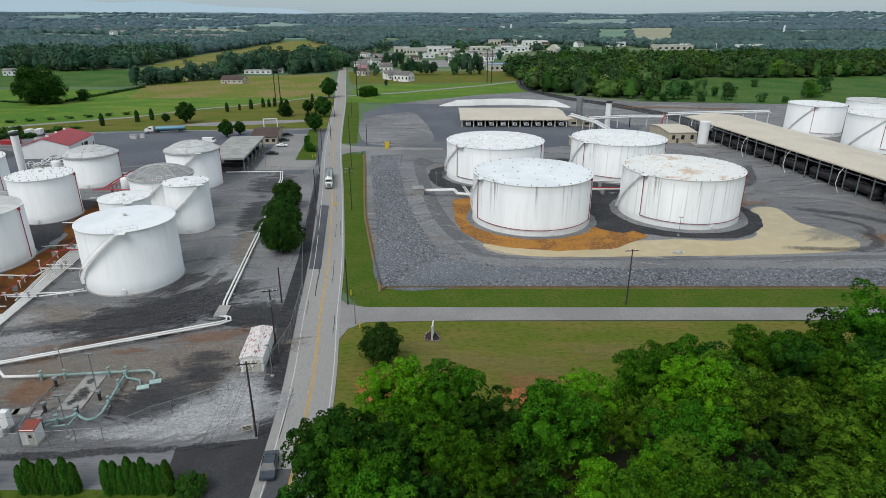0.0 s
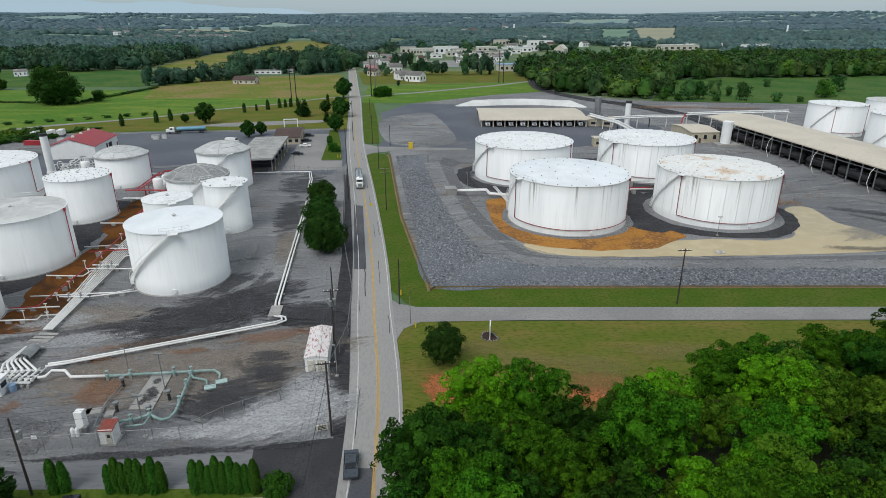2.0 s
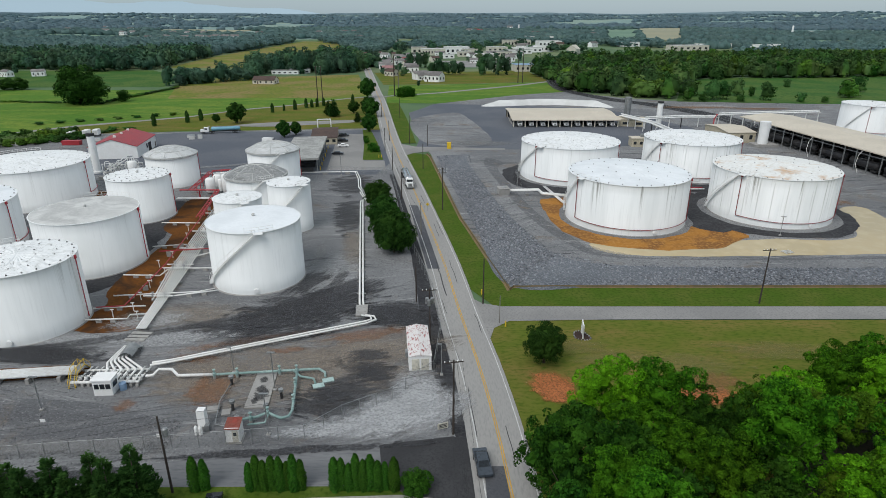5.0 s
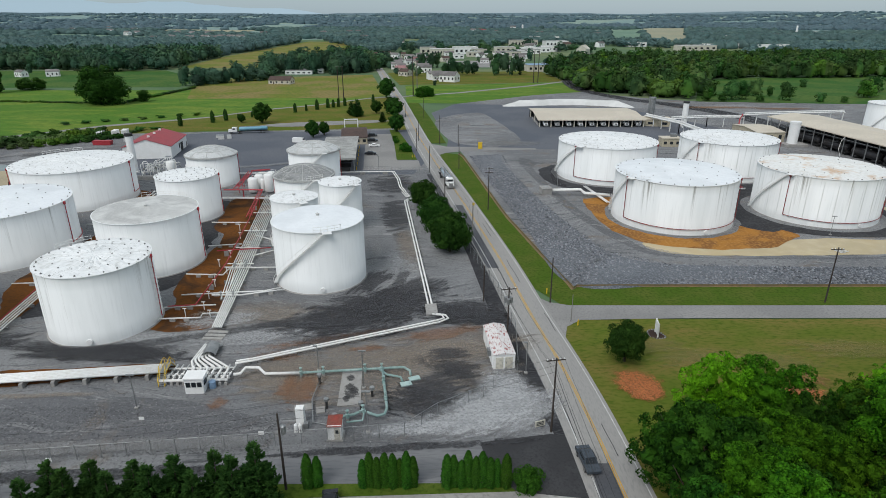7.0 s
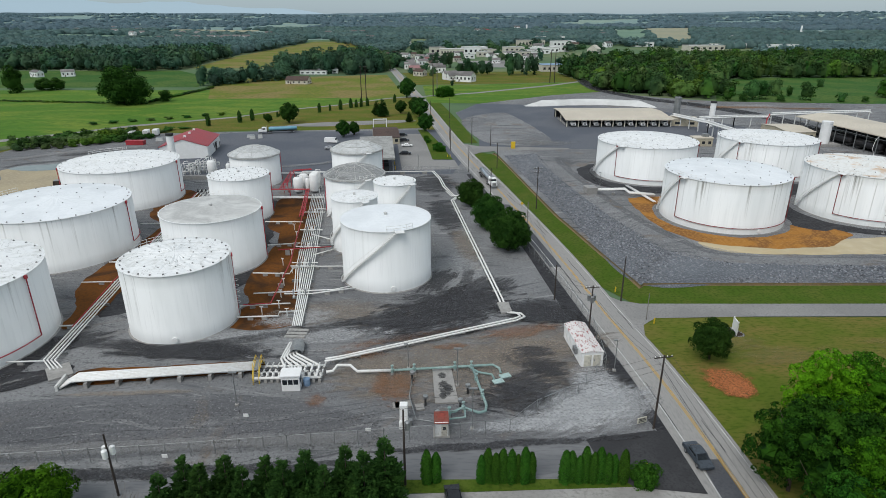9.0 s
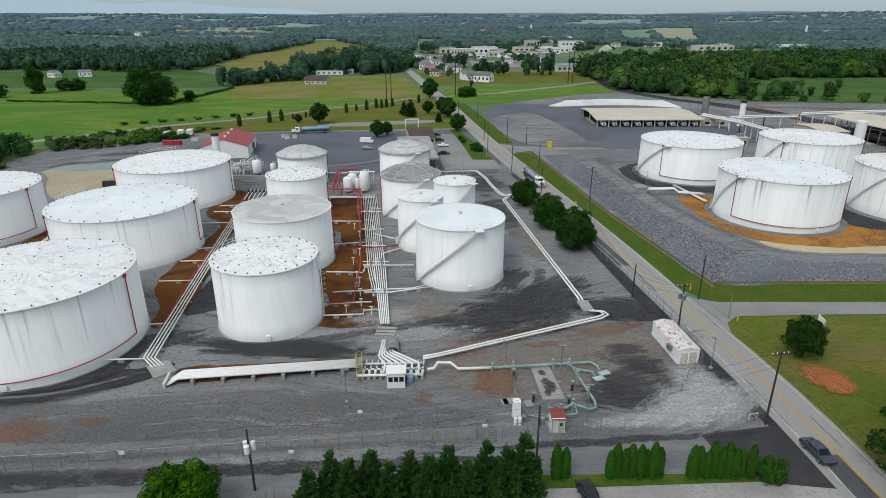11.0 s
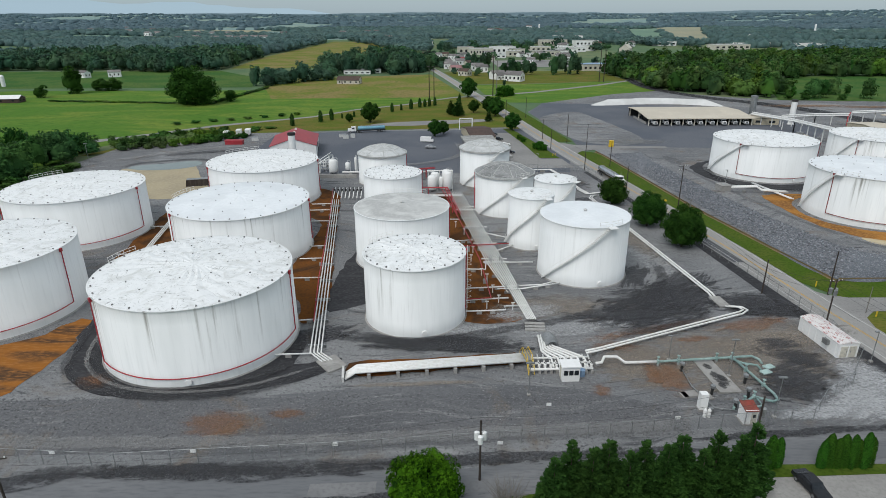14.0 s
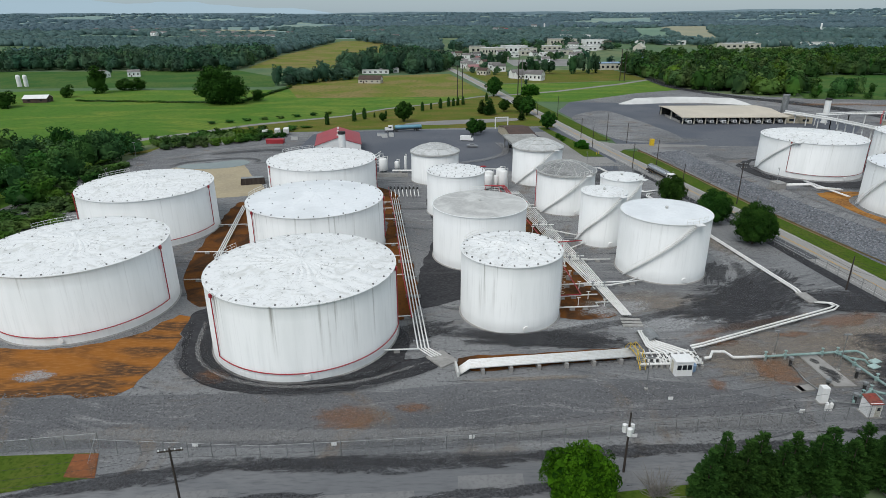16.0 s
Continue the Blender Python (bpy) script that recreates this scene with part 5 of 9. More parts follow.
def tufted(rng, height, radius, branches, tufts, leaves, size, low=0.3, squash=1.0, tuft=0.16, even=False):
    """A crown grown in three steps: boughs round the stem, leafy tufts on each bough, small leaves on each tuft. Closed
    masses inside block light.
    """
    z = rng.uniform(low, 0.86, branches)
    w = np.sqrt(np.maximum(0.06, 1 - ((z - 0.52) / 0.52) ** 2))
    a, q = rng.uniform(0, 2 * np.pi, branches), radius * 0.74 * w * np.sqrt(rng.uniform(0.12, 1, branches))
    bough = np.stack([q * np.cos(a), q * np.sin(a), z * height], 1)
    br = radius * rng.uniform(0.26, 0.44, branches)
    if even:
        up = 1 - 2 * (np.arange(branches) + 0.5) / branches
        turn = np.arange(branches) * 2.39996
        side = np.sqrt(1 - up * up) * radius * 0.66
        bough = np.stack([side * np.cos(turn), side * np.sin(turn), height * ((1 + low) / 2 - 0.06 + up * (1 - low) * 0.33)], 1)
        br = radius * rng.uniform(0.28, 0.36, branches)
    k = rng.choice(branches, tufts, p=br ** 2 / np.sum(br ** 2))
    d = rng.normal(size=(tufts, 3)) + np.array([0, 0, 0.55])
    d /= np.linalg.norm(d, axis=1)[:, None]
    centre = bough[k] + d * br[k][:, None] * rng.uniform(0.85, 1.15, tufts)[:, None] * np.array([1, 1, squash])
    tr = radius * tuft * rng.uniform(0.6, 1.35, tufts)
    j = rng.choice(tufts, leaves, p=tr ** 2 / np.sum(tr ** 2))
    e = rng.normal(size=(leaves, 3)) * np.array([1, 1, 0.8]) + 0.9 * d[j] + np.array([0, 0, 0.35])
    e /= np.linalg.norm(e, axis=1)[:, None]
    p = centre[j] + e * tr[j][:, None] * rng.uniform(0.8, 1.08, leaves)[:, None]
    nrm = e + 0.32 * rng.normal(size=(leaves, 3))
    nrm /= np.linalg.norm(nrm, axis=1)[:, None]
    u = np.cross(nrm, rng.normal(size=(leaves, 3)))
    u /= np.linalg.norm(u, axis=1)[:, None]
    v = np.cross(nrm, u)
    s = size * rng.uniform(0.55, 1.35, leaves)[:, None]
    leaf = np.stack([p + u * s, p - u * s * 0.6 + v * s * 0.62, p - u * s * 0.6 - v * s * 0.62], 1).reshape(-1, 3)
    # Hidden closed lumps added in boughs and middle to block light and darken gaps.
    light_blockers = [ball_arrays(rng, 7) * br[i] * (0.85 if even else 0.5) * np.array([1, 1, squash]) + bough[i] for i in range(branches)]
    middle = ball_arrays(rng, 8) * np.array([radius * 0.3, radius * 0.3, height * (0.84 - low) * 0.3]) + np.array([0, 0, height * (0.84 + low) * 0.46])
    return np.concatenate([leaf, *light_blockers, middle])


def trunk_geo(rng, height, r0, limbs=5, spread=2.0):
    g = Geo()
    g.tube([(0, 0, -0.1), (0.05, 0.03, height * 0.3), (0.12, -0.05, height * 0.62)], r0, 8, r0 * 0.45)
    for i in range(limbs):
        a = 2 * math.pi * i / limbs + rng.uniform(0, 0.8)
        z = height * rng.uniform(0.25, 0.45)
        g.tube([(0.05, 0, z), (spread * 0.5 * math.cos(a), spread * 0.5 * math.sin(a), z + height * 0.15), (spread * math.cos(a), spread * math.sin(a), z + height * 0.32)], r0 * 0.45, 6, r0 * 0.12)
    return g


def broadleaf(label, height, radius, leaves, size, material, seed, category="tree", group="", lumps=14, low=0.3, trunk_r=0.28, squash=1.0, tufts=150, tuft=0.16, even=False):
    rng = np.random.default_rng(seed)
    tree = thing("tree", label, category, group=group)
    part("trunk", trunk_geo(rng, height, trunk_r, 5, radius * 0.55), BARK, tree)
    part("crown", leaf_mesh("crown", tufted(rng, height, radius, lumps, tufts, leaves, size, low, squash, tuft, even), material), None, tree)
    return tree


def tapered_evergreen(label, height, radius, leaves, size, material, seed, column=False, group="", boughs=170):
    rng = np.random.default_rng(seed)
    tree = thing("evergreen", label, "evergreen tree", group=group)
    part("trunk", Geo().tube([(0, 0, -0.1), (0, 0, height * 0.8)], 0.14, 6, 0.04), BARK, tree)
    if column:
        z, a = rng.uniform(0.02, 1, leaves), rng.uniform(0, 2 * np.pi, leaves)
        w = radius * np.minimum(1, np.sqrt(np.maximum(0, 1 - ((z - 0.34) / 0.67) ** 2))) * (1 + 0.13 * np.sin(4 * a + 7 * z) + 0.08 * np.sin(9 * a - 23 * z))
        w *= rng.uniform(0.72, 1.08, leaves)
        p = np.stack([w * np.cos(a), w * np.sin(a), z * height], 1)
        d = np.stack([np.cos(a), np.sin(a), np.full(leaves, 0.5)], 1) + 0.45 * rng.normal(size=(leaves, 3))
    else:
        bz = 1 - np.sqrt(rng.uniform(0.002, 1, boughs)) * 0.97
        ba = rng.uniform(0, 2 * np.pi, boughs)
        reach = (radius * (1 - bz) ** 0.8 * (1 - 0.25 * (bz < 0.12)) + 0.15) * rng.uniform(0.62, 1.15, boughs)
        j = rng.choice(boughs, leaves, p=(reach + 0.2) / np.sum(reach + 0.2))
        t = np.sqrt(rng.uniform(0.08, 1, leaves))
        wide = 0.30 * (1.15 - t) * reach[j] + 0.16
        a = ba[j] + rng.normal(size=leaves) * wide / np.maximum(reach[j] * t, 0.3) * 0.6
        w = reach[j] * t
        rise = -0.10 * w + 0.11 * w * w / np.maximum(reach[j], 0.3) + rng.normal(size=leaves) * 0.13
        p = np.stack([w * np.cos(a), w * np.sin(a), np.maximum(bz[j] * height + rise, 0.1)], 1)
        d = np.stack([np.cos(a), np.sin(a), np.full(leaves, 0.55)], 1) + 0.4 * rng.normal(size=(leaves, 3))
    d /= np.linalg.norm(d, axis=1)[:, None]
    u = np.cross(d, rng.normal(size=(leaves, 3)) * 0.5 + np.array([0, 0, 1]))
    u /= np.linalg.norm(u, axis=1)[:, None]
    s = size * rng.uniform(0.6, 1.3, leaves)[:, None]
    up = np.cross(u, d) if column else d
    tri = np.stack([p + up * s, p - up * s * 0.6 - u * s * 0.55, p - up * s * 0.6 + u * s * 0.55], 1)
    part("crown", leaf_mesh("crown", tri.reshape(-1, 3), material), None, tree)
    return tree


def plant(proto, spots, scale=(0.85, 1.15), seed=0):
    """Sets copies of a tree on the ground; the first spot takes the tree itself."""
    rng = random.Random(seed)
    for i, (x, y, *k) in enumerate(spots):
        s = k[0] if k else rng.uniform(*scale)
        ob = proto if i == 0 else copy_thing(proto, Matrix.Identity(4))
        ob.matrix_world = pose(x, y, 0, 0, 0, rng.uniform(0, 360)) @ Matrix.Diagonal((s, s, s * rng.uniform(0.92, 1.08), 1))


# woodland beside the lawn: two tall green trees by the road, a low gap, then a wood that widens away from the lawn
rng = random.Random(4)
spots = []
for iy in range(7):
    for ix in range(14):
        x, y = -11 + ix * 6.2 + rng.uniform(-1.8, 1.8) + (3.1 if iy % 2 else 0), 41 + iy * 6.2 + rng.uniform(-1.6, 1.6)
        edge = 57 if x < 1 else (50 if x < 12 else (60 if x < 17 else (61 + (x - 17) * 0.85 if x < 34 else min(81, 75 + (x - 34) * 0.22))))
        if y < edge and x < 74 and (x > -9 or y < 58) and rng.random() > 0.1:
            spots.append((x, y, rng.uniform(0.72, 1.02)))
spots += [(-11.8, 55.0, 0.85), (-12.4, 49, 0.9), (-11.5, 43, 0.9), (5.5, 55.5, 0.62), (9.5, 57.5, 0.6), (13.5, 63.5, 0.5), (16.5, 64.5, 0.62), (1, 52, 0.75), (5, 50, 0.7), (-6, 50, 0.85), (4.2, 60.5, 0.72), (7.6, 62, 0.62), (11.2, 62.8, 0.6)]
kinds = [broadleaf("leafy deciduous woodland tree in full summer green", 14.5, 5.6, 14000, 0.19, LEAF, 11, group="woodland trees", lumps=12, tufts=210, tuft=0.135, trunk_r=0.26),
         broadleaf("deep green woodland tree with dense crown, darkened for shaded hollows", 12.5, 5.0, 12000, 0.19, DEEPLEAF, 12, group="woodland trees", lumps=11, tufts=180, tuft=0.14, trunk_r=0.24),
         broadleaf("woodland tree with bright lime-green foliage", 14.5, 5.4, 14000, 0.185, LIMELEAF, 13, group="woodland trees", lumps=12, tufts=240, tuft=0.12, trunk_r=0.26),
         broadleaf("broad woodland tree with olive green foliage", 13, 5.8, 14000, 0.19, OLIVELEAF, 14, group="woodland trees", lumps=16, tufts=260, tuft=0.11, trunk_r=0.26)]
sets = [[(0.8, 61.0, 0.88), (-3.2, 56, 0.8)], [], [(-5.4, 61.2, 0.9), (17.5, 61.5, 0.86), (31.5, 62.0, 0.92), (15.5, 46.0, 0.8), (21.5, 49.5, 0.66)], []]
# Darkened trees fill the near end, where they paint the shaded hollows.
for s in spots:
    u = rng.random()
    sets[(1 if u < 0.88 else 0) if s[0] < 15 else (3 if u < 0.72 else 0 if u < 0.85 else 1) if s[0] > 30 and s[1] < 66 else (0 if u < 0.45 else 3 if u < 0.75 else 1)].append(s)
for k in range(4):
    plant(kinds[k], sets[k], (0.8, 1.05), k)

plant(broadleaf("round dark green tree beside the yard fence", 9.4, 5.0, 16000, 0.22, DARKLEAF, 21, group="fence trees", lumps=34, low=0.12, tufts=230, tuft=0.21, even=True), [(-45.2, 167, 0.8), (-41.3, 146.5, 0.9), (-37.8, 131, 1.0)], seed=5)
plant(broadleaf("small round tree on the lawn", 6.4, 3.2, 12000, 0.15, DARKLEAF, 22, lumps=34, low=0.2, tufts=210, tuft=0.21, even=True), [(-9.9, 82.6, 1.0)], seed=6)
plant(tapered_evergreen("clipped columnar arborvitae in a hedge row", 4.7, 0.6, 3800, 0.13, CEDAR, 31, True, "hedge of arborvitae"),
      [(x, 54.7 + 0.2 * (i % 2), 1.08 - 0.05 * ((i * 7) % 5)) for i, x in enumerate((-55.4, -54.3, -48.9, -48.1, -47.2, -46.3, -45.3, -44.5, -43.7, -42.9, -38.9, -38.1, -37.2, -36.4, -35.5, -34.7, -33.8, -33.0, -31.9))], seed=7)
plant(broadleaf("low clipped bush at the end of the hedge", 3.0, 2.3, 5000, 0.15, CEDAR, 32, "bush", low=-0.35, lumps=20, trunk_r=0.1, tufts=90, tuft=0.26, even=True), [(-29.3, 54.6, 0.78)], seed=8)
plant(tapered_evergreen("dark pointed spruce in a row", 9.2, 2.7, 11000, 0.22, CONIFER, 33, False, "row of spruces"),
      [(-83.6 + 2.15 * k, 48.0 + 0.2 * k + (0.9 if k % 2 else -0.4), 0.92 + 0.05 * ((k * 5) % 4)) for k in range(12)], seed=9)
plant(broadleaf("bright green broadleaf tree by the street", 7.2, 4.4, 13000, 0.17, LEAF, 34, lumps=30, low=0.1, tufts=200, tuft=0.19, even=True), [(-98.0, 47.6, 1.0)], seed=10)

# ---- pipe work of the western farm ----
def line_at(a, b, y, z, off=0.0):
    """A point on the plan line a-b at the given y, set off sideways."""
    t = (y - a[1]) / (b[1] - a[1])
    return (a[0] + (b[0] - a[0]) * t + off, y, z)


def saddle(parent, x, y, w, z, rz=0.0):
    part("pipe_support", Geo().box(x, y, 0, w, 0.35, z, rz), CONCRETE, parent, "concrete pipe support")


def pipe_run(name, label, pts, offs, r, z, supports=(), paint=None, rz=0.0):
    run = thing(name, label, "pipeline")
    for o in offs:
        part("pipe", Geo().tube([(x + o, y, zz if zz is not None else z) for x, y, zz in pts], r, 8), paint or PIPEWHITE, run, smooth=True)
    for x, y in supports:
        saddle(run, x, y, max(offs) - min(offs) + 1.0, z - r, rz)
    return run


RA, RB = (-80.2, 92.5), (-92.0, 176.5)
rack = thing("pipe_rack", "rack of parallel white pipes on low supports", "pipe rack")
for k in range(9):
    off = -2.0 + 0.5 * k
    y0 = 92.6 if k > 2 else (104.0 + 3 * k)
    sh = -0.6 if k > 2 else 0.0
    part("pipe", Geo().tube([line_at(RA, RB, y0, 0.75, off * 0.62 + 0.2 + sh * 0.2), line_at(RA, RB, 118, 0.75, off * 0.95), line_at(RA, RB, 177, 0.75, off)], 0.115, 8), PIPEWHITE, rack, smooth=True)
for y in range(97, 178, 8):
    p = line_at(RA, RB, y, 0)
    part("pipe_support", Geo().box(p[0], p[1], 0, 4.6 if y > 108 else 3.0, 0.3, 0.6), STEEL, rack, "steel cross beam")
for y in (105, 119, 121, 131, 143, 158):
    p = line_at(RA, RB, y, 0)
    g = Geo().tube([(p[0] - 3.0, y, 1.15), (p[0] + 2.8, y, 1.15)], 0.14, 7)
    part("cross_pipe", g, PIPEWHITE, rack)
    for k in range(3):
        part("valve", Geo().lathe([(0.0, 0.9), (0.24, 0.9), (0.24, 1.5), (0.1, 1.55), (0.1, 1.8), (0.32, 1.82), (0.32, 1.9), (0.0, 1.9)], 10, p[0] - 1.2 + 1.2 * k, y + 0.1), PIPEWHITE if k % 2 else STEEL, rack)

LA, LB = (-117.0, 80.5), (-128.6, 170.0)
rack2 = thing("pipe_rack", "narrow rack of four white pipes between tanks", "pipe rack")
for k in range(4):
    off = -0.9 + 0.6 * k
    part("pipe", Geo().tube([(-115.6 + 0.5 * k, 79.0 + 0.2 * k, 0.3), line_at(LA, LB, 81.2, 0.7, off), line_at(LA, LB, 170, 0.7, off)], 0.13, 8), PIPEWHITE, rack2, smooth=True)
for y in range(84, 170, 9):
    p = line_at(LA, LB, y, 0)
    part("pipe_support", Geo().box(p[0], p[1], 0, 3.0, 0.3, 0.55), STEEL, rack2, "steel cross beam")
for y, x in ((81, -126), (93, -122.4), (112, -129), (123, -129), (131, -128.4), (150, -134.6), (160, -134.6), (166, -135)):
    p = line_at(LA, LB, y, 0)
    pipe_run("branch_pipe", "white branch pipe from rack to tank", [(x, y - 0.4, None), (p[0] - 0.8, y, None)], (0,), 0.14, 0.65, [((x + p[0]) / 2, y - 0.2)])
pipe_run("foam_main", "red fire-foam pipe beside the rack", [(-119.6, 92, None), (-122.5, 112, None), (-127, 150, None), (-131.5, 182, None)], (0,), 0.10, 0.8, [(-123.5, 120), (-127, 150)], RED)
p3 = thing("pipe_rack", "pair of white pipes between the large tanks", "pipe rack")
for off in (-0.5, 0.0, 0.5):
    part("pipe", Geo().tube([(-161.5 + off, 106, 0.6), (-166.5 + off, 124, 0.6), (-172.5 + off, 163, 0.6)], 0.15, 8), PIPEWHITE, p3)
for y, x in ((110, -162), (126, -166), (146, -169.5)):
    part("pipe_support", Geo().box(x - 1, y, 0, 2.2, 0.3, 0.45), STEEL, p3, "steel cross beam")
    pipe_run("branch_pipe", "white branch pipe from rack to tank", [(x - 7, y, None), (x + 5, y + 0.3, None)], (0,), 0.13, 0.55, [(x - 4, y), (x + 3, y + 0.3)])

# white covered bundle and the valve manifold
bundle = thing("pipe_bundle", "wide bundle of white pipes on concrete piers", "pipeline")
for k in range(6):
    off = 0.42 * k
    part("pipe", Geo().tube([(-111.2, 74.0 + off * 0.9, 0.25), (-109.6, 74.6 + off, 1.05), (-82.4, 77.9 + off, 1.05)], 0.2, 8), PIPEWHITE, bundle, smooth=True)
for i in range(6):
    t = (i + 0.4) / 6
    part("pier", Geo().box(-109.4 + 27 * t, 75.3 + 3.25 * t, 0, 0.5, 2.6, 0.85, 7), CONCRETE, bundle, "rusty concrete pier")
part("end_wall", Geo().box(-111.6, 75.2, 0, 0.35, 3.4, 0.9, 7), GREYROOF, bundle, "steel end plate")
tagged(part("culvert_slab", Geo().box(-114.0, 78.6, 0, 3.4, 4.2, 0.3, 38), CONCRETE), "pale concrete slab over buried pipes", "slab", kind="structure")
for k in range(3):
    tagged(part("culvert_slab", Geo().box(-79.4 + 0.1 * k, 89.6 + 1.15 * k, 0, 3.6, 0.75, 0.3, -3), CONCRETE), "concrete slab over buried pipes", "slab", kind="structure")

manifold = thing("valve_manifold", "white valve manifold with rows of hand wheels", "pipe manifold")
for k in range(6):
    sx, bx, ex = -79.4 + 0.44 * k, -79.6 + 0.38 * k, -78.4 + 1.08 * k
    part("pipe", Geo().tube([(sx + 0.1, 87.4, 0.2), (sx, 86.4, 0.85), (bx, 81.2 + 0.46 * k, 0.85), (bx + 0.3, 80.6 + 0.44 * k, 0.85), (ex - 0.4, 79.6, 0.85), (ex, 79.2, 0.85), (ex, 76.4, 0.85)], 0.19, 8), PIPEWHITE, manifold, smooth=True)
for y, r in ((75.9, 0.22), (77.6, 0.17), (79.2, 0.17)):
    part("header", Geo().tube([(-82.4, y, 0.7), (-72.2, y + 0.35, 0.7)], r, 8), PIPEWHITE, manifold, smooth=True)
for k in range(11):
    x = -81.6 + 0.92 * k
    part("branch", Geo().tube([(x, 75.9, 0.7), (x + 0.2, 80.2, 0.8)], 0.13, 7), PIPEWHITE, manifold, smooth=True)
    v = part("valve", Geo().lathe([(0.0, 0.55), (0.24, 0.55), (0.24, 1.05), (0.1, 1.1), (0.1, 1.3), (0.0, 1.3)], 10, x + 0.05, 76.9), PIPEWHITE, manifold)
    part("hand_wheel", Geo().lathe([(0.14, 1.28), (0.22, 1.3), (0.22, 1.34), (0.14, 1.36)], 12, x + 0.05, 76.9), DARK, v)
    part("flange", Geo().tube([(x + 0.12, 78.3, 0.78), (x + 0.13, 78.5, 0.78)], 0.24, 10), FITTING, manifold)
    part("pier", Geo().box(x, 75.9, 0, 0.4, 0.4, 0.5), CONCRETE, manifold)
part("shelter_roof", Geo().lathe([(1.25, -1.7), (1.25, 1.7)], 10, 0, 0, 25, 155), STEEL, manifold, "curved grey corrugated cover")
bpy.data.objects["shelter_roof"].matrix_world = pose(-77.7, 84.4, 0.45, 90, 0, 6)
for dx, dy in ((-1.1, -1.5), (1.1, -1.5), (-1.1, 1.5), (1.1, 1.5)):
    part("shelter_post", Geo().box(-77.7 + dx, 84.4 + dy, 0, 0.1, 0.1, 1.0), STEEL, manifold)

steps = thing("crossover_stair", "yellow steel crossover stair with rails", "stair", -82.4, 78.2, 0, 8)
for s in (-0.45, 0.45):
    part("stringer", Geo().tube([(s, -2.9, 0), (s, -1.3, 1.7), (s, 1.3, 1.7), (s, 2.9, 0)], 0.07, 5), YELLOW, steps)
    part("handrail", Geo().tube([(s, -2.9, 1.0), (s, -1.3, 2.7), (s, 1.3, 2.7), (s, 2.9, 1.0)], 0.05, 5), YELLOW, steps)
    for y, z in ((-2.9, 0), (-1.3, 1.7), (0, 1.7), (1.3, 1.7), (2.9, 0)):
        part("post", Geo().tube([(s, y, z), (s, y, z + 1.0)], 0.04, 5), YELLOW, steps)
for k in range(7):
    for sgn in (-1, 1):
        part("tread", Geo().box(0, sgn * (2.8 - 0.23 * k), 0.15 + 0.24 * k, 0.9, 0.22, 0.05), STEEL, steps)
part("landing", Geo().box(0, 0, 1.68, 0.9, 2.6, 0.06), STEEL, steps)

# pipes to the road side and along it
pipe_run("transfer_pipe", "pair of long white pipes on low supports", [(-72.4, 81.0, 1.0), (-70.0, 82.2, None), (-40.4, 95.2, None), (-39.2, 96.0, None), (-39.6, 97.2, None), (-41.4, 98.6, 0.2)], (0,), 0.18, 0.75,
         [(-71 + 3.5 * k, 81.6 + 1.54 * k) for k in range(9)])
pipe_run("transfer_pipe", "pair of long white pipes on low supports", [(-72.4, 80.3, 1.0), (-70.0, 81.5, None), (-40.0, 94.5, None), (-38.4, 95.9, None), (-38.9, 97.2, None), (-40.7, 98.8, 0.2)], (0,), 0.18, 0.75)
tagged(part("culvert_slab", Geo().box(-41.6, 100.6, 0, 2.2, 4.4, 0.34, 5), CONCRETE), "pale concrete slab over buried pipes", "slab", kind="structure")
pipe_run("roadside_pipe", "pair of white pipes running along the yard", [(-41.9, 102.8, 0.2), (-42.1, 104, None), (-50.6, 171.6, None), (-49.4, 174.4, None), (-47.5, 175.6, 0.2)], (-0.35, 0.35), 0.2, 0.5, [(-42.6 - 0.125 * k * 6, 108 + 6 * k) for k in range(11)])
pipe_run("roadside_pipe", "white pipes turning towards the office", [(-51.5, 183, 0.2), (-53.0, 186, None), (-54.4, 196, None), (-57.0, 206.6, None), (-76, 205.6, None)], (-0.4, 0.3), 0.18, 0.9, [(-60, 206.5), (-68, 206.1)])
pipe_run("cross_pipe", "short white pipes at the pipe trench", [(-52.5, 182, None), (-50.8, 176.5, None), (-45.8, 178.6, None)], (0, 0.6, 1.2), 0.16, 0.4)

# branches between rack and tanks
for pts in ([(-91.6, 95.9), (-84.0, 96.4), (-84.2, 97.9), (-79.9, 98.5)], [(-91.4, 106.0), (-81.5, 107.2), (-75.5, 107.8), (-72.6, 109.4)], [(-94.6, 116.3), (-86.6, 115.9), (-86.4, 119.0), (-84.5, 119.5)],
            [(-96.0, 133.2), (-88.4, 134.6)], [(-101.6, 151.0), (-91.3, 150.8)], [(-79.5, 106.0), (-71.5, 108.6)], [(-84.3, 119.9), (-75.6, 120.0)], [(-83.6, 126.8), (-79.0, 130.8)], [(-87, 141), (-79.6, 136)],
            [(-90, 163), (-86.6, 162)], [(-92.4, 100.5), (-85.5, 101.4), (-83, 101.6)]):
    n = len(pts)
    pipe_run("branch_pipe", "white branch pipe from rack to tank", [(x, y, None) for x, y in pts], (0,), 0.15, 0.7, [((pts[0][0] * 2 + pts[1][0]) / 3, (pts[0][1] * 2 + pts[1][1]) / 3), ((pts[0][0] + pts[1][0] * 2) / 3, (pts[0][1] + pts[1][1] * 2) / 3)])
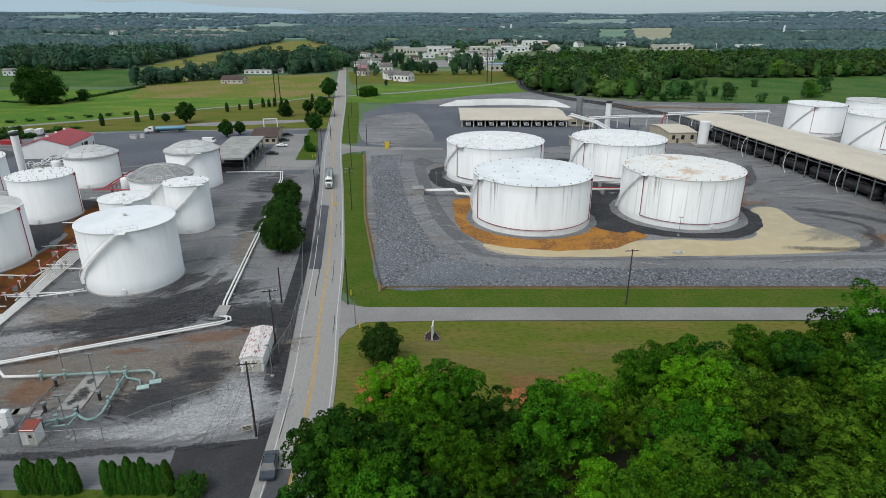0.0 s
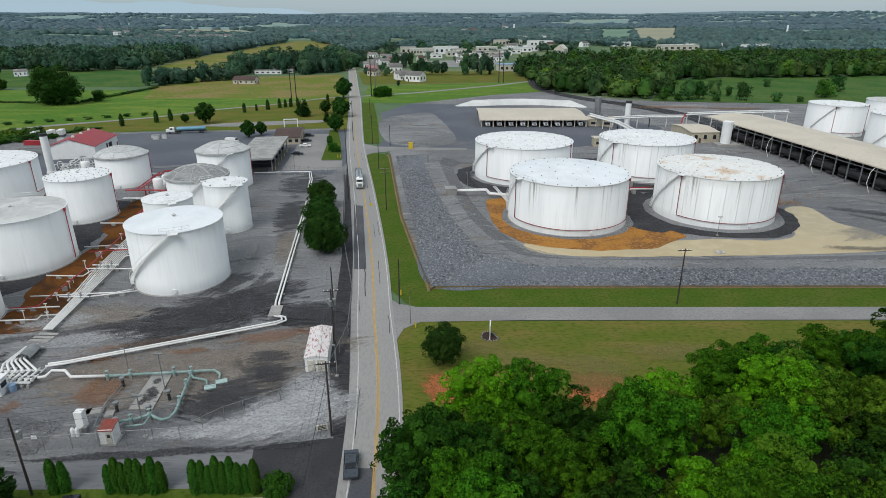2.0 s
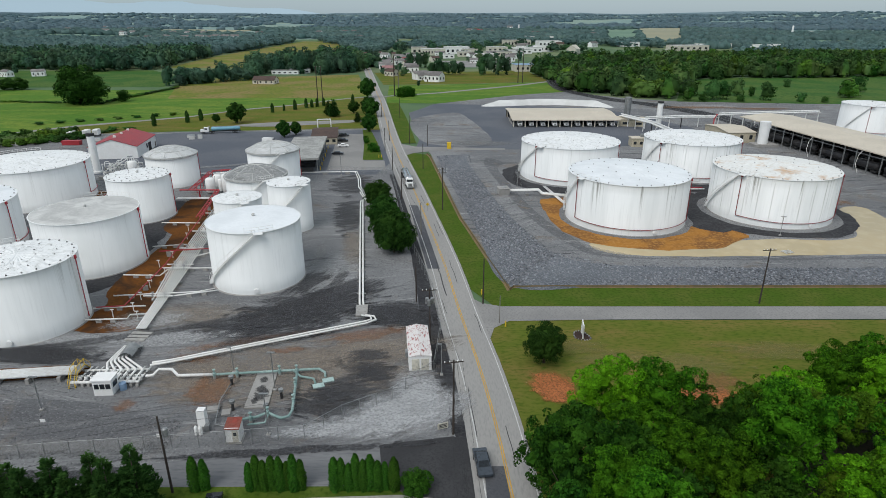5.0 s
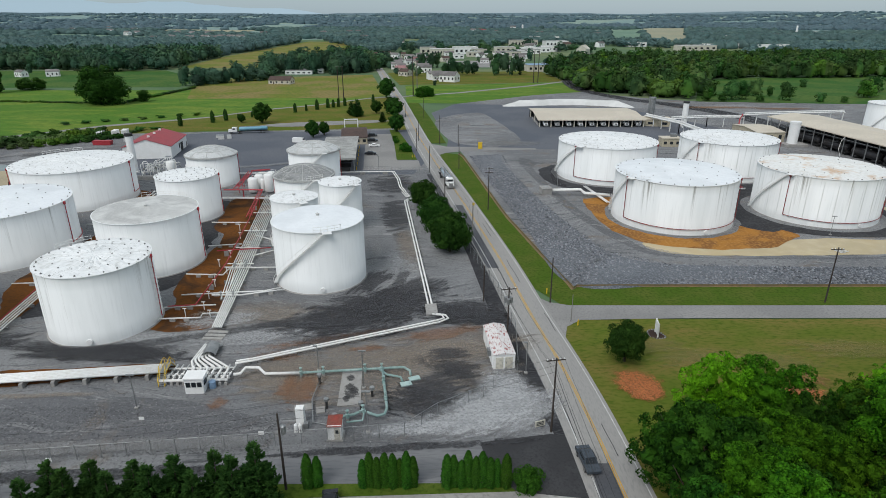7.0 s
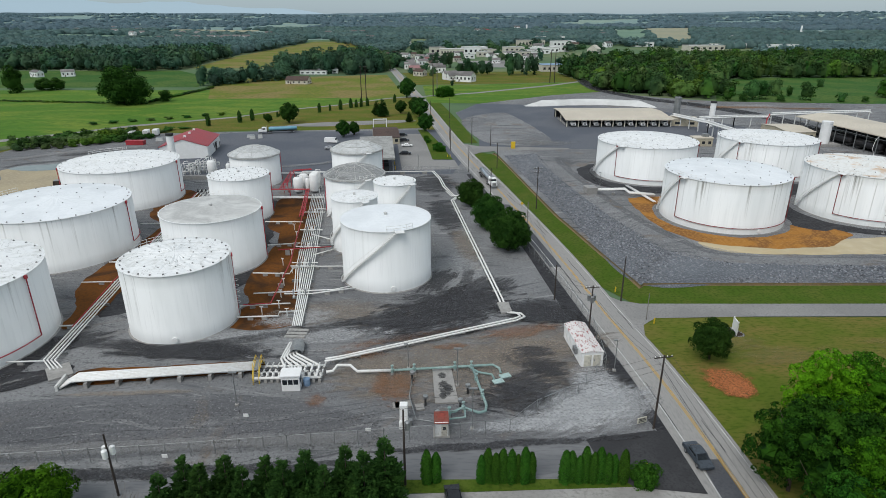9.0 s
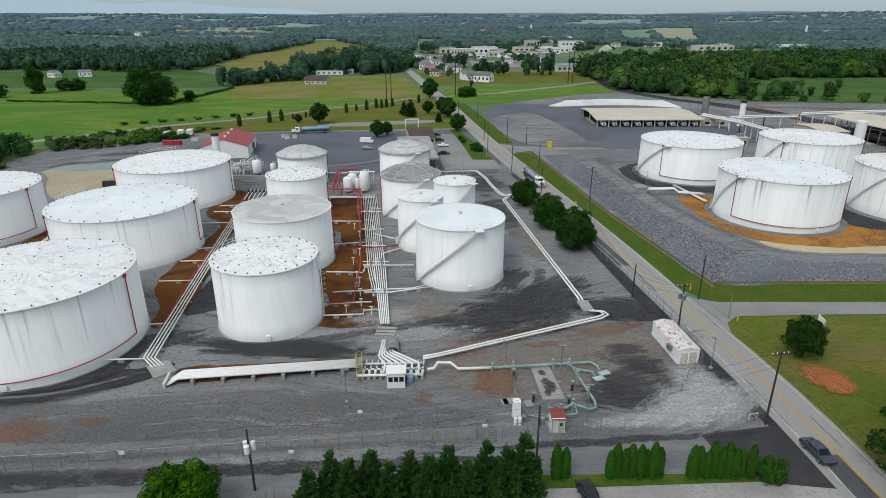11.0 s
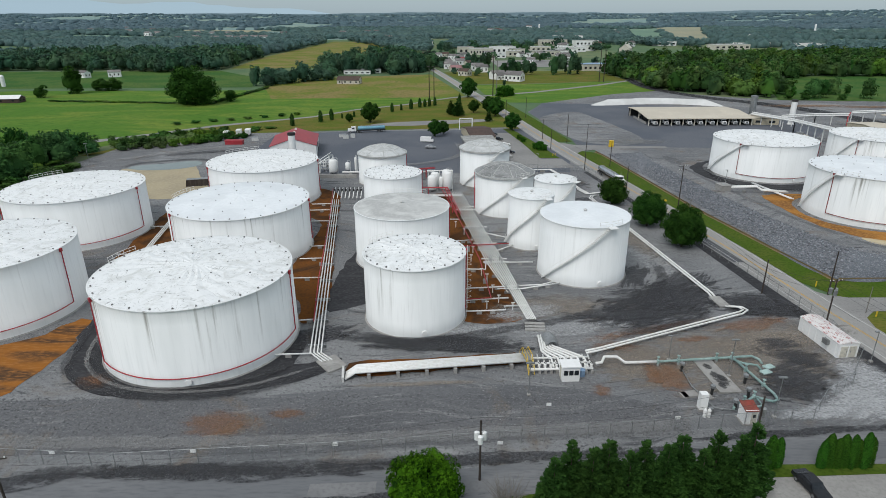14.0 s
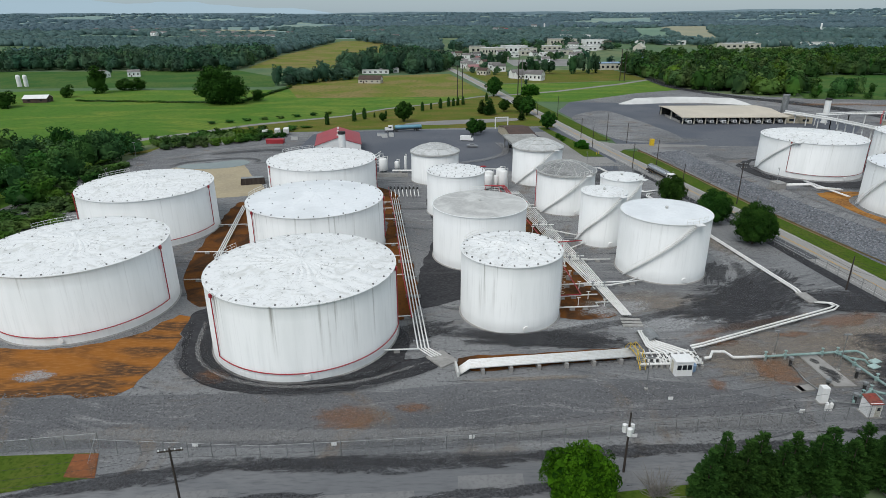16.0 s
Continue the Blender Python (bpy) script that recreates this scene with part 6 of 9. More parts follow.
for x, y in ((-87.5, 98.1), (-85.0, 100.8), (-85.8, 105.5), (-86.6, 111.1), (-86.4, 117.8), (-88.8, 127.5), (-87.6, 114.0), (-82.6, 97.4), (-89.5, 122), (-90.5, 140), (-92.5, 146)):
    post = thing("hydrant_post", "thin white post with a tee top on brown soil", "post", x, y)
    part("stem", Geo().tube([(0, 0, 0), (0, 0, 1.7)], 0.09, 6), PIPEWHITE, post)
    part("tee", Geo().tube([(-0.35, 0, 1.7), (0.35, 0, 1.7)], 0.09, 6), PIPEWHITE, post)
pipe_run("foam_main", "red fire-foam pipe beside the rack", [(-91.5, 100.0, None), (-86.5, 100.6, None), (-87.6, 121, None), (-91.6, 150, None), (-96.5, 181, None), (-106, 182, None)], (0,), 0.12, 1.2, [(-87, 110), (-89.4, 134), (-93.8, 164)], RED)
pipe_run("foam_main", "red fire-foam pipe across the rack", [(-92, 128, None), (-80, 130, None)], (0,), 0.14, 1.5, [(-90, 128.3), (-82, 129.7)], RED)
redbridge = thing("pipe_bridge", "red steel pipe bridge beside small white vessels", "pipe bridge")


def gantry(points, gap, rungs, legs):
    """Two parallel beams with cross bars between them, standing on legs."""
    for (x0, y0, z0), (x1, y1, z1) in zip(points, points[1:]):
        n = math.hypot(x1 - x0, y1 - y0)
        nx, ny = -(y1 - y0) / n * gap / 2, (x1 - x0) / n * gap / 2
        for k in (-1, 1):
            part("beam", Geo().tube([(x0 + nx * k, y0 + ny * k, z0), (x1 + nx * k, y1 + ny * k, z1)], 0.15, 6), RED, redbridge)
        for k in range(1, rungs):
            f = k / rungs
            x, y, z = x0 + (x1 - x0) * f, y0 + (y1 - y0) * f, z0 + (z1 - z0) * f
            part("cross_bar", Geo().tube([(x - nx, y - ny, z), (x + nx, y + ny, z)], 0.09, 5), RED, redbridge)
            if legs and k % legs == 0:
                for m in (-1, 1):
                    part("leg", Geo().tube([(x + nx * m, y + ny * m, 0), (x + nx * m, y + ny * m, z)], 0.11, 6), RED, redbridge)


gantry([(-106.4, 175.2, 3.0), (-94.6, 175.2, 3.0)], 0.5, 10, 5)
gantry([(-103.0, 175.4, 3.1), (-104.7, 197.2, 3.4)], 1.3, 16, 5)
gantry([(-104.7, 197.6, 3.4), (-98.8, 199.6, 3.4)], 1.1, 6, 3)
gantry([(-95.0, 175.6, 3.0), (-91.6, 150.6, 2.4)], 0.9, 18, 6)
for x in (-101, -93):
    part("leg", Geo().tube([(x, 196.2, 0), (x, 196.2, 3.2)], 0.12, 6), PIPEWHITE, redbridge)
part("cross_bar", Geo().tube([(-101.4, 196.2, 3.2), (-92.4, 196.2, 3.2)], 0.2, 6), PIPEWHITE, redbridge, "white steel beam")
for y, x0, x1 in ((173.4, -107, -90), (204.0, -132, -99)):
    pipe_run("header_pipe", "white header pipes across the yard", [(x0, y, None), (x1, y, None)], (0,), 0.2, 0.8, [(x0 + 3, y), (x1 - 3, y)])
    pipe_run("header_pipe", "white header pipes across the yard", [(x0, y + 1.0, None), (x1, y + 1.0, None)], (0,), 0.2, 0.8, [(x0 + 3, y + 1.0), (x1 - 3, y + 1.0)])
for k in range(8):
    pipe_run("header_pipe", "bank of short pipes with valves", [(-129.6 + 1.2 * k, 171.5, None), (-131.0 + 1.25 * k, 183.5, None)], (0,), 0.14, 0.8)
    v = thing("hand_valve", "dark hand valve on a pipe bank", "valve", -130.6 + 1.22 * k, 179.5)
    part("body", Geo().lathe([(0, 0.6), (0.3, 0.6), (0.3, 1.4), (0.1, 1.5), (0.1, 1.8), (0.35, 1.85), (0, 1.9)], 10), DARK, v)
for x, y, r, h in ((-99.4, 181.6, 1.45, 5.2), (-98.6, 186.0, 1.4, 5.2), (-96.6, 182.6, 0.7, 4.6), (-94.4, 182.0, 1.4, 6.4), (-94.8, 187.0, 1.4, 5.8), (-135.4, 205.4, 1.5, 5.2), (-130.6, 208.5, 0.9, 3.4), (-127.4, 207, 0.45, 5.6)):
    v = thing("process_vessel", "small upright white vessel on legs", "vessel", x, y, 0, 0, "small process vessels")
    part("body", Geo().lathe([(0.0, 0.5), (r * 0.8, 0.6), (r, 0.9), (r, h - 0.5), (r * 0.75, h - 0.12), (0.0, h)], 18), WHITE, v, smooth=True)
    for k in range(3):
        a = 2.1 * k
        part("leg", Geo().box(r * 0.7 * math.cos(a), r * 0.7 * math.sin(a), 0, 0.16, 0.16, 0.9), STEEL, v)
    part("nozzle", Geo().tube([(0, 0, h - 0.1), (0, 0, h + 0.5), (r * 1.1, 0, h + 0.5), (r * 1.1, 0, 0)], 0.1, 6), PIPEWHITE, v)
pipework = thing("riser_manifold", "dense white pipework with risers and valves by the shed", "pipe manifold")
mr = random.Random(77)
for k in range(9):
    x, y = -145.0 + 1.15 * k, 205.2 + 0.62 * k
    h = mr.uniform(3.0, 5.2)
    part("riser", Geo().tube([(x, y, 0), (x, y, h - 0.3), (x + 0.2, y + 0.2, h), (x + 0.9, y + 0.9, h), (x + 1.1, y + 1.1, h - 0.3), (x + 1.1, y + 1.1, 0)], 0.14, 7), PIPEWHITE, pipework, smooth=True)
    part("valve", Geo().lathe([(0, h * 0.4), (0.34, h * 0.4), (0.34, h * 0.4 + 0.6), (0, h * 0.4 + 0.7)], 9, x, y), WHITE if k % 3 else FITTING, pipework)
for z, d in ((1.1, 0.0), (2.2, 0.5), (3.1, 0.9)):
    part("header", Geo().tube([(-145.6 + d, 204.9 + d, z), (-135.4 + d, 210.4 + d, z)], 0.19, 7), PIPEWHITE, pipework, smooth=True)
for k in range(5):
    x, y = -145.4 + 2.3 * k, 204.2 + 1.24 * k
    part("post", Geo().box(x, y, 0, 0.16, 0.16, 4.2), WHITE, pipework)
    if k:
        part("brace", Geo().tube([(x - 2.3, y - 1.24, 0.4 if k % 2 else 4.0), (x, y, 4.0 if k % 2 else 0.4)], 0.07, 5), WHITE, pipework)
part("rail", Geo().tube([(-145.4, 204.2, 4.2), (-136.2, 209.2, 4.2)], 0.1, 5), WHITE, pipework)
tagged(part("bund_wall", Geo().box(-135.2, 199.0, 0, 18.0, 0.6, 1.2, 0), CONCRETE), "low pale concrete bund wall", "wall", kind="structure")
tower = thing("access_stair", "white steel stair tower beside the chimney", "stair", -146, 206)
for k in range(2):
    for s in (-0.5, 0.5):
        part("stringer", Geo().tube([(0 + 5 * k, s, 0.1 + 3.2 * k), (5 + 5 * k, s, 3.3 + 3.2 * k)], 0.12, 5), WHITE, tower)
        part("handrail", Geo().tube([(0 + 5 * k, s, 1.1 + 3.2 * k), (5 + 5 * k, s, 4.3 + 3.2 * k)], 0.06, 5), WHITE, tower)
for x, z in ((5, 3.3), (10, 6.5)):
    part("landing", Geo().box(x, 0, z, 1.6, 1.6, 0.12), STEEL, tower)
    for dx in (-0.7, 0.7):
        for dy in (-0.7, 0.7):
            part("leg", Geo().box(x + dx, dy, 0, 0.14, 0.14, z), WHITE, tower)

# teal metering station
station = thing("metering_station", "teal metering pipe work with valves and flanges", "pipe work")
def teal_pipe(pts, r, mat=None):
    return part("pipe", Geo().tube(pts, r, 10), mat or TEAL, station, smooth=True)
teal_pipe([(-71.6, 77.2, 1.0), (-70.6, 77.4, 1.0), (-70.0, 78.3, 1.5), (-68.0, 78.3, 1.5), (-66.8, 77.5, 0.9), (-61.6, 77.9, 0.8)], 0.24, PIPEWHITE)
teal_pipe([(-61.6, 77.9, 0.8), (-47.6, 79.3, 0.8), (-45.6, 79.5, 0.8), (-44.6, 79.0, 0.5), (-44.4, 78.2, 0.1)], 0.2)
teal_pipe([(-49.6, 79.2, 0.8), (-48.0, 77.4, 0.8), (-45.9, 76.9, 0.7), (-45.5, 76.2, 0.2)], 0.17)
teal_pipe([(-48.9, 79.2, 0.8), (-48.0, 73.4, 0.8), (-47.3, 69.0, 0.8), (-47.5, 67.6, 0.8), (-48.4, 67.2, 0.8), (-49.6, 67.8, 0.8), (-50.6, 68.5, 0.8), (-51.8, 67.5, 0.8), (-53.9, 67.0, 0.7), (-54.6, 66.0, 0.3)], 0.2)
teal_pipe([(-50.4, 68.3, 0.8), (-50.4, 66.2, 0.8), (-52.6, 65.8, 0.8)], 0.14)
for x, y, z in ((-61.4, 77.9, 0.8), (-58.0, 78.25, 0.8), (-51.6, 78.9, 0.8), (-49.0, 79.1, 0.8), (-48.4, 75.6, 0.8), (-47.7, 71.4, 0.8), (-50.6, 68.4, 0.8), (-52.6, 67.2, 0.8)):
    v = part("valve", Geo().lathe([(0.0, z - 0.32), (0.27, z - 0.3), (0.27, z + 0.3), (0.12, z + 0.36), (0.1, z + 0.8), (0.26, z + 0.84), (0.26, z + 0.9), (0.0, z + 0.9)], 12, x, y), TEAL, station)
    part("foot", Geo().box(x, y, 0, 0.4, 0.4, z - 0.2), CONCRETE, station)
for x, y in ((-58.2, 76.2), (-49.8, 72.8), (-54.2, 66.4), (-51.0, 69.2), (-56.0, 70.0)):
    v = part("actuator", Geo().box(x, y, 0.0, 0.3, 0.3, 1.3), DARK, station, "dark valve actuator")
    part("head", Geo().lathe([(0.0, 1.25), (0.38, 1.3), (0.38, 1.7), (0.0, 1.8)], 10, x, y), STEEL, v)
teal_pipe([(-58.2, 76.0, 0.5), (-58.4, 71.5, 0.5), (-57.2, 66.2, 0.5), (-54.0, 65.4, 0.5)], 0.09, STEEL)
tagged(part("concrete_pad", Geo().prism([(-55.2, 79.6), (-52.2, 79.8), (-51.2, 70.4), (-54.6, 70.3)], 0, 0.24), CONCRETE), "long stained concrete pad", "slab", kind="structure")
for i, (x, y, rx) in enumerate(((-53.6, 77.4, 0.8), (-53.0, 73.2, 1.3), (-53.4, 75.0, 0.9), (-52.6, 74.2, 0.8), (-53.5, 72.0, 0.7))):
    blot("ground_stain", x, y, rx, rx * 1.25, 0, 0.255 + 0.004 * i, PADSTAIN, "black stain on the concrete pad")
for x, y in ((-45.0, 75.8), (-43.8, 77.3)):
    tagged(part("hatch_plate", Geo().box(x, y, 0, 1.7, 1.1, 0.28, 20), surface("pale_green_plate", (0.42, 0.55, 0.52), (0.36, 0.48, 0.46), None, 0.5, 3, bump=0)), "pale green hatch plate on gravel", "hatch")
for x, y, w in ((-59.2, 70, 2.4), (-56.8, 69.4, 1.2), (-60.2, 69.8, 1.0)):
    tagged(part("concrete_pad", Geo().box(x, y, 0, w, 1.4, 0.24, 12), CONCRETE), "small concrete pad", "slab", kind="structure")
white = thing("gas_cabinet", "white upright cabinet with two small cylinders", "cabinet", -58.9, 66.5)
part("cabinet", Geo().box(0, 0, 0.3, 1.1, 1.0, 2.5, 0, taper=0.97), WHITE, white)
part("base", Geo().box(0, 0, 0, 1.3, 1.2, 0.3), CONCRETE, white)
for k in (0, 1):
    part("cylinder", Geo().lathe([(0, 0), (0.24, 0), (0.26, 1.1), (0.1, 1.35), (0, 1.4)], 10, -0.3 + 0.6 * k, -1.7), WHITE, white)
part("regulator", Geo().box(0.9, -0.9, 0, 0.6, 0.6, 0.9), STEEL, white)

# ---- buildings ----
def gable(geo, w, d, z0, rise, over=0.3, thick=0.15):
    """A pitched roof slab over a plan w x d, its ridge along x."""
    a, b = w / 2 + over, d / 2 + over
    top = [(-a, -b, z0), (a, -b, z0), (a, 0, z0 + rise), (-a, 0, z0 + rise), (a, b, z0), (-a, b, z0)]
    low = [(x, y, z - thick) for x, y, z in top]
    return geo.add(top + low, [(0, 1, 2, 3), (3, 2, 4, 5), (7, 6, 9, 8), (8, 9, 11, 10), (0, 6, 7, 1), (5, 4, 10, 11), (1, 7, 8, 2), (2, 8, 10, 4), (0, 3, 9, 6), (3, 5, 11, 9)])


def gable_walls(geo, w, d, h, rise):
    a, b = w / 2, d / 2
    v = [(-a, -b, 0), (a, -b, 0), (a, b, 0), (-a, b, 0), (-a, -b, h), (a, -b, h), (a, b, h), (-a, b, h), (-a, 0, h + rise), (a, 0, h + rise)]
    return geo.add(v, [(0, 1, 5, 4), (2, 3, 7, 6), (1, 2, 6, 9, 5), (3, 0, 4, 8, 7)])


def house(label, x, y, w, d, h, rise, rz, wall, roof, windows=3, name="house", category="house", group=""):
    ob = thing(name, label, category, x, y, 0, rz, group)
    part("wall", gable_walls(Geo(), w, d, h, rise), wall, ob)
    part("roof", gable(Geo(), w, d, h + 0.1, rise), roof, ob)
    for k in range(windows):
        px = -w / 2 + w * (k + 0.5) / windows
        part("window", Geo().box(px, -d / 2 - 0.03, h * 0.35, min(1.4, w / windows * 0.5), 0.1, h * 0.4), GLASS, ob)
    for k in range(2):
        part("window", Geo().box(w / 2 + 0.03, -d / 4 + d / 2 * k, h * 0.35, 0.1, min(1.2, d * 0.15), h * 0.4), GLASS, ob)
    part("door", Geo().box(-w / 2 + w * 0.5 / windows + w / windows * 0.45, -d / 2 - 0.03, 0, 1.0, 0.1, 2.1), BROWNROOF, ob)
    return ob


def flat_building(label, x, y, w, d, h, rz, wall, roof, windows=6, name="warehouse", category="building"):
    ob = thing(name, label, category, x, y, 0, rz)
    part("wall", Geo().box(0, 0, 0, w, d, h), wall, ob)
    part("roof", Geo().box(0, 0, h, w + 0.5, d + 0.5, 0.35), roof, ob)
    for k in range(windows):
        part("window", Geo().box(-w / 2 + w * (k + 0.5) / windows, -d / 2 - 0.03, h * 0.3, w / windows * 0.45, 0.12, h * 0.35), GLASS, ob)
    part("roof_unit", Geo().box(w * 0.2, d * 0.1, h + 0.35, 2.5, 2, 1.2), STEEL, ob)
    return ob


# truck loading rack and its lorries
def lorry(label, x, y, rz, tank_paint, cab_paint, group="", long=True):
    ob = thing("tanker_truck", label, "tanker truck", x, y, 0.08, rz, group)
    cab = part("cab", Geo().box(0, -7.0, 1.0, 2.4, 2.3, 1.9, 0, taper=0.92), cab_paint, ob)
    part("bonnet", Geo().box(0, -8.9, 0.9, 2.1, 1.7, 1.15, 0, taper=0.9), cab_paint, cab)
    part("windscreen", Geo().box(0, -8.13, 1.95, 1.95, 0.12, 0.75, 0, taper=0.95), GLASS, cab)
    part("grille", Geo().box(0, -9.78, 0.95, 1.2, 0.1, 0.9), STEEL, cab)
    for s in (-1, 1):
        part("side_window", Geo().box(s * 1.16, -7.2, 1.95, 0.1, 1.1, 0.65), GLASS, cab)
        part("headlight", Geo().box(s * 0.85, -9.74, 1.1, 0.3, 0.12, 0.3), WHITE, cab)
        part("exhaust", Geo().tube([(s * 1.15, -5.7, 1.0), (s * 1.15, -5.7, 3.5)], 0.09, 6), STEEL, cab)
    part("bumper", Geo().box(0, -9.9, 0.45, 2.4, 0.25, 0.45), STEEL, ob)
    part("chassis", Geo().box(0, -0.2, 0.8, 1.0, 17.5, 0.3), DARK, ob)
    g = Geo()
    n, m = 16, 8
    ys = [-5.0, -4.9, -4.5, 0, 4.5, 7.9, 8.3, 8.4]
    rs = [0.05, 0.75, 1.0, 1.02, 1.02, 1.0, 0.75, 0.05]
    g.add([(1.2 * r * math.cos(2 * math.pi * j / n), yy, 2.15 + 0.92 * r * math.sin(2 * math.pi * j / n)) for yy, r in zip(ys, rs) for j in range(n)],
          [(i * n + j, i * n + (j + 1) % n, (i + 1) * n + (j + 1) % n, (i + 1) * n + j) for i in range(m - 1) for j in range(n)])
    part("tank", g, tank_paint, ob, smooth=True)
    part("catwalk", Geo().box(0, 1.7, 3.05, 0.7, 11.5, 0.1), STEEL, ob)
    for k in range(4):
        part("hatch", Geo().lathe([(0.32, 3.0), (0.32, 3.28), (0, 3.32)], 10, 0, -3 + 3 * k), STEEL, ob)
    for yy in (-8.6, -5.2, -4.0, 5.2, 6.5):
        for s in (-1, 1):
            wheel = Geo()
            wheel.tube([(s * 0.75, yy, 0.5), (s * 1.22, yy, 0.5)], 0.5, 14)
            wh = part("wheel", wheel, DARK, ob)
            part("rim", Geo().tube([(s * 1.2, yy, 0.5), (s * 1.25, yy, 0.5)], 0.27, 10), STEEL, wh)
    part("mudguard", Geo().box(0, 8.3, 0.6, 2.3, 0.1, 0.6), DARK, ob)
    return ob


canopy = thing("loading_rack", "beige-roofed truck loading rack with open bays", "loading rack", 36.0, 303.5)
part("roof", Geo().add([(-27.4, -1.0, 3.75), (27.4, -1.0, 3.75), (27.4, 18, 5.3), (-27.4, 18, 5.3), (27.4, 35, 4.6), (-27.4, 35, 4.6), (-27.4, -1.0, 3.35), (27.4, -1.0, 3.35), (27.4, 18, 5.0), (-27.4, 18, 5.0), (27.4, 35, 4.3), (-27.4, 35, 4.3)],
                       [(0, 1, 2, 3), (3, 2, 4, 5), (7, 6, 9, 8), (8, 9, 11, 10), (0, 6, 7, 1), (5, 4, 10, 11), (1, 7, 8, 2), (2, 8, 10, 4), (0, 3, 9, 6), (3, 5, 11, 9)]), BEIGE, canopy, "beige sheet-metal roof")
for k in range(10):
    x = -26.4 + 5.87 * k
    for y in (0.3, 17, 33):
        part("column", Geo().box(x, y, 0, 0.5, 0.5, 3.5 if y < 1 else 4.6), CREAM, canopy)
    part("bay_wall", Geo().box(x, 15, 0, 0.25, 22, 1.2), CONCRETE, canopy)
# Black wall gives the shaded depth of the open bays.
part("back_wall", Geo().box(0, 33.5, 0, 54.0, 0.3, 4.2), DARK, canopy, "black back wall standing for shade in the bays")
proto = lorry("white-cabbed tanker truck parked in a loading bay", 0, 0, 0, STAINLESS, WHITE, "trucks in the loading rack")
for k in range(9):
    m = pose(12.8 + 5.87 * k, 312.2 + (0.8 if k % 3 else 0), 0.08)
    if k == 0:
        proto.matrix_world = m
    else:
        copy_thing(proto, m)
flat_building("beige block-walled service building", 70.6, 309, 13, 9, 3.4, -10, BEIGEWALL, BEIGE, 2)
flat_building("low beige office with small windows", 58.8, 256.5, 8, 5, 3.4, 0, BEIGEWALL, BEIGE, 3, "site_office")
house("beige control building with low metal roof", 104.8, 273, 12.5, 22, 4.6, 0.9, 3, BEIGEWALL, BEIGE, 3, "control_building", "building")
for x, y, r, h, m, label in ((111.6, 256.0, 2.1, 9.5, WHITE, "tall white upright vessel on a concrete pad"), (73.5, 327, 1.7, 11.0, STEEL, "grey steel silo near the track"), (83.4, 305.4, 1.4, 11.6, WHITE, "slim white stack with dark cap"),
                             (-150.2, 209, 1.25, 13.2, WHITE, "slim white stack with dark cap")):
    v = thing("vent_stack", label, "stack", x, y)
    part("body", Geo().lathe([(r + 0.3, 0), (r + 0.3, 0.6), (r, 0.7), (r, h), (0, h + 0.2)], 20), m, v, smooth=False)
    part("cap", Geo().lathe([(r + 0.12, h), (r + 0.12, h + 0.9), (0, h + 1.0)], 20), DARK if m is WHITE and h > 11 else m, v, "dark cap")
tagged(part("vessel_pad", Geo().box(112, 255.5, 0, 10, 6, 1.1), CONCRETE), "raised concrete pad of a vessel", "slab", kind="structure")

# elevated pipe bridge between rack, control building and rail canopy
bridge = thing("pipe_bridge", "white steel pipe bridge on tall legs", "pipe bridge")
def bridge_run(route):
    for dx, dz in ((-0.9, 0), (-0.3, 0), (0.3, 0), (0.9, 0), (0, 0.8)):
        part("pipe", Geo().tube([(x + dx, y + dx * 0.8, z + dz) for x, y, z in route], 0.3, 6), PIPEWHITE, bridge)
    for (x0, y0, z0), (x1, y1, z1) in zip(route[:-1], route[1:]):
        n = max(1, int(math.hypot(x1 - x0, y1 - y0) / 6))
        for k in range(n + 1):
            x, y, z = x0 + (x1 - x0) * k / n, y0 + (y1 - y0) * k / n, z0 + (z1 - z0) * k / n
            part("leg", Geo().box(x, y, 0, 0.35, 0.35, z - 0.2), PIPEWHITE, bridge)
            part("cross_beam", Geo().box(x, y, z - 0.5, 2.4, 0.3, 0.25), PIPEWHITE, bridge)


bridge_run([(66, 312, 4.6), (72.5, 283, 5.4), (71, 246, 7.0)])
bridge_run([(74, 298, 5.0), (94, 303, 5.0), (111, 303, 5.0)])
bridge_run([(113, 304, 6.0), (140, 308, 6.2), (168, 312, 6.2)])
part("red_riser", Geo().tube([(112, 304, 6.2), (110, 302, 4.2), (109, 300, 0.3)], 0.35, 6), RED, bridge, "red fire line")

# rail canopy with tank cars
D, Nn = Vector((0.1086, -0.994, 0)), Vector((0.994, 0.1086, 0))
O = Vector((115.4, 283.5, 0))
rail_roof = thing("rail_canopy", "long beige canopy over a rail siding", "canopy")
L1 = 175.0
def rp(along, across, z):
    return tuple(O + D * along + Nn * across + Vector((0, 0, z)))
g = Geo().add([rp(-3, 0, 8.0), rp(L1, 0, 8.0), rp(L1, 13, 9.3), rp(-3, 13, 9.3), rp(L1, 26, 8.0), rp(-3, 26, 8.0), rp(-3, 0, 7.6), rp(L1, 0, 7.6), rp(L1, 13, 8.9), rp(-3, 13, 8.9), rp(L1, 26, 7.6), rp(-3, 26, 7.6)],
              [(0, 1, 2, 3), (3, 2, 4, 5), (7, 6, 9, 8), (8, 9, 11, 10), (0, 6, 7, 1), (5, 4, 10, 11), (1, 7, 8, 2), (2, 8, 10, 4), (0, 3, 9, 6), (3, 5, 11, 9)])
part("roof", g, BEIGE, rail_roof, "beige sheet-metal roof")
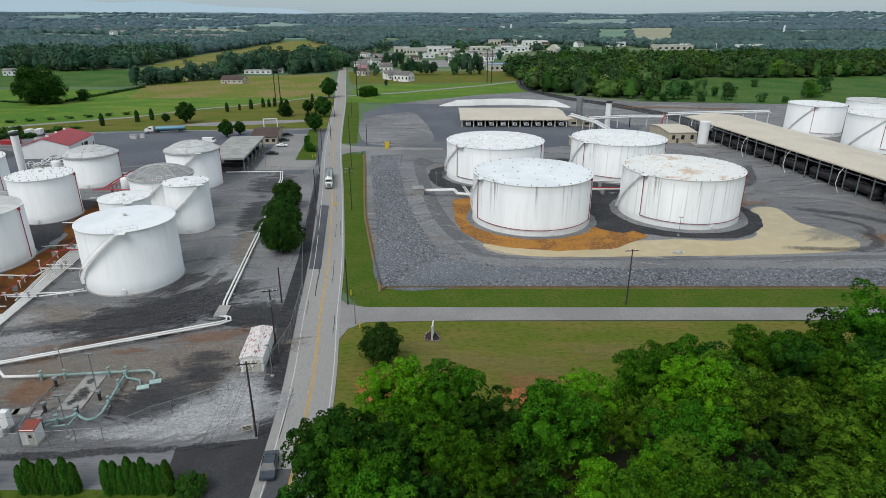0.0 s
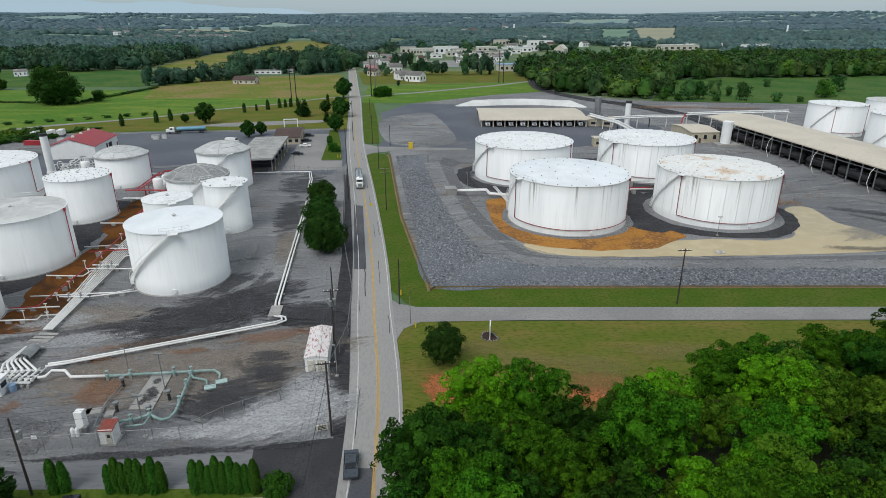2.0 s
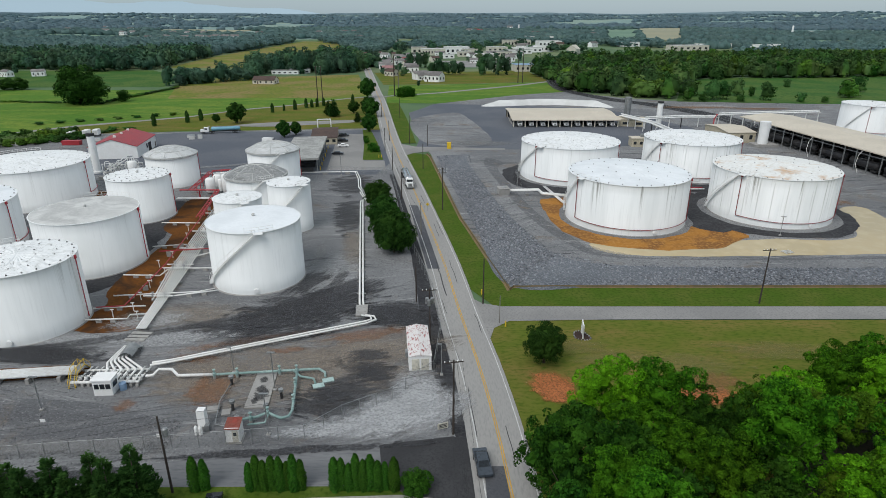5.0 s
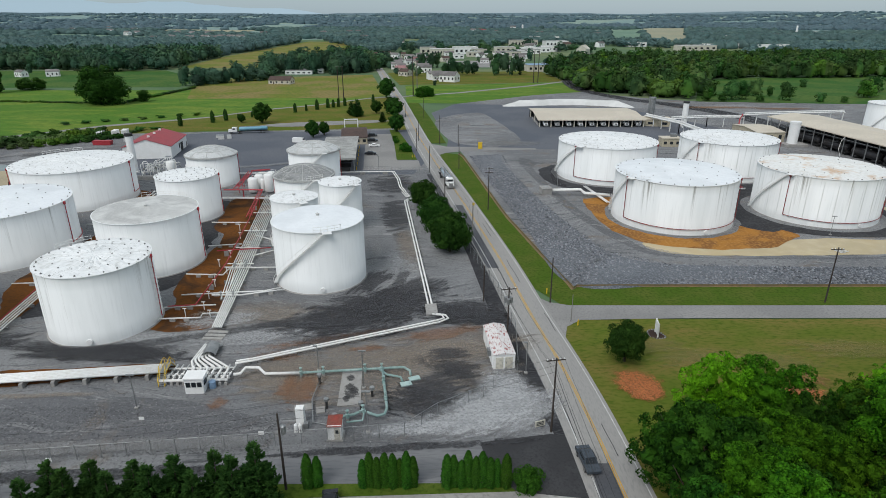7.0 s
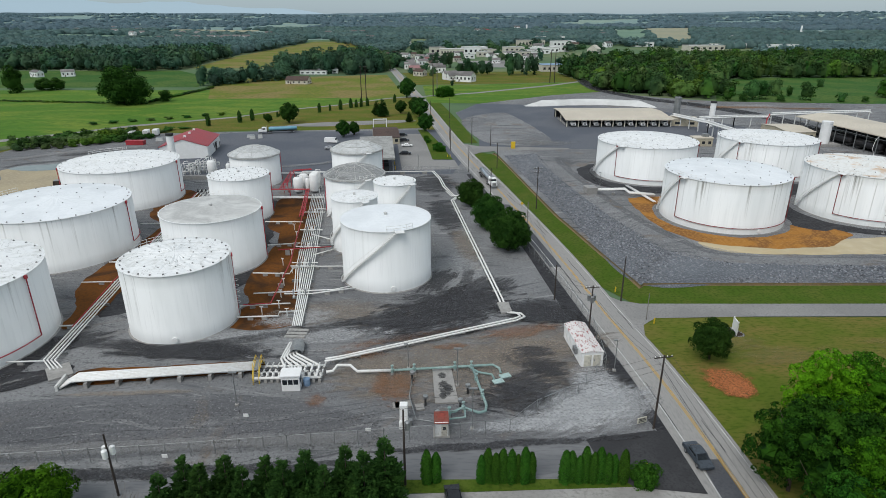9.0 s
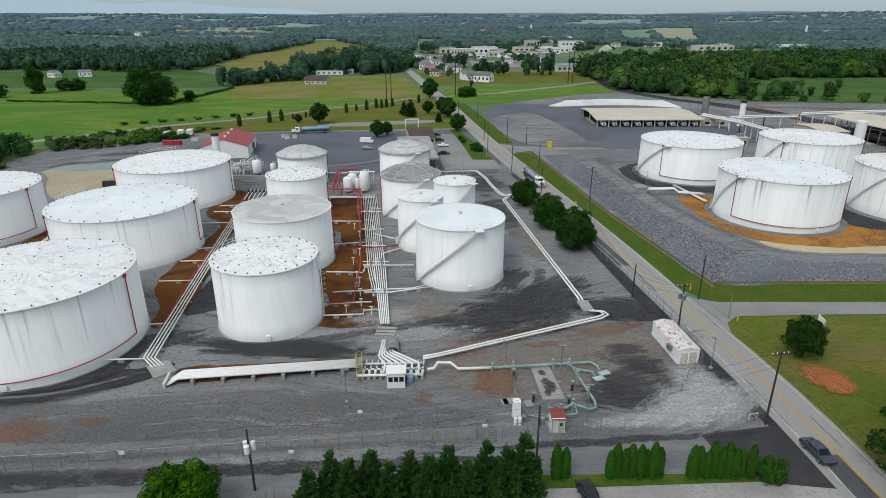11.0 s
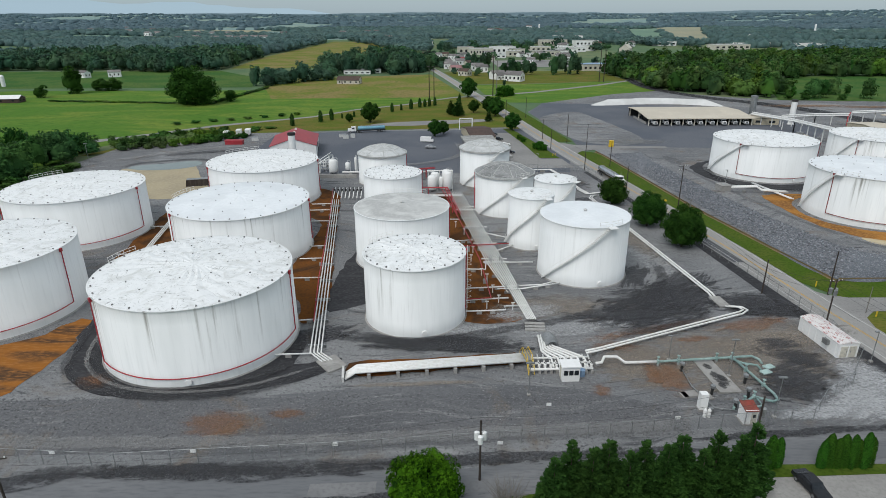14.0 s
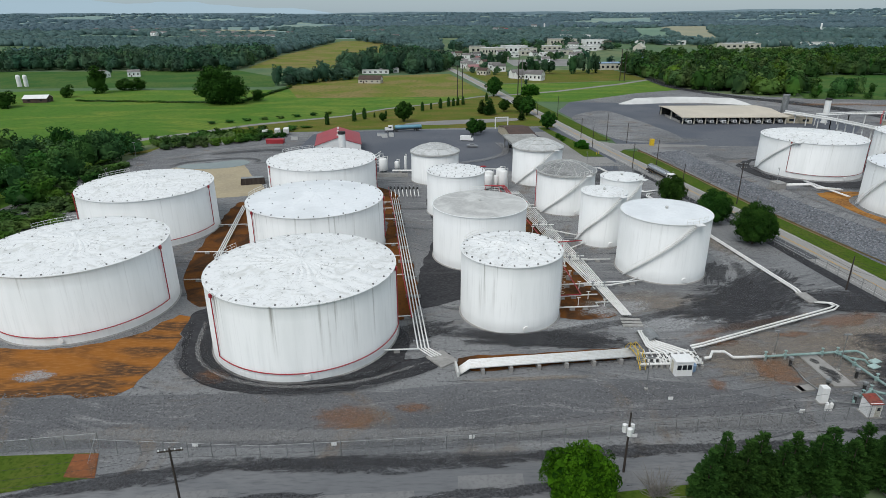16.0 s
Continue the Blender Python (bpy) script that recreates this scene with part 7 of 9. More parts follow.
for k in range(30):
    for across in (0.6, 25.4):
        p = rp(k * 5.9, across, 0)
        part("column", Geo().box(p[0], p[1], 0, 0.3, 0.3, 7.7, -6.2), STEEL, rail_roof)
    p, q = rp(k * 5.9, 0.6, 6.4), rp(k * 5.9 + 5.9, 0.6, 6.4)
    if k < 29:
        part("girt", Geo().tube([p, q], 0.12, 5), STEEL, rail_roof)
# Black wall along the far side paints the shade inside the canopy.
part("far_wall", Geo().add([rp(0, 25, 0), rp(L1, 25, 0), rp(L1, 25, 7.4), rp(0, 25, 7.4)], [(0, 1, 2, 3)]), DARK, rail_roof, "black far wall standing for shade under the roof")
part("walkway", Geo().add([rp(0, 8.0, 4.0), rp(L1, 8.0, 4.0), rp(L1, 9.6, 4.0), rp(0, 9.6, 4.0)], [(0, 1, 2, 3)]), STEEL, rail_roof, "steel loading walkway")


def tank_car(x, y, rz):
    ob = thing("rail_tank_car", "black rail tank car under the canopy", "rail car", x, y, 0.3, rz, "rail tank cars")
    g, n = Geo(), 16
    ys, rs = [-6.9, -6.7, -6.2, 0, 6.2, 6.7, 6.9], [0.1, 0.8, 1, 1, 1, 0.8, 0.1]
    g.add([(1.45 * r * math.cos(2 * math.pi * j / n), yy, 2.5 + 1.45 * r * math.sin(2 * math.pi * j / n)) for yy, r in zip(ys, rs) for j in range(n)],
          [(i * n + j, i * n + (j + 1) % n, (i + 1) * n + (j + 1) % n, (i + 1) * n + j) for i in range(6) for j in range(n)])
    part("tank", g, RAILCAR, ob, smooth=True)
    part("dome", Geo().lathe([(0.7, 3.8), (0.7, 4.4), (0, 4.5)], 14), RAILCAR, ob)
    part("platform", Geo().box(0, 0, 3.9, 2.6, 2.6, 0.08), STEEL, ob)
    part("sill", Geo().box(0, 0, 0.9, 0.8, 15, 0.3), RAILCAR, ob)
    for yy in (-5.2, 5.2):
        truck = part("bogie", Geo().box(0, yy, 0.35, 2.2, 2.8, 0.5), DARK, ob)
        for dy in (-0.9, 0.9):
            for s in (-1, 1):
                part("wheel", Geo().tube([(s * 0.7, yy + dy, 0.45), (s * 0.85, yy + dy, 0.45)], 0.45, 12), DARK, truck)
    return ob


first = None
for track in (3.4, 13.0, 21.0):
    for k in range(10):
        p = rp(8 + k * 16.2, track, 0.3)
        m = pose(p[0], p[1], 0.3, 0, 0, 6.2)
        if first is None:
            first = tank_car(p[0], p[1], 6.2)
        else:
            copy_thing(first, m)
for k in range(6):
    a = rp(22 + 26 * k, -0.2, 7.5)
    b = rp(23 + 26 * k, -2.6, 3.0)
    c = rp(24 + 26 * k, -2.0, 0.1)
    hose = thing("drain_pipe", "white bent drain pipe at the canopy edge", "pipe")
    part("pipe", Geo().tube([a, rp(22.3 + 26 * k, -1.6, 6.0), b, c], 0.08, 6), PIPEWHITE, hose)


def track_rails(centre):
    tr = tagged(part("rail_ballast", strip(centre, 1.9, 1.9, 0.13), DARKSOIL), "dark ballast of a rail siding", "railway", kind="structure")
    for s in (0.72, -0.72):
        part("rail", strip(centre, s + 0.05, -s + 0.05, 0.27), STEEL, tr, "steel rail")


for off in (0, 4.5, 9):
    track_rails([(66 + off * 0.6, 540), (62.5 + off * 0.6, 500), (64 + off * 0.7, 462), (82 + off * 0.8, 412 + off * 0.3), (102 + off, 383 + off * 0.3), (124 + off, 330), (125 + off * 1.05, 250), (140 + off * 1.05, 120)])

# western buildings
red_shed = house("white shed with wide red metal roof", -157.6, 243.5, 25, 18, 4.7, 3.0, 99, WHITE, REDROOF, 1, "shed", "shed")
for k in (-8, 0, 8):
    part("roof_vent", Geo().box(k, 0, 7.7, 0.9, 0.9, 0.7, 0, None, 0.8), RUSTROOF, red_shed, "small dark roof vent")
part("roller_door", Geo().box(3.5, -9.04, 0, 3.4, 0.12, 3.4), DARK, red_shed)
station_roof = thing("fuel_canopy", "flat-roofed open loading canopy with grey roof", "canopy", -79.5, 229, 0, 6)
part("roof", Geo().box(0, 0, 4.6, 13.5, 42, 0.7), FLATROOF, station_roof, "dirty grey flat roof")
for k in range(6):
    for s in (-6, 6):
        part("column", Geo().box(s, -19 + 7.6 * k, 0, 0.4, 0.4, 4.6), STEEL, station_roof)
    part("island", Geo().box(0, -19 + 7.6 * k, 0, 9, 1.2, 1.3), DARK, station_roof)
    part("bollard", Geo().lathe([(0.18, 0), (0.18, 1.2), (0, 1.3)], 8, 6.8, -17 + 7.6 * k), YELLOW, station_roof, "yellow bollard")
house("long office with dark brown shingle roof", -79.8, 272, 11, 26, 3.0, 1.6, 8, BEIGEWALL, BROWNROOF, 4, "office", "office")
shed = thing("equipment_shed", "white metal shed with peeling red-streaked roof", "shed", -30.2, 84.8, 0, 5.5)
part("wall", Geo().box(0, 0, 0.2, 3.5, 9.8, 2.6), WHITE, shed)
part("roof", Geo().add([(-1.85, -5.0, 2.78), (1.85, -5.0, 2.78), (1.85, 5.0, 2.78), (-1.85, 5.0, 2.78), (0, -5.0, 3.2), (0, 5.0, 3.2)], [(0, 4, 5, 3), (4, 1, 2, 5), (0, 1, 4), (2, 3, 5), (0, 3, 2, 1)]), SHEDROOF, shed, "roof of peeling white and red paint")
part("base", Geo().box(0, 0, 0, 3.3, 9.6, 0.2), CONCRETE, shed)
for k in range(2):
    d = part("door", Geo().box(-0.75 + 1.5 * k, -4.92, 0.3, 1.2, 0.08, 2.0), CREAM, shed)
    part("handle", Geo().box(-0.35 + 0.7 * k, -4.99, 1.2, 0.1, 0.08, 0.3), STEEL, d)
for k in range(6):
    part("wall_rib", Geo().box(-1.78, -4.2 + 1.6 * k, 0.25, 0.08, 0.15, 2.5), WHITE, shed)
part("vent_hood", Geo().box(-2.0, -2.2, 1.4, 0.5, 1.2, 0.9), STEEL, shed)

booth = thing("control_booth", "small white booth with dark windows", "booth", -76.3, 74.6, 0, 3)
part("wall", Geo().box(0, 0, 0, 2.7, 2.1, 2.5), WHITE, booth)
part("roof", Geo().box(0, 0, 2.5, 3.0, 2.4, 0.18), WHITE, booth)
for k in range(3):
    part("window", Geo().box(-0.82 + 0.82 * k, -1.06, 1.15, 0.66, 0.08, 0.8), GLASS, booth)
part("window", Geo().box(1.36, 0, 1.15, 0.08, 1.2, 0.8), GLASS, booth)
part("door", Geo().box(-1.36, 0.2, 0.1, 0.08, 0.8, 2.0), CREAM, booth)
crate = thing("blue_drum", "blue plastic drum beside the booth", "drum", -74.2, 75.2)
part("body", Geo().lathe([(0.0, 0), (0.5, 0), (0.52, 1.1), (0.0, 1.15)], 14), BLUEROOFING, crate)
hut = thing("instrument_hut", "small white hut with rusty red roof", "hut", -53.7, 63.9, 0, 2)
part("wall", Geo().box(0, 0, 0.15, 1.8, 1.8, 2.2), WHITE, hut)
part("roof", Geo().add([(-0.98, -1.0, 2.3), (0.98, -1.0, 2.3), (0.98, 1.0, 2.75), (-0.98, 1.0, 2.75), (-0.98, -1.0, 2.2), (0.98, -1.0, 2.2), (0.98, 1.0, 2.65), (-0.98, 1.0, 2.65)],
                       [(0, 1, 2, 3), (7, 6, 5, 4), (0, 4, 5, 1), (1, 5, 6, 2), (2, 6, 7, 3), (3, 7, 4, 0)]), RUSTRED, hut, "rusty red sheet roof")
part("door", Geo().box(0.35, -0.93, 0.2, 0.75, 0.08, 1.8), CREAM, hut)
part("window", Geo().box(0.35, -0.98, 1.2, 0.4, 0.05, 0.5), GLASS, hut)
part("slab", Geo().box(0, 0, 0, 2.2, 2.2, 0.15), CONCRETE, hut)

# concrete valve box and pipes of the eastern farm
vb = thing("valve_box", "square concrete valve box on the dike", "valve box", -7.6, 177.5, 1.2, 8)
part("body", Geo().box(0, 0, 0, 3.2, 3.6, 1.8), CONCRETE, vb)
part("lid", Geo().box(0, 0, 1.8, 3.4, 3.8, 0.15), CONCRETE, vb)
part("hatch", Geo().box(0.3, 0.2, 1.95, 1.4, 1.4, 0.08), STEEL, vb, "grey steel hatch")
pipe_run("dike_pipe", "white pipes crossing the dike to the tanks", [(-6, 178.4, 2.1), (3.6, 179.2, 2.1), (4.6, 177.4, 1.4), (12, 176.5, 1.0)], (0,), 0.26, 1.0, [(0, 178.8), (6, 177.6)])
pipe_run("dike_pipe", "white pipes crossing the dike to the tanks", [(-6, 177.2, 2.1), (3.2, 178, 2.1), (4.2, 176.4, 1.4), (12, 175.4, 1.0)], (0,), 0.26, 1.0)
pipe_run("dike_pipe", "white pipe between two tanks", [(6.3, 187, None), (9.3, 168.5, None)], (0, 0.6), 0.18, 0.9)
for y in (180.5, 182.0, 184.5):
    pipe_run("tank_link_pipe", "white pipes linking the eastern tanks", [(36, y, None), (56, y + 0.6, None)], (0,), 0.25, 1.6 if y < 184 else 3.2, [(42, y), (50, y)], PIPEWHITE if y != 182.0 else RED)
pump = thing("fallen_pallet", "broken white pallet floating at the pool", "pallet", 55.5, 131.0, 0.05, 20)
for k in range(4):
    part("slat", Geo().box(0, -0.8 + 0.5 * k, 0.05, 2.6, 0.2, 0.08), GREYROOF, pump)
part("runner", Geo().box(0, 0, 0, 0.15, 2.2, 0.06), GREYROOF, pump)
bin_ = thing("yellow_bin", "bright yellow box at the yard entrance", "bin", -23.6, 250.5)
part("body", Geo().box(0, 0, 0, 1.8, 1.4, 2.6, 0, taper=0.95), YELLOW, bin_)
part("lid", Geo().box(0, 0, 2.6, 1.9, 1.5, 0.15), YELLOW, bin_)

# vehicles
def car(label, x, y, rz, paint, kind="car"):
    ob = thing(kind, label, kind, x, y, 0.09, rz)
    if kind == "van":
        part("body", Geo().box(0, 0.3, 0.4, 1.95, 5.2, 1.9, 0, taper=0.93), paint, ob)
        part("bonnet", Geo().box(0, -2.6, 0.4, 1.9, 1.0, 1.0, 0, taper=0.85), paint, ob)
        part("windscreen", Geo().box(0, -2.2, 1.4, 1.6, 0.3, 0.7), GLASS, ob)
    else:
        v = []
        prof = [(-2.3, 0.35), (-2.35, 0.7), (-1.3, 0.88), (-0.6, 1.42), (0.9, 1.45), (1.7, 0.98), (2.3, 0.92), (2.35, 0.4)]
        for s in (-1, 1):
            v += [(s * (0.9 if z < 1.2 else 0.68), yy, z) for yy, z in prof]
        n = len(prof)
        part("body", Geo().add(v, [tuple(range(n - 1, -1, -1)), tuple(range(n, 2 * n))] + [(i, i + 1, n + i + 1, n + i) for i in range(n - 1)] + [(n - 1, 0, n, 2 * n - 1)]), paint, ob)
        part("windscreen", Geo().add([(-0.72, -1.24, 0.95), (0.72, -1.24, 0.95), (0.6, -0.64, 1.41), (-0.6, -0.64, 1.41)], [(0, 1, 2, 3)]), GLASS, ob)
        part("rear_window", Geo().add([(0.72, 1.64, 1.04), (-0.72, 1.64, 1.04), (-0.6, 0.96, 1.44), (0.6, 0.96, 1.44)], [(0, 1, 2, 3)]), GLASS, ob)
        for s in (-1, 1):
            part("side_window", Geo().box(s * 0.80, 0.1, 1.0, 0.06, 1.6, 0.32), GLASS, ob)
    for yy in (-1.45, 1.4):
        for s in (-1, 1):
            w = part("wheel", Geo().tube([(s * 0.68, yy, 0.32), (s * 0.93, yy, 0.32)], 0.33, 12), DARK, ob)
            part("rim", Geo().tube([(s * 0.92, yy, 0.32), (s * 0.95, yy, 0.32)], 0.2, 10), STEEL, w)
    return ob


lorry("silver tanker truck with white cab on the road", -38.3, 196.0, 9, STAINLESS, WHITE)
lorry("tanker truck with blue trailer parked by the lane", -132.5, 287.5, -77, BLUETANK, WHITE)
car("dark blue-grey car driving on the road", -21.3, 58.6, 7, surface("blue_grey_car_paint", (0.055, 0.068, 0.082), (0.06, 0.072, 0.088), None, 0.5, 3.0, rough=0.2, bump=0))
car("black saloon car on the parking lot", -52.2, 51.0, 8, BLACKCAR)
car("black car in the office car park", -72.5, 278.5, 95, BLACKCAR)
car("dark car in the office car park", -71.0, 266.0, 95, BLACKCAR)
car("white car in the office car park", -69.0, 254.0, 95, WHITE)
car("black car by the fuel canopy", -68.8, 238.3, 92, BLACKCAR)
car("white van behind the tanks", -103.2, 262.4, 80, WHITE, "van")
car("silver pickup behind the tanks", -101.2, 248.6, 85, SILVERCAR)
for x, y in ((-197, 274), (-192.4, 278.2), (-188.6, 279.6)):
    tr = thing("box_trailer", "white box trailer parked at the yard edge", "trailer", x, y, 0, 10)
    part("body", Geo().box(0, 0, 0.9, 2.3, 4.2, 2.3), WHITE, tr)
    part("door", Geo().box(0, -2.13, 1.1, 1.8, 0.06, 1.8), GREYROOF, tr)
    for s in (-1, 1):
        part("wheel", Geo().tube([(s * 0.8, 1.6, 0.5), (s * 1.15, 1.6, 0.5)], 0.5, 12), DARK, tr)
sk = thing("skip", "red steel skip on the yard", "skip", -188.6, 259.5, 0, 0)
part("body", Geo().box(0, 0, 0, 7.5, 2.4, 1.7, 0, taper=1.05), RED, sk)
part("rim", Geo().box(0, 0, 1.7, 8.0, 2.6, 0.15), RED, sk)
for x, y, w, d, h in ((-182, 268, 3, 2, 1.4), (-206, 262, 4, 2, 1.0), (-211, 258, 2, 2, 1.6), (-200, 268, 5, 1.2, 0.8), (-167, 262, 3, 2, 1.2), (-141, 272, 2.5, 2, 1.6), (-143, 276, 3.5, 2, 1.2), (-138, 274, 2, 2, 1.8), (-178, 190, 8, 2.4, 2.2)):
    cr = thing("crate", "grey crate of stored yard material", "crate", x, y, 0, 15)
    part("body", Geo().box(0, 0, 0, w, d, h, taper=0.92), GREYROOF if w < 4 else WOOD, cr)
    part("lid", Geo().box(0, 0, h, w * 0.9, d * 0.9, 0.1), STEEL, cr)

# ---- poles, wires, lamps, fences, signs ----
def pole(label, x, y, h, arms=1, cans=0, wood=None, rz=10, r=0.16):
    ob = thing("utility_pole", label, "utility pole", x, y, 0, rz, "utility poles")
    part("shaft", Geo().tube([(0, 0, -0.1), (0, 0, h)], r, 8, r * 0.65), wood or WOOD, ob)
    for k in range(arms):
        z = h - 0.5 - 1.1 * k
        part("crossarm", Geo().box(0, 0.15, z, 2.6, 0.12, 0.14), wood or WOOD, ob)
        for dx in (-1.15, -0.5, 0.5, 1.15):
            part("insulator", Geo().lathe([(0.05, z + 0.14), (0.08, z + 0.2), (0.06, z + 0.32), (0, z + 0.34)], 7, dx, 0.15), WHITE, ob)
    for k in range(cans):
        a = 2.0 * k + 0.4
        part("transformer", Geo().lathe([(0, h - 2.9), (0.3, h - 2.9), (0.32, h - 1.9), (0.1, h - 1.75), (0, h - 1.7)], 12, 0.5 * math.cos(a), 0.5 * math.sin(a)), WHITE if h < 9 else STEEL, ob, "pale transformer can")
    return ob


ROADPOLES = [(-24.8, 64.8, 11.5), (-28.4, 88.4, 10.5), (-31.4, 104.5, 6.5), (-31.8, 143.3, 8), (-38.8, 175.2, 9), (-44.2, 209, 9), (-50.3, 246, 9)]
pole("dark wooden utility pole with crossarm at the junction", -24.8, 64.8, 11.5, 1)
pole("dark wooden utility pole with three transformers", -28.4, 88.4, 10.5, 1, 3)
pole("plain dark wooden pole in the yard", -31.4, 104.5, 7.5, 0)
pole("plain wooden pole beside the road", -31.8, 143.3, 8.5, 0, 0, GREYWOOD)
for x, y in ((-38.8, 175.2), (-44.2, 209.0), (-50.3, 246)):
    pole("wooden utility pole beside the road", x, y, 9.5, 0)
pole("wooden utility pole with crossarm on the verge", 35.5, 103.9, 11.5, 1, 0, None, 4)
pole("wooden pole at the drive corner", -18.4, 103.8, 9.5, 0)
pole("wooden utility pole with crossarms on the verge", -26.3, 164.4, 12.5, 2)
pole("wooden pole on the verge", -33.5, 214.5, 9.5, 0)
pole("tall wooden pole on the gravel island", -40.8, 260, 12.5, 0)
pole("wooden pole beside the road", -49.9, 331, 11, 0)
pole("grey wooden post at the drive corner", -15.9, 96, 5.5, 0, 0, GREYWOOD, 0, 0.09)
pole("dark leaning utility pole by the street", -58.0, 54.3, 10.8, 0, 1)
pole("utility pole with lamp and transformers by the street", -91.5, 52.6, 8.8, 0, 3)
pole("dark utility pole at the street corner", -142.5, 44.6, 10.5, 1)
pole("tall dark transmission pole by the road", -60.4, 431, 27, 2, 0, None, 10, 0.4)
pole("tall grey transmission pole by the road", -57.6, 433, 24, 1, 0, GREYWOOD, 10, 0.35)
for x in (-101.5, -104.5):
    pole("tall wooden pole of a pair in the field", x, 381, 24, 1, 0, None, 60, 0.32)
for x in (37.2, 41.0):
    pole("tall wooden pole of a pair by the woods", x, 521, 26, 1, 0, None, 0, 0.4)
for x, y in ((-50.4, 268), (-60.4, 336), (-32.8, 256)):
    pole("plain wooden pole by the yard", x, y, 9, 0)


def wire(a, b, sag, r=0.018):
    pts = []
    for i in range(13):
        t = i / 12
        pts.append(tuple(a[k] + (b[k] - a[k]) * t - (sag * 4 * t * (1 - t) if k == 2 else 0) for k in range(3)))
    return Geo().tube(pts, r, 4)


cables = thing("power_lines", "thin dark power lines along the road", "cable")
for (x0, y0, h0), (x1, y1, h1) in zip(ROADPOLES[:-1], ROADPOLES[1:]):
    for dx, dz in ((-0.9, -0.3), (0.9, -0.3), (0, -1.8)):
        part("wire", wire((x0 + dx, y0, h0 + dz), (x1 + dx, y1, h1 + dz), 0.8), CABLE, cables)
for dx, dz in ((-1.1, -0.3), (-0.4, -0.3), (0.4, -0.3), (1.1, -0.3), (0.0, -2.0), (0.2, -2.6)):
    part("wire", wire((-24.8 + dx, 64.8, 11.5 + dz), (-22.0 + dx, 10, 11.5 + dz), 1.0), CABLE, cables)
for (a, b) in (((-24.8, 64.8, 11), (-58.0, 54.3, 11.5)), ((-58.0, 54.3, 11.5), (-91.5, 52.6, 8.6)), ((-91.5, 52.6, 8.6), (-142.5, 44.6, 10)), ((-142.5, 44.6, 10), (-200, 36, 10))):
    for dz, dy in ((0, 0.8), (0, -0.8), (-1.6, 0)):
        part("wire", wire((a[0], a[1] + dy, a[2] + dz), (b[0], b[1] + dy, b[2] + dz), 1.0), CABLE, cables)


def lamp_post(x, y, h, heads=1):
    ob = thing("lamp_post", "thin steel lamp post in the yard", "lamp post", x, y)
    part("shaft", Geo().tube([(0, 0, 0), (0, 0, h)], 0.07, 6), STEEL, ob)
    part("base", Geo().box(0, 0, 0, 0.5, 0.5, 0.3), CONCRETE, ob)
    for k in range(heads):
        part("lamp_head", Geo().box(0.3 if k else -0.3, 0, h, 0.6, 0.3, 0.15), STEEL, ob)
    return ob


for x, y, h, n in ((-49.5, 64.6, 6.5, 2), (-51.3, 74.8, 6.5, 2), (-59.0, 79.6, 4.5, 1), (-26.4, 78.9, 5.5, 1), (-83.2, 70.0, 5.5, 2), (59.8, 142.4, 5, 2), (-232, 221, 8, 2), (-2, 188, 5, 1), (-62, 205, 7, 1)):
    lamp_post(x, y, h, n)

MESHWIRE, nt_, bs_ = fresh("chain_link_wire")
bs_.inputs["Base Color"].default_value = (0.42, 0.43, 0.43, 1)
bs_.inputs["Roughness"].default_value, bs_.inputs["Metallic"].default_value = 0.5, 0.4
bs_.inputs["Alpha"].default_value = 0.16


def fence(label, pts, h=2.2, step=3.2, rail=True):
    ob = thing("chain_link_fence", label, "fence")
    for (x0, y0), (x1, y1) in zip(pts[:-1], pts[1:]):
        n = max(1, round(math.hypot(x1 - x0, y1 - y0) / step))
        for k in range(n):
            x, y = x0 + (x1 - x0) * k / n, y0 + (y1 - y0) * k / n
            part("post", Geo().tube([(x, y, 0), (x, y, h + 0.15)], 0.045, 5), STEEL, ob)
        if rail:
            part("top_rail", Geo().tube([(x0, y0, h), (x1, y1, h)], 0.035, 5), STEEL, ob)
        part("wire_mesh", Geo().add([(x0, y0, 0.05), (x1, y1, 0.05), (x1, y1, h), (x0, y0, h)], [(0, 1, 2, 3)]), MESHWIRE, ob)
    return ob


fence("chain-link fence along the road", [(-27.6, 79.6), (-26.6, 92), (-28.2, 108.4), (-34.2, 136.2), (-42.2, 190.8), (-44.4, 207.0), (-68, 209.6)])
fence("chain-link fence along the street", [(-159, 56.4), (-137, 55.0), (-110, 57.0), (-88.6, 59.0), (-64.6, 61.6), (-44.5, 63.8), (-40.2, 68.2)])
fence("chain-link gate between yard and junction", [(-40.2, 68.2), (-33.5, 72.4)], 2.2, 3.0)
fence("chain-link fence beside the gate", [(-33.5, 72.4), (-31.8, 74.8), (-27.6, 79.6)])
fence("chain-link fence at the grass corner", [(-200, 50), (-171, 56.0), (-159, 57.6), (-157, 52.0)], 2.2, 4)

for x, y, z, label in ((-30.6, 163.5, 0, "yellow warning sign on the verge"),):
    sg = thing("road_sign", label, "sign", x, y)
    part("post", Geo().tube([(0, 0, 0), (0, 0, 2.2)], 0.05, 6), STEEL, sg)
    part("plate", Geo().add([(0, -0.06, 1.5), (0.5, -0.06, 2.0), (0, -0.06, 2.5), (-0.5, -0.06, 2.0), (0, 0.0, 1.5), (0.5, 0.0, 2.0), (0, 0.0, 2.5), (-0.5, 0.0, 2.0)], [(0, 1, 2, 3), (7, 6, 5, 4), (0, 4, 5, 1), (1, 5, 6, 2), (2, 6, 7, 3), (3, 7, 4, 0)]), YELLOW, sg, "yellow diamond plate")
sg = thing("entrance_sign", "white upright sign board in a mulch bed", "sign", -1.8, 91.2, 0, 84)
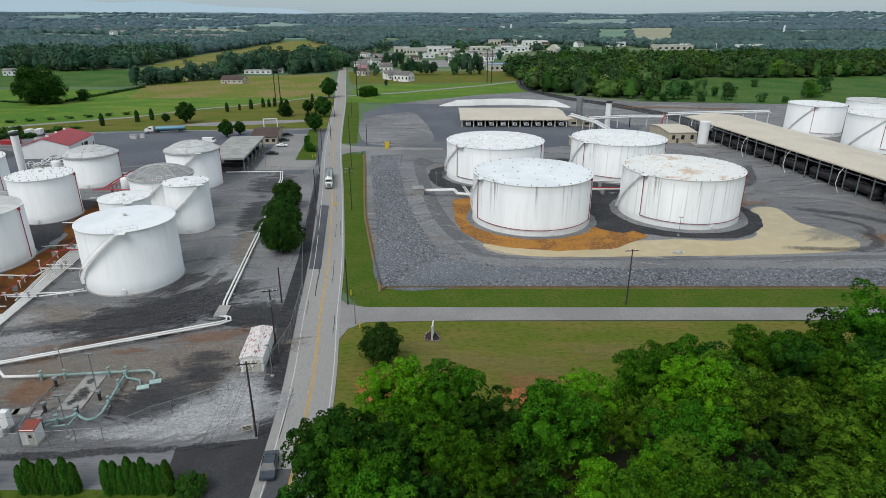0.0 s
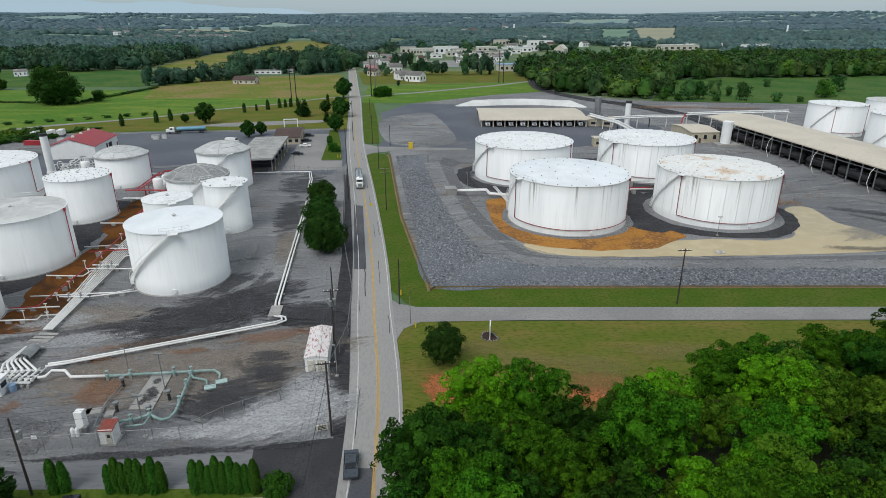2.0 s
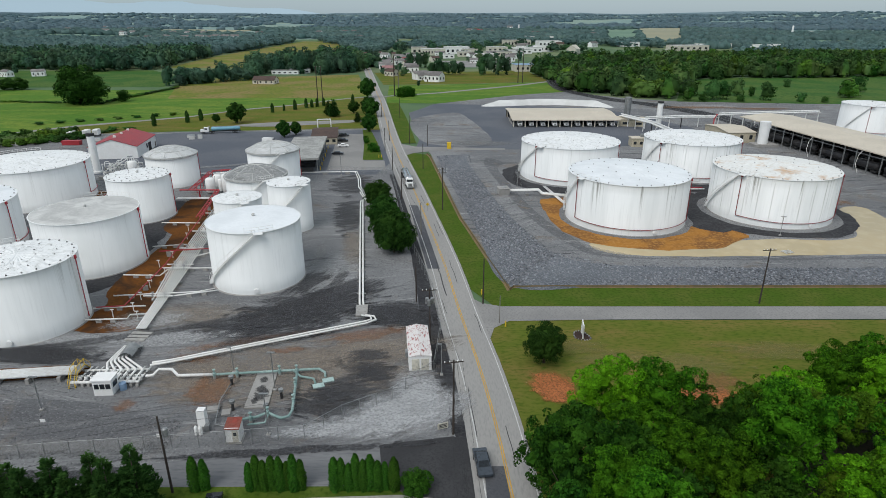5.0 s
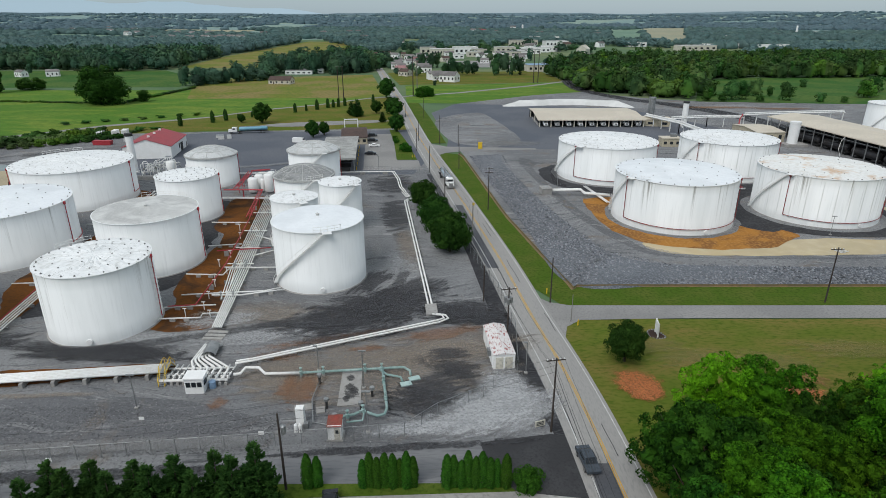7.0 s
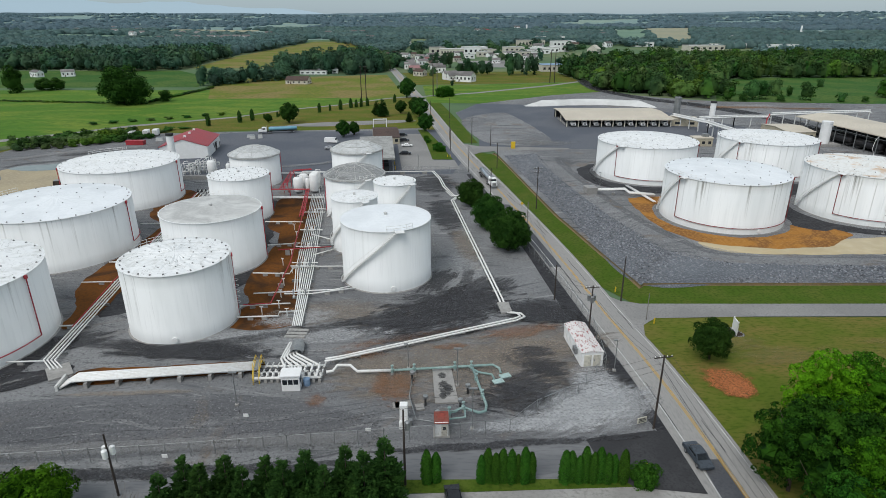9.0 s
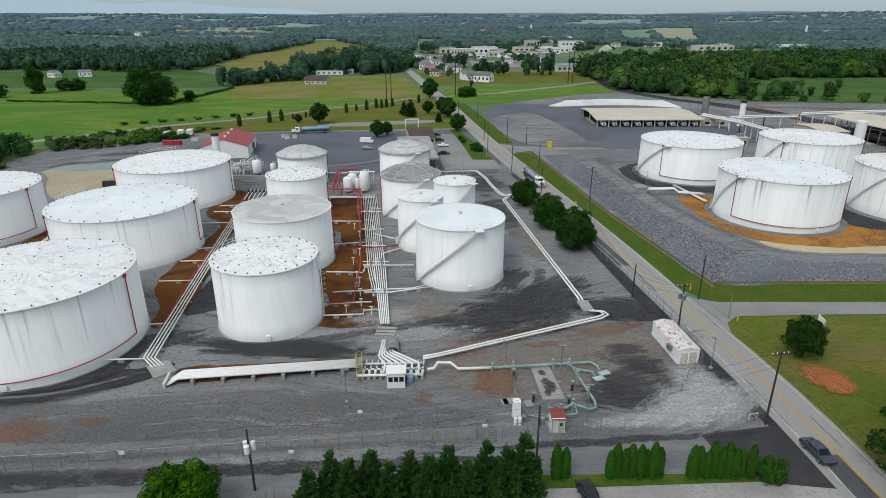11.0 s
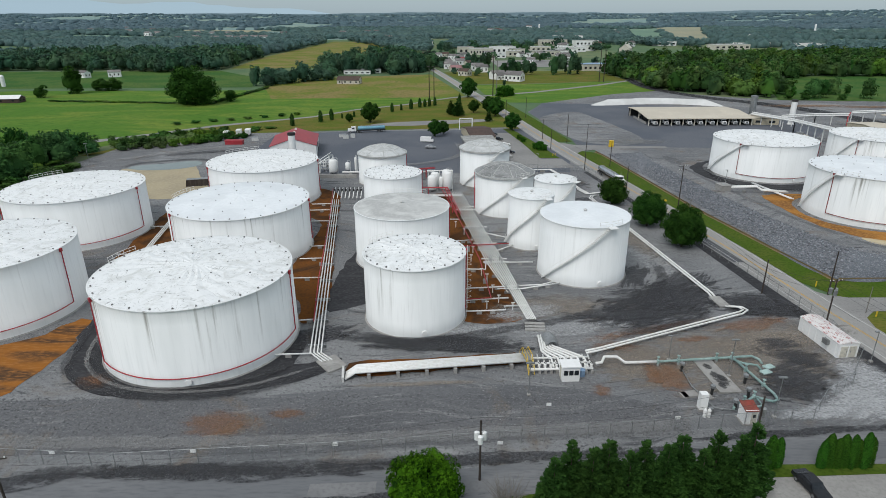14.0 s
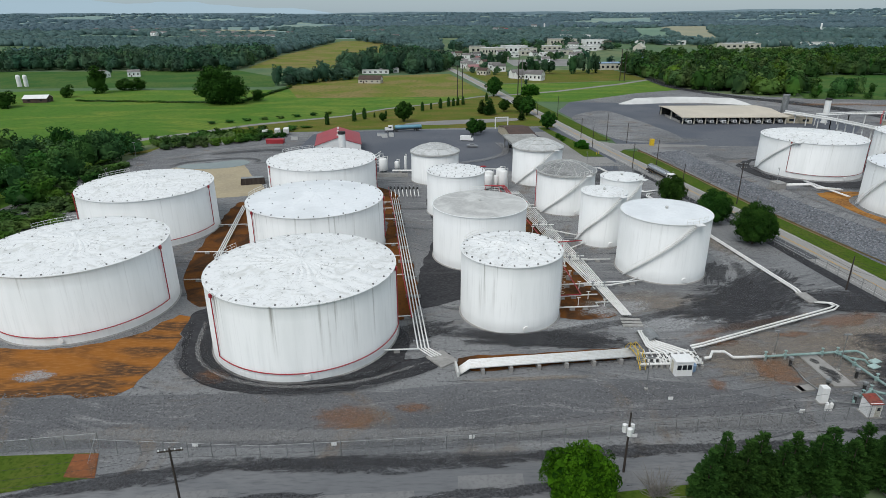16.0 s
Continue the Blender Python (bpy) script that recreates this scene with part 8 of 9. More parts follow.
part("panel", Geo().box(0, 0, 0.35, 2.2, 0.16, 2.2), WHITE, sg)
for k in (-1.0, 1.0):
    part("post", Geo().box(k, 0.0, 0, 0.2, 0.22, 2.65), WHITE, sg)

edging = thing("bed_edging", "pale stone edging of a mulch bed", "edging")
ring = curve_points([(-3.1, 90.4), (-1.7, 89.7), (-0.5, 90.2), (-0.8, 91.6), (-1.6, 92.9), (-2.9, 92.5)], 0.4, True)
for x, y in ring:
    part("stone", Geo().box(x, y, -0.02, 0.26, 0.17, 0.14, 40 * x), STONE, edging)
mk = thing("junction_sign", "small pale sign board at the junction", "sign", -26.2, 65.6, 0, 20)
part("board", Geo().box(0, 0, 0.3, 1.5, 0.1, 0.9), CREAM, mk)
for s in (-0.5, 0.5):
    part("leg", Geo().box(s, 0.08, 0, 0.08, 0.08, 1.0), WOOD, mk)
for k in range(3):
    part("text_bar", Geo().box(0, -0.07, 0.5 + 0.22 * k, 1.1, 0.03, 0.09), DARK, mk)
for x, y in ((-28.4, 56.6), (-51.6, 233), (-50.6, 233.5), (-18.4, 108), (-14.9, 94.6)):
    b = thing("bollard", "short yellow steel marker post", "bollard", x, y)
    part("body", Geo().lathe([(0.13, 0), (0.13, 1.1), (0, 1.2)], 8), YELLOW, b)
for x, y in ((-110, 58.2), (-88.5, 58.4), (-128, 57.0), (-146, 56.8), (-63.5, 63.5), (-80.8, 66.6)):
    b = thing("marker_board", "small white notice board on the fence", "sign", x, y)
    part("board", Geo().box(0, 0, 0.6, 0.7, 0.08, 0.5), WHITE, b)
    part("leg", Geo().box(0, 0.05, 0, 0.06, 0.06, 0.7), STEEL, b)

portal = thing("height_gauge", "white steel height gauge over the entrance lane", "gauge", -84.5, 294.5, 0, 10)
for s in (-3.2, 3.2):
    part("post", Geo().box(s, 0, 0, 0.4, 0.4, 5.2), WHITE, portal)
part("beam", Geo().box(0, 0, 5.2, 6.8, 0.4, 0.4), WHITE, portal)
dry = thing("dry_bush", "leafless brown bush beside the spruces", "bush", -88.6, 48.8)
rb = random.Random(12)
for k in range(90):
    a, e, n = rb.uniform(0, 6.28), rb.uniform(0.35, 1.3), rb.uniform(1.8, 3.8)
    d = Vector((math.cos(a) * math.cos(e), math.sin(a) * math.cos(e), math.sin(e)))
    root = Vector((rb.uniform(-0.9, 0.9), rb.uniform(-0.5, 0.5), 0))
    part("twig", Geo().tube([tuple(root), tuple(root + d * n * 0.5), tuple(root + d * n + Vector((rb.uniform(-0.5, 0.5), rb.uniform(-0.5, 0.5), rb.uniform(-0.3, 0.2))))], 0.055, 4, 0.015), GREYWOOD, dry)

# ---- trees and houses further off ----
def grove(name, label, spots, leaves, size, material, seed, variants=5, lumps=9, low=0.06, category="woodland", flat=0.85, core=0.56):
    """Many trees in one mesh: each spot is (x, y, height, radius). Loose leaves lie over a lumpy mass; no leaves: the mass alone."""
    rng = np.random.default_rng(seed)
    kinds = []
    for v in range(variants):
        mass, tri = clump_arrays(rng, 9 if core > 0.6 else 7 if leaves > 30 else 6, 5 if core > 0.6 else 4 if leaves > 30 else 3, 0.14 if leaves else 0.22)
        q = (mass * np.array([core, core, core + 0.06]) + np.array([0, 0, 0.76 - core]) if leaves > 30 else mass)
        if leaves:
            c, r = round_lumps(rng, 1.0, 0.5, lumps, low)
            q = np.concatenate([q, leaf_arrays(rng, c, r, leaves, size, flat, 0.26)])
        kinds.append((q, tri, len(mass)))
    out, faces, at = [], [], 0
    for x, y, h, rad, *base in spots:
        q, tri, n = kinds[rng.integers(variants)]
        a = rng.uniform(0, 2 * np.pi)
        q = np.stack([q[:, 0] * math.cos(a) - q[:, 1] * math.sin(a), q[:, 0] * math.sin(a) + q[:, 1] * math.cos(a), q[:, 2]], 1) * np.array([2 * rad, 2 * rad, h])
        out.append(q + np.array([x, y, base[0] if base else -0.1]))
        faces += [tri + at, np.arange(at + n, at + len(q)).reshape(-1, 3)]
        at += len(q)
    me = bpy.data.meshes.new(name)
    verts, loops = np.concatenate(out), np.concatenate(faces).astype(np.int32)
    me.vertices.add(len(verts))
    me.vertices.foreach_set("co", verts.astype(np.float32).ravel())
    me.loops.add(3 * len(loops))
    me.loops.foreach_set("vertex_index", loops.ravel())
    me.polygons.add(len(loops))
    me.polygons.foreach_set("loop_start", np.arange(0, 3 * len(loops), 3, dtype=np.int32))
    me.polygons.foreach_set("use_smooth", [True] * len(loops))
    me.materials.append(material)
    me.update(calc_edges=True)
    return tagged(new(name, me), label, category, kind="stuff")


def inside(x, y, poly):
    hit = False
    for (x0, y0), (x1, y1) in zip(poly, poly[1:] + poly[:1]):
        if (y0 > y) != (y1 > y) and x < (x1 - x0) * (y - y0) / (y1 - y0) + x0:
            hit = not hit
    return hit


def fill(poly, gap, h0, h1, seed, keep=1.0):
    rng = random.Random(seed)
    xs, ys = [p[0] for p in poly], [p[1] for p in poly]
    out, y = [], min(ys)
    while y < max(ys):
        x = min(xs)
        while x < max(xs):
            px, py = x + rng.uniform(-0.45, 0.45) * gap, y + rng.uniform(-0.45, 0.45) * gap
            if inside(px, py, poly) and rng.random() < keep:
                h = rng.uniform(h0, h1)
                out.append((px, py, h, gap * rng.uniform(0.55, 0.85)))
            x += gap
        y += gap * 0.85
    return out


grove("east_woods", "dense green woods behind the rail yard", fill([(67, 545), (66, 468), (99, 428), (132, 406), (146, 430), (186, 535), (240, 560), (320, 560), (430, 586), (560, 600), (640, 760), (420, 760), (200, 740), (120, 690), (62, 600)], 11.5, 11, 19, 1), 270, 0.085, WOODLEAF, 1, variants=10, lumps=12, core=0.64)
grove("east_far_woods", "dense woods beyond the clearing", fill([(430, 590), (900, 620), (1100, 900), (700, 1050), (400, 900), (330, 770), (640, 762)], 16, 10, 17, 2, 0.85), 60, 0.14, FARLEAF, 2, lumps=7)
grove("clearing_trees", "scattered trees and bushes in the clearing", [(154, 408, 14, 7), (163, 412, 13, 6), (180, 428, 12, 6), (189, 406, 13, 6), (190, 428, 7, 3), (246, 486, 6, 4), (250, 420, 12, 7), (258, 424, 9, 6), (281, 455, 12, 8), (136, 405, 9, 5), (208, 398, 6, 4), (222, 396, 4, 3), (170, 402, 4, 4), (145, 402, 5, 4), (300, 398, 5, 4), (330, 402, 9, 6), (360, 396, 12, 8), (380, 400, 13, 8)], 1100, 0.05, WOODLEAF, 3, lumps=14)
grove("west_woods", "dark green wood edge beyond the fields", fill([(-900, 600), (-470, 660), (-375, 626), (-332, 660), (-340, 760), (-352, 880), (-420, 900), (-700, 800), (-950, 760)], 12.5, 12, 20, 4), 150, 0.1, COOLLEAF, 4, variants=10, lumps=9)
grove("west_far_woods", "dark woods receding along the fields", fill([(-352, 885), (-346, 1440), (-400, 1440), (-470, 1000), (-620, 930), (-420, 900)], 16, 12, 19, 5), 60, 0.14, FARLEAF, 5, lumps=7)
grove("field_copse", "dark round copse standing in the crop field", [(-257, 388, 23, 13), (-266, 392, 20, 11), (-249, 390, 19, 10), (-260, 398, 22, 12), (-238, 404, 8, 5)], 3200, 0.036, DARKLEAF, 6, lumps=20)
grove("field_trees", "dark trees at the field edge by a farm", [(-371, 452, 19, 10), (-357, 470, 9, 8), (-365, 474, 8, 7), (-349, 472, 9, 7), (-381, 428, 8, 6), (-394, 380, 11, 9), (-406, 384, 12, 10), (-420, 390, 12, 10), (-436, 396, 12, 10), (-452, 400, 13, 10), (-470, 410, 13, 10), (-388, 374, 9, 7)], 1000, 0.055, DARKLEAF, 7)
grove("row_trees", "row of tall dark trees behind the hay field", fill([(-256, 494), (-236, 500), (-190, 552), (-206, 560), (-250, 520)], 10, 11, 17, 8) + fill([(-212, 590), (-178, 612), (-140, 596), (-118, 612), (-118, 664), (-200, 690), (-215, 640)], 13, 16, 23, 9), 700, 0.062, COOLLEAF, 8, lumps=14)
TOWNGREEN = leafy("town_tree_foliage", (0.026, 0.068, 0.036), (0.046, 0.107, 0.047), (0.07, 0.14, 0.05), 0.1, 0.03, 0.09)
grove("town_trees", "dark trees between the houses of the town", [(-84, 821, 15, 8), (-62, 680, 16, 6), (-52, 676, 18, 6), (-46, 684, 16, 6), (-37, 594, 13, 5.5), (-30, 590, 16, 6), (-23, 597, 14, 6), (-16, 591, 16, 6), (-9, 594, 14, 6), (11, 592, 19, 6.5), (20, 598, 22, 7), (27, 590, 20, 6), (35, 597, 16, 6.5), (64, 577, 15, 6), (70, 574, 17, 6.5), (77, 580, 14, 6), (-122, 645, 17, 8), (-113, 640, 16, 7), (-108, 652, 14, 7), (-63, 584, 8, 5), (26, 927, 16, 10), (-46, 497, 5, 2), (-105, 700, 15, 8), (-98, 690, 13, 7), (-122, 740, 15, 9), (18, 766, 13, 7), (28, 774, 12, 7), (96, 700, 14, 7), (104, 712, 13, 7)], 420, 0.08, TOWNGREEN, 9)
grove("town_trees", "dark trees behind the halls of the town", [(-110, 760, 14, 9), (-66, 730, 11, 7), (120, 760, 12, 9), (132, 780, 12, 9), (80, 720, 8, 6), (-140, 820, 15, 10), (-155, 840, 15, 10), (-168, 800, 15, 9), (-44, 1040, 15, 12), (-90, 960, 15, 10), (-100, 1000, 15, 10), (50, 1060, 15, 12), (30, 1100, 15, 12), (120, 1180, 15, 12), (150, 1000, 15, 12), (180, 950, 15, 12)], 300, 0.095, COOLLEAF, 16)
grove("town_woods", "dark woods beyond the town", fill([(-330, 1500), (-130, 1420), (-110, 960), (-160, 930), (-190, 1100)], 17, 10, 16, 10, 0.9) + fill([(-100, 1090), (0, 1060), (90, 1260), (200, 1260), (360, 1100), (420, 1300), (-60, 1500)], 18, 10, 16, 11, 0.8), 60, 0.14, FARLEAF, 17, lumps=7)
grove("nw_thicket", "thicket of trees and bushes beside the tank farm", fill([(-330, 90), (-238, 90), (-234, 150), (-238, 196), (-243, 226), (-236, 244), (-262, 252), (-330, 210)], 8, 5, 13, 12), 520, 0.058, WOODLEAF, 10, variants=8, lumps=12)
grove("thicket_bushes", "low bushes along the lane", fill([(-232, 244), (-214, 254), (-196, 264), (-186, 274), (-200, 284), (-222, 280), (-245, 262)], 3.6, 2.0, 4.2, 13) + fill([(-190, 284), (-172, 312), (-178, 314), (-196, 288)], 6, 1.0, 1.8, 23) + fill([(-226, 100), (-218, 150), (-222, 190), (-236, 220), (-240, 160), (-238, 100)], 5, 1.5, 4.5, 14), 190, 0.11, WOODLEAF, 11)
grove("field_hedge", "thin hedge between two fields", [(-245 - 3.0 * k, 391 + 0.42 * k + math.sin(k), 1.2, 2.2) for k in range(40)] + [(-246 + 0.5 * k, 400 + 4 * k, 1.8, 2.6) for k in range(22)] + [(-236 + 8 * k, 312 + 4.6 * k, 1.6, 3.0) for k in range(0, 8)], 60, 0.2, WOODLEAF, 12)

# far country: the land rises in gentle wooded hills towards the horizon
def hill(x, y):
    r = math.hypot(x + 40, y)
    k = min(max((r - 1850) / 2500, 0), 1)
    return -0.1 + 74 * k ** 1.15 * (0.80 + 0.30 * noise.noise((x / 900, y / 420, 0)) + 0.10 * noise.noise((x / 260, y / 200, 5)))


def wooded(x, y):
    """Woods and fields lie in long bands across the far country."""
    return noise.noise((x / 460, y / 250, 3.1)) + 0.45 * noise.noise((x / 150, y / 110, 8.2))


hills, ring, spoke = Geo(), 70, 200
reach = [1 / (1 / 1600 + (1 / 4380 - 1 / 1600) * i / ring) for i in range(ring + 1)]
for r in reach:
    for j in range(spoke + 1):
        a = radians(152 - 124 * j / spoke)
        x, y = r * math.cos(a) - 40, r * math.sin(a)
        hills.v.append((x, y, hill(x, y)))
hills.f = [(i * (spoke + 1) + j, i * (spoke + 1) + j + 1, (i + 1) * (spoke + 1) + j + 1, (i + 1) * (spoke + 1) + j) for i in range(ring) for j in range(spoke)]
# Hill greens are shifted towards blue so the colour itself gives the haze.
HILLS = surface("haze_tinted_green_hills", (0.18, 0.265, 0.245), (0.215, 0.288, 0.235), (0.165, 0.245, 0.235), 0.004, 0.022, bump=0, lo=0.5, hi=0.53)
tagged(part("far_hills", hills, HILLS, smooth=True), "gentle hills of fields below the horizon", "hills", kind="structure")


def hill_field(name, a, b, c, d, material, label):
    """A field draped over the far hills between four corners."""
    g, n = Geo(), 12
    for i in range(n + 1):
        for j in range(n + 1):
            u, v = i / n, j / n
            x, y = ((a[k] * (1 - u) + b[k] * u) * (1 - v) + (d[k] * (1 - u) + c[k] * u) * v for k in (0, 1))
            g.v.append((x, y, max(hill(x, y), -0.1) + 0.6))
    g.f = [(i * (n + 1) + j, (i + 1) * (n + 1) + j, (i + 1) * (n + 1) + j + 1, i * (n + 1) + j + 1) for i in range(n) for j in range(n)]
    tagged(part(name, g, material, smooth=True), label, "field", kind="structure")


# Far field colours are paled and cooled with the same haze.
FARTAN = surface("haze_paled_stubble_field", (0.30, 0.285, 0.19), (0.26, 0.265, 0.18), (0.24, 0.25, 0.175), 0.006, 0.05, bump=0)
FARGREEN = surface("haze_paled_green_field", (0.125, 0.215, 0.15), (0.155, 0.24, 0.165), (0.115, 0.195, 0.14), 0.006, 0.05, bump=0)
FARFIELDS = [((439, 1467), (538, 1467), (840, 2300), (675, 2300), FARTAN, "far tan stubble field between woods"),
             ((350, 1500), (437, 1480), (660, 2250), (545, 2200), FARGREEN, "far green field between woods"),
             ((-1060, 1610), (-720, 1490), (-840, 1780), (-1180, 1860), FARGREEN, "far pale green field between woods"),
             ((-960, 1930), (-690, 2000), (-690, 2250), (-1000, 2250), FARTAN, "far pale field among houses"),
             ((700, 1250), (830, 1180), (960, 1420), (820, 1500), FARGREEN, "far green field between woods"),
             ((-20, 1620), (90, 1560), (140, 1850), (-10, 1900), FARGREEN, "far green field behind the town")]
for k, (a, b, c, d, material, label) in enumerate(FARFIELDS):
    hill_field("far_country_field", a, b, c, d, material, label)


def on_field(x, y):
    return any(inside(x, y, [f[0], f[1], f[2], f[3]]) for f in FARFIELDS)


# far woods, thinning into fields towards the horizon
rng = random.Random(21)
near = []
for i in range(11000):
    y = 1 / rng.uniform(1 / 1720, 1 / 880)
    x = rng.uniform(-1.0, 0.98) * (y * 0.80 + 140) - 40
    blocked = (y < 1460 and -360 < x < 420) or (x > 380 and y < 1080) or (x < -330 and y < 900) or on_field(x, y)
    if blocked or wooded(x, y) < -0.02 or (-800 < x < -480 and 1440 < y < 1620):
        continue
    near.append((x, y, rng.uniform(9, 15), (5 + y * 0.0022) * rng.uniform(0.75, 1.35)))
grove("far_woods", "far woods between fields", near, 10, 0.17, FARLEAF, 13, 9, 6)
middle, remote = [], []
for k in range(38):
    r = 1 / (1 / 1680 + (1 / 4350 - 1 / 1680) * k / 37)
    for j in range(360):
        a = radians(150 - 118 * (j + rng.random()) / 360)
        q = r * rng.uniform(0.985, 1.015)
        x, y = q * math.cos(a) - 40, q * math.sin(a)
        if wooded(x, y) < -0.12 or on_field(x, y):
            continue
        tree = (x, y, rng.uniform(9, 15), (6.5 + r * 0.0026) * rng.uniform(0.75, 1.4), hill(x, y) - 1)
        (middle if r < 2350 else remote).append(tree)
# Leaf colours of both groves already carry the haze.
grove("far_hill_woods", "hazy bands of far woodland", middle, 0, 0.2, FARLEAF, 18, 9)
grove("remote_hill_woods", "woods tinted haze blue on the hills at the horizon", remote, 0, 0.2, REMOTELEAF, 19, 9)


def ridge(name, dist, height, seed, material, label):
    g = Geo()
    n = 240
    verts = []
    for i in range(n + 1):
        a = radians(20 + 140 * i / n)
        x, y = dist * math.cos(a), dist * math.sin(a)
        h = height * (0.86 + 0.2 * noise.noise((i * 0.06, seed, 0)) + 0.06 * noise.noise((i * 0.35, seed, 4)))
        verts += [(x - 40, y, -20), (x - 40, y, h), ((x - 40) * 1.02, y * 1.02, h * 0.9)]
    for i in range(n):
        a = 3 * i
        g.add([], [])
        g.f += [(a, a + 1, a + 4, a + 3), (a + 1, a + 2, a + 5, a + 4)]
    g.v = verts
    return tagged(part(name, g, material), label, "backdrop", kind="structure")


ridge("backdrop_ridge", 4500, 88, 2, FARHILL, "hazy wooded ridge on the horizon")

# Mountain backdrop emits a flat haze blue; the emission stands in for aerial haze.
far_blue = bpy.data.materials.new("glowing_haze_mountain")
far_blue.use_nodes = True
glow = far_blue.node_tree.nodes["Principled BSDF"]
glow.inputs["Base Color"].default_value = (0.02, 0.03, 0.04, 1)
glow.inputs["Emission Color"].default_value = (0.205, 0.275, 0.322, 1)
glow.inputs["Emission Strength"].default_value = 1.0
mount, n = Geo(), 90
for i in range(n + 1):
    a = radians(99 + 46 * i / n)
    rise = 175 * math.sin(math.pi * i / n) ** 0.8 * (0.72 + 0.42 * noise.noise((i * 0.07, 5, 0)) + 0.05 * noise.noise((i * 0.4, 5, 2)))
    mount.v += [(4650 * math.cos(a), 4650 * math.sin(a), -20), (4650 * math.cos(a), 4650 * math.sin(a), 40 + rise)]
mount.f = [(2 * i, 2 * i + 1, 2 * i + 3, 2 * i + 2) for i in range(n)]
tagged(part("backdrop_mountain", mount, far_blue), "faint mountain backdrop glowing haze blue far beyond the ridge", "backdrop", kind="structure")

# single trees along lane and road
plant(tapered_evergreen("small columnar cypress beside the lane", 5.5, 0.95, 1100, 0.36, CONIFER, 41, True, "cypresses along the lane"),
      [(-174, 307), (-161.5, 318.5), (-156.8, 325), (-152, 331, 0.5), (-146, 336, 0.6), (-126, 354), (-121, 361, 0.7), (-115.3, 365), (-110.3, 373), (-107.2, 375), (-104.4, 377.2), (-101, 381), (-85, 397)], (0.9, 1.1), 20)
plant(tapered_evergreen("dark pointed evergreen by the road", 10.5, 4.2, 3000, 0.5, CONIFER, 42), [(-87.5, 338, 1.0), (-91, 344, 0.85), (-71.5, 319, 0.55)], seed=21)
plant(broadleaf("round shade tree by the lane", 11, 4.8, 4000, 0.36, DARKLEAF, 43, group="lane trees", lumps=24, low=0.15, tufts=90, tuft=0.2, even=True), [(-134.7, 316, 1.05), (-78.5, 420.5, 1.15), (-66.5, 336, 1.05), (-69, 348, 0.9), (-62, 291, 0.85), (-78, 350, 0.7), (-99.5, 275.5, 0.7), (-95.5, 282, 0.55), (-146, 318, 0.45)], seed=22)
plant(broadleaf("low rounded shrub by the car park", 2.6, 2.0, 1600, 0.22, CEDAR, 44, "shrub", low=0.1, trunk_r=0.08), [(-55.5, 244.5), (-53.6, 244.0), (-56.5, 248, 0.8), (-61, 268, 0.7), (-60, 262, 0.7), (-55.5, 425, 2.2), (-52, 428, 2.4), (-48, 430, 1.8)], seed=23)

# houses and halls of the town
PALEROOF = surface("pale_membrane_roof", (0.62, 0.62, 0.60), (0.52, 0.52, 0.50), (0.44, 0.44, 0.42), 0.1, 1.0, rough=0.8, bump=0)
PINKROOF = surface("faded_red_shingles", (0.36, 0.19, 0.19), (0.30, 0.17, 0.17), None, 0.2, 2.0, rough=0.9, bump=0)
sheet("town_lot", [(-34, 690), (44, 685), (60, 770), (40, 800), (-36, 790)], -0.02, ASPHALT, "grey parking lot of the town", "pavement", False)
TOWN = ((-41, 915, 36, 20, 9, CREAM, PALEROOF, 8), (-6, 948, 38, 24, 10, WHITE, PALEROOF, 5), (14, 926, 22, 14, 8, CREAM, FLATROOF, 3), (113, 1198, 54, 22, 11, CREAM, FLATROOF, 8), (106, 992, 46, 24, 7, WHITE, PALEROOF, 6),
        (171, 1178, 46, 24, 10, WHITE, PALEROOF, 6), (319, 1176, 40, 20, 8, WHITE, PALEROOF, 3), (378, 1040, 66, 26, 8, CREAM, PALEROOF, 6), (450, 1110, 60, 24, 8, WHITE, PALEROOF, 5), (52, 897, 40, 18, 6, CREAM, FLATROOF, 5), (520, 1060, 50, 24, 8, WHITE, PALEROOF, 4),
        (59, 640, 27, 18, 6.5, CREAM, BLUEROOFING, 5), (124, 728, 17, 12, 6, CREAM, BLUEROOFING, 3), (60, 1010, 34, 18, 7, CREAM, PALEROOF, 4), (32, 838, 30, 16, 6, WHITE, PALEROOF, 4), (76, 905, 26, 14, 6, WHITE, FLATROOF, 4), (155, 2564, 150, 40, 14, WHITE, PALEROOF, 9), (200, 1500, 70, 30, 9, WHITE, PALEROOF, 5),
        (-62, 940, 24, 16, 10, CREAM, FLATROOF, 3), (-22, 842, 22, 12, 5, WHITE, PALEROOF, 3), (134, 1010, 30, 18, 9, WHITE, PALEROOF, 4), (88, 950, 40, 16, 6, WHITE, FLATROOF, 5), (4, 880, 20, 14, 7, CREAM, PALEROOF, 3))
for x, y, w, d, h, wall, roof, doors in TOWN:
    flat_building("pale flat-roofed commercial building in the town", x, y, w * 0.95, d * 0.95, h, 8, wall, roof, doors)
HOMES = ((-104, 842), (-93, 757), (-82, 808), (-75, 586), (-57, 623), (-47, 553), (-84, 660), (-60, 646), (-133, 872), (-140, 717), (6, 1190), (11, 754), (-92, 700), (-66, 700), (-60, 760), (-76, 780), (-238, 1500), (-228, 1520), (-120, 900), (-435, 580), (-409, 586), (-421, 712), (-70, 840), (-92, 868))


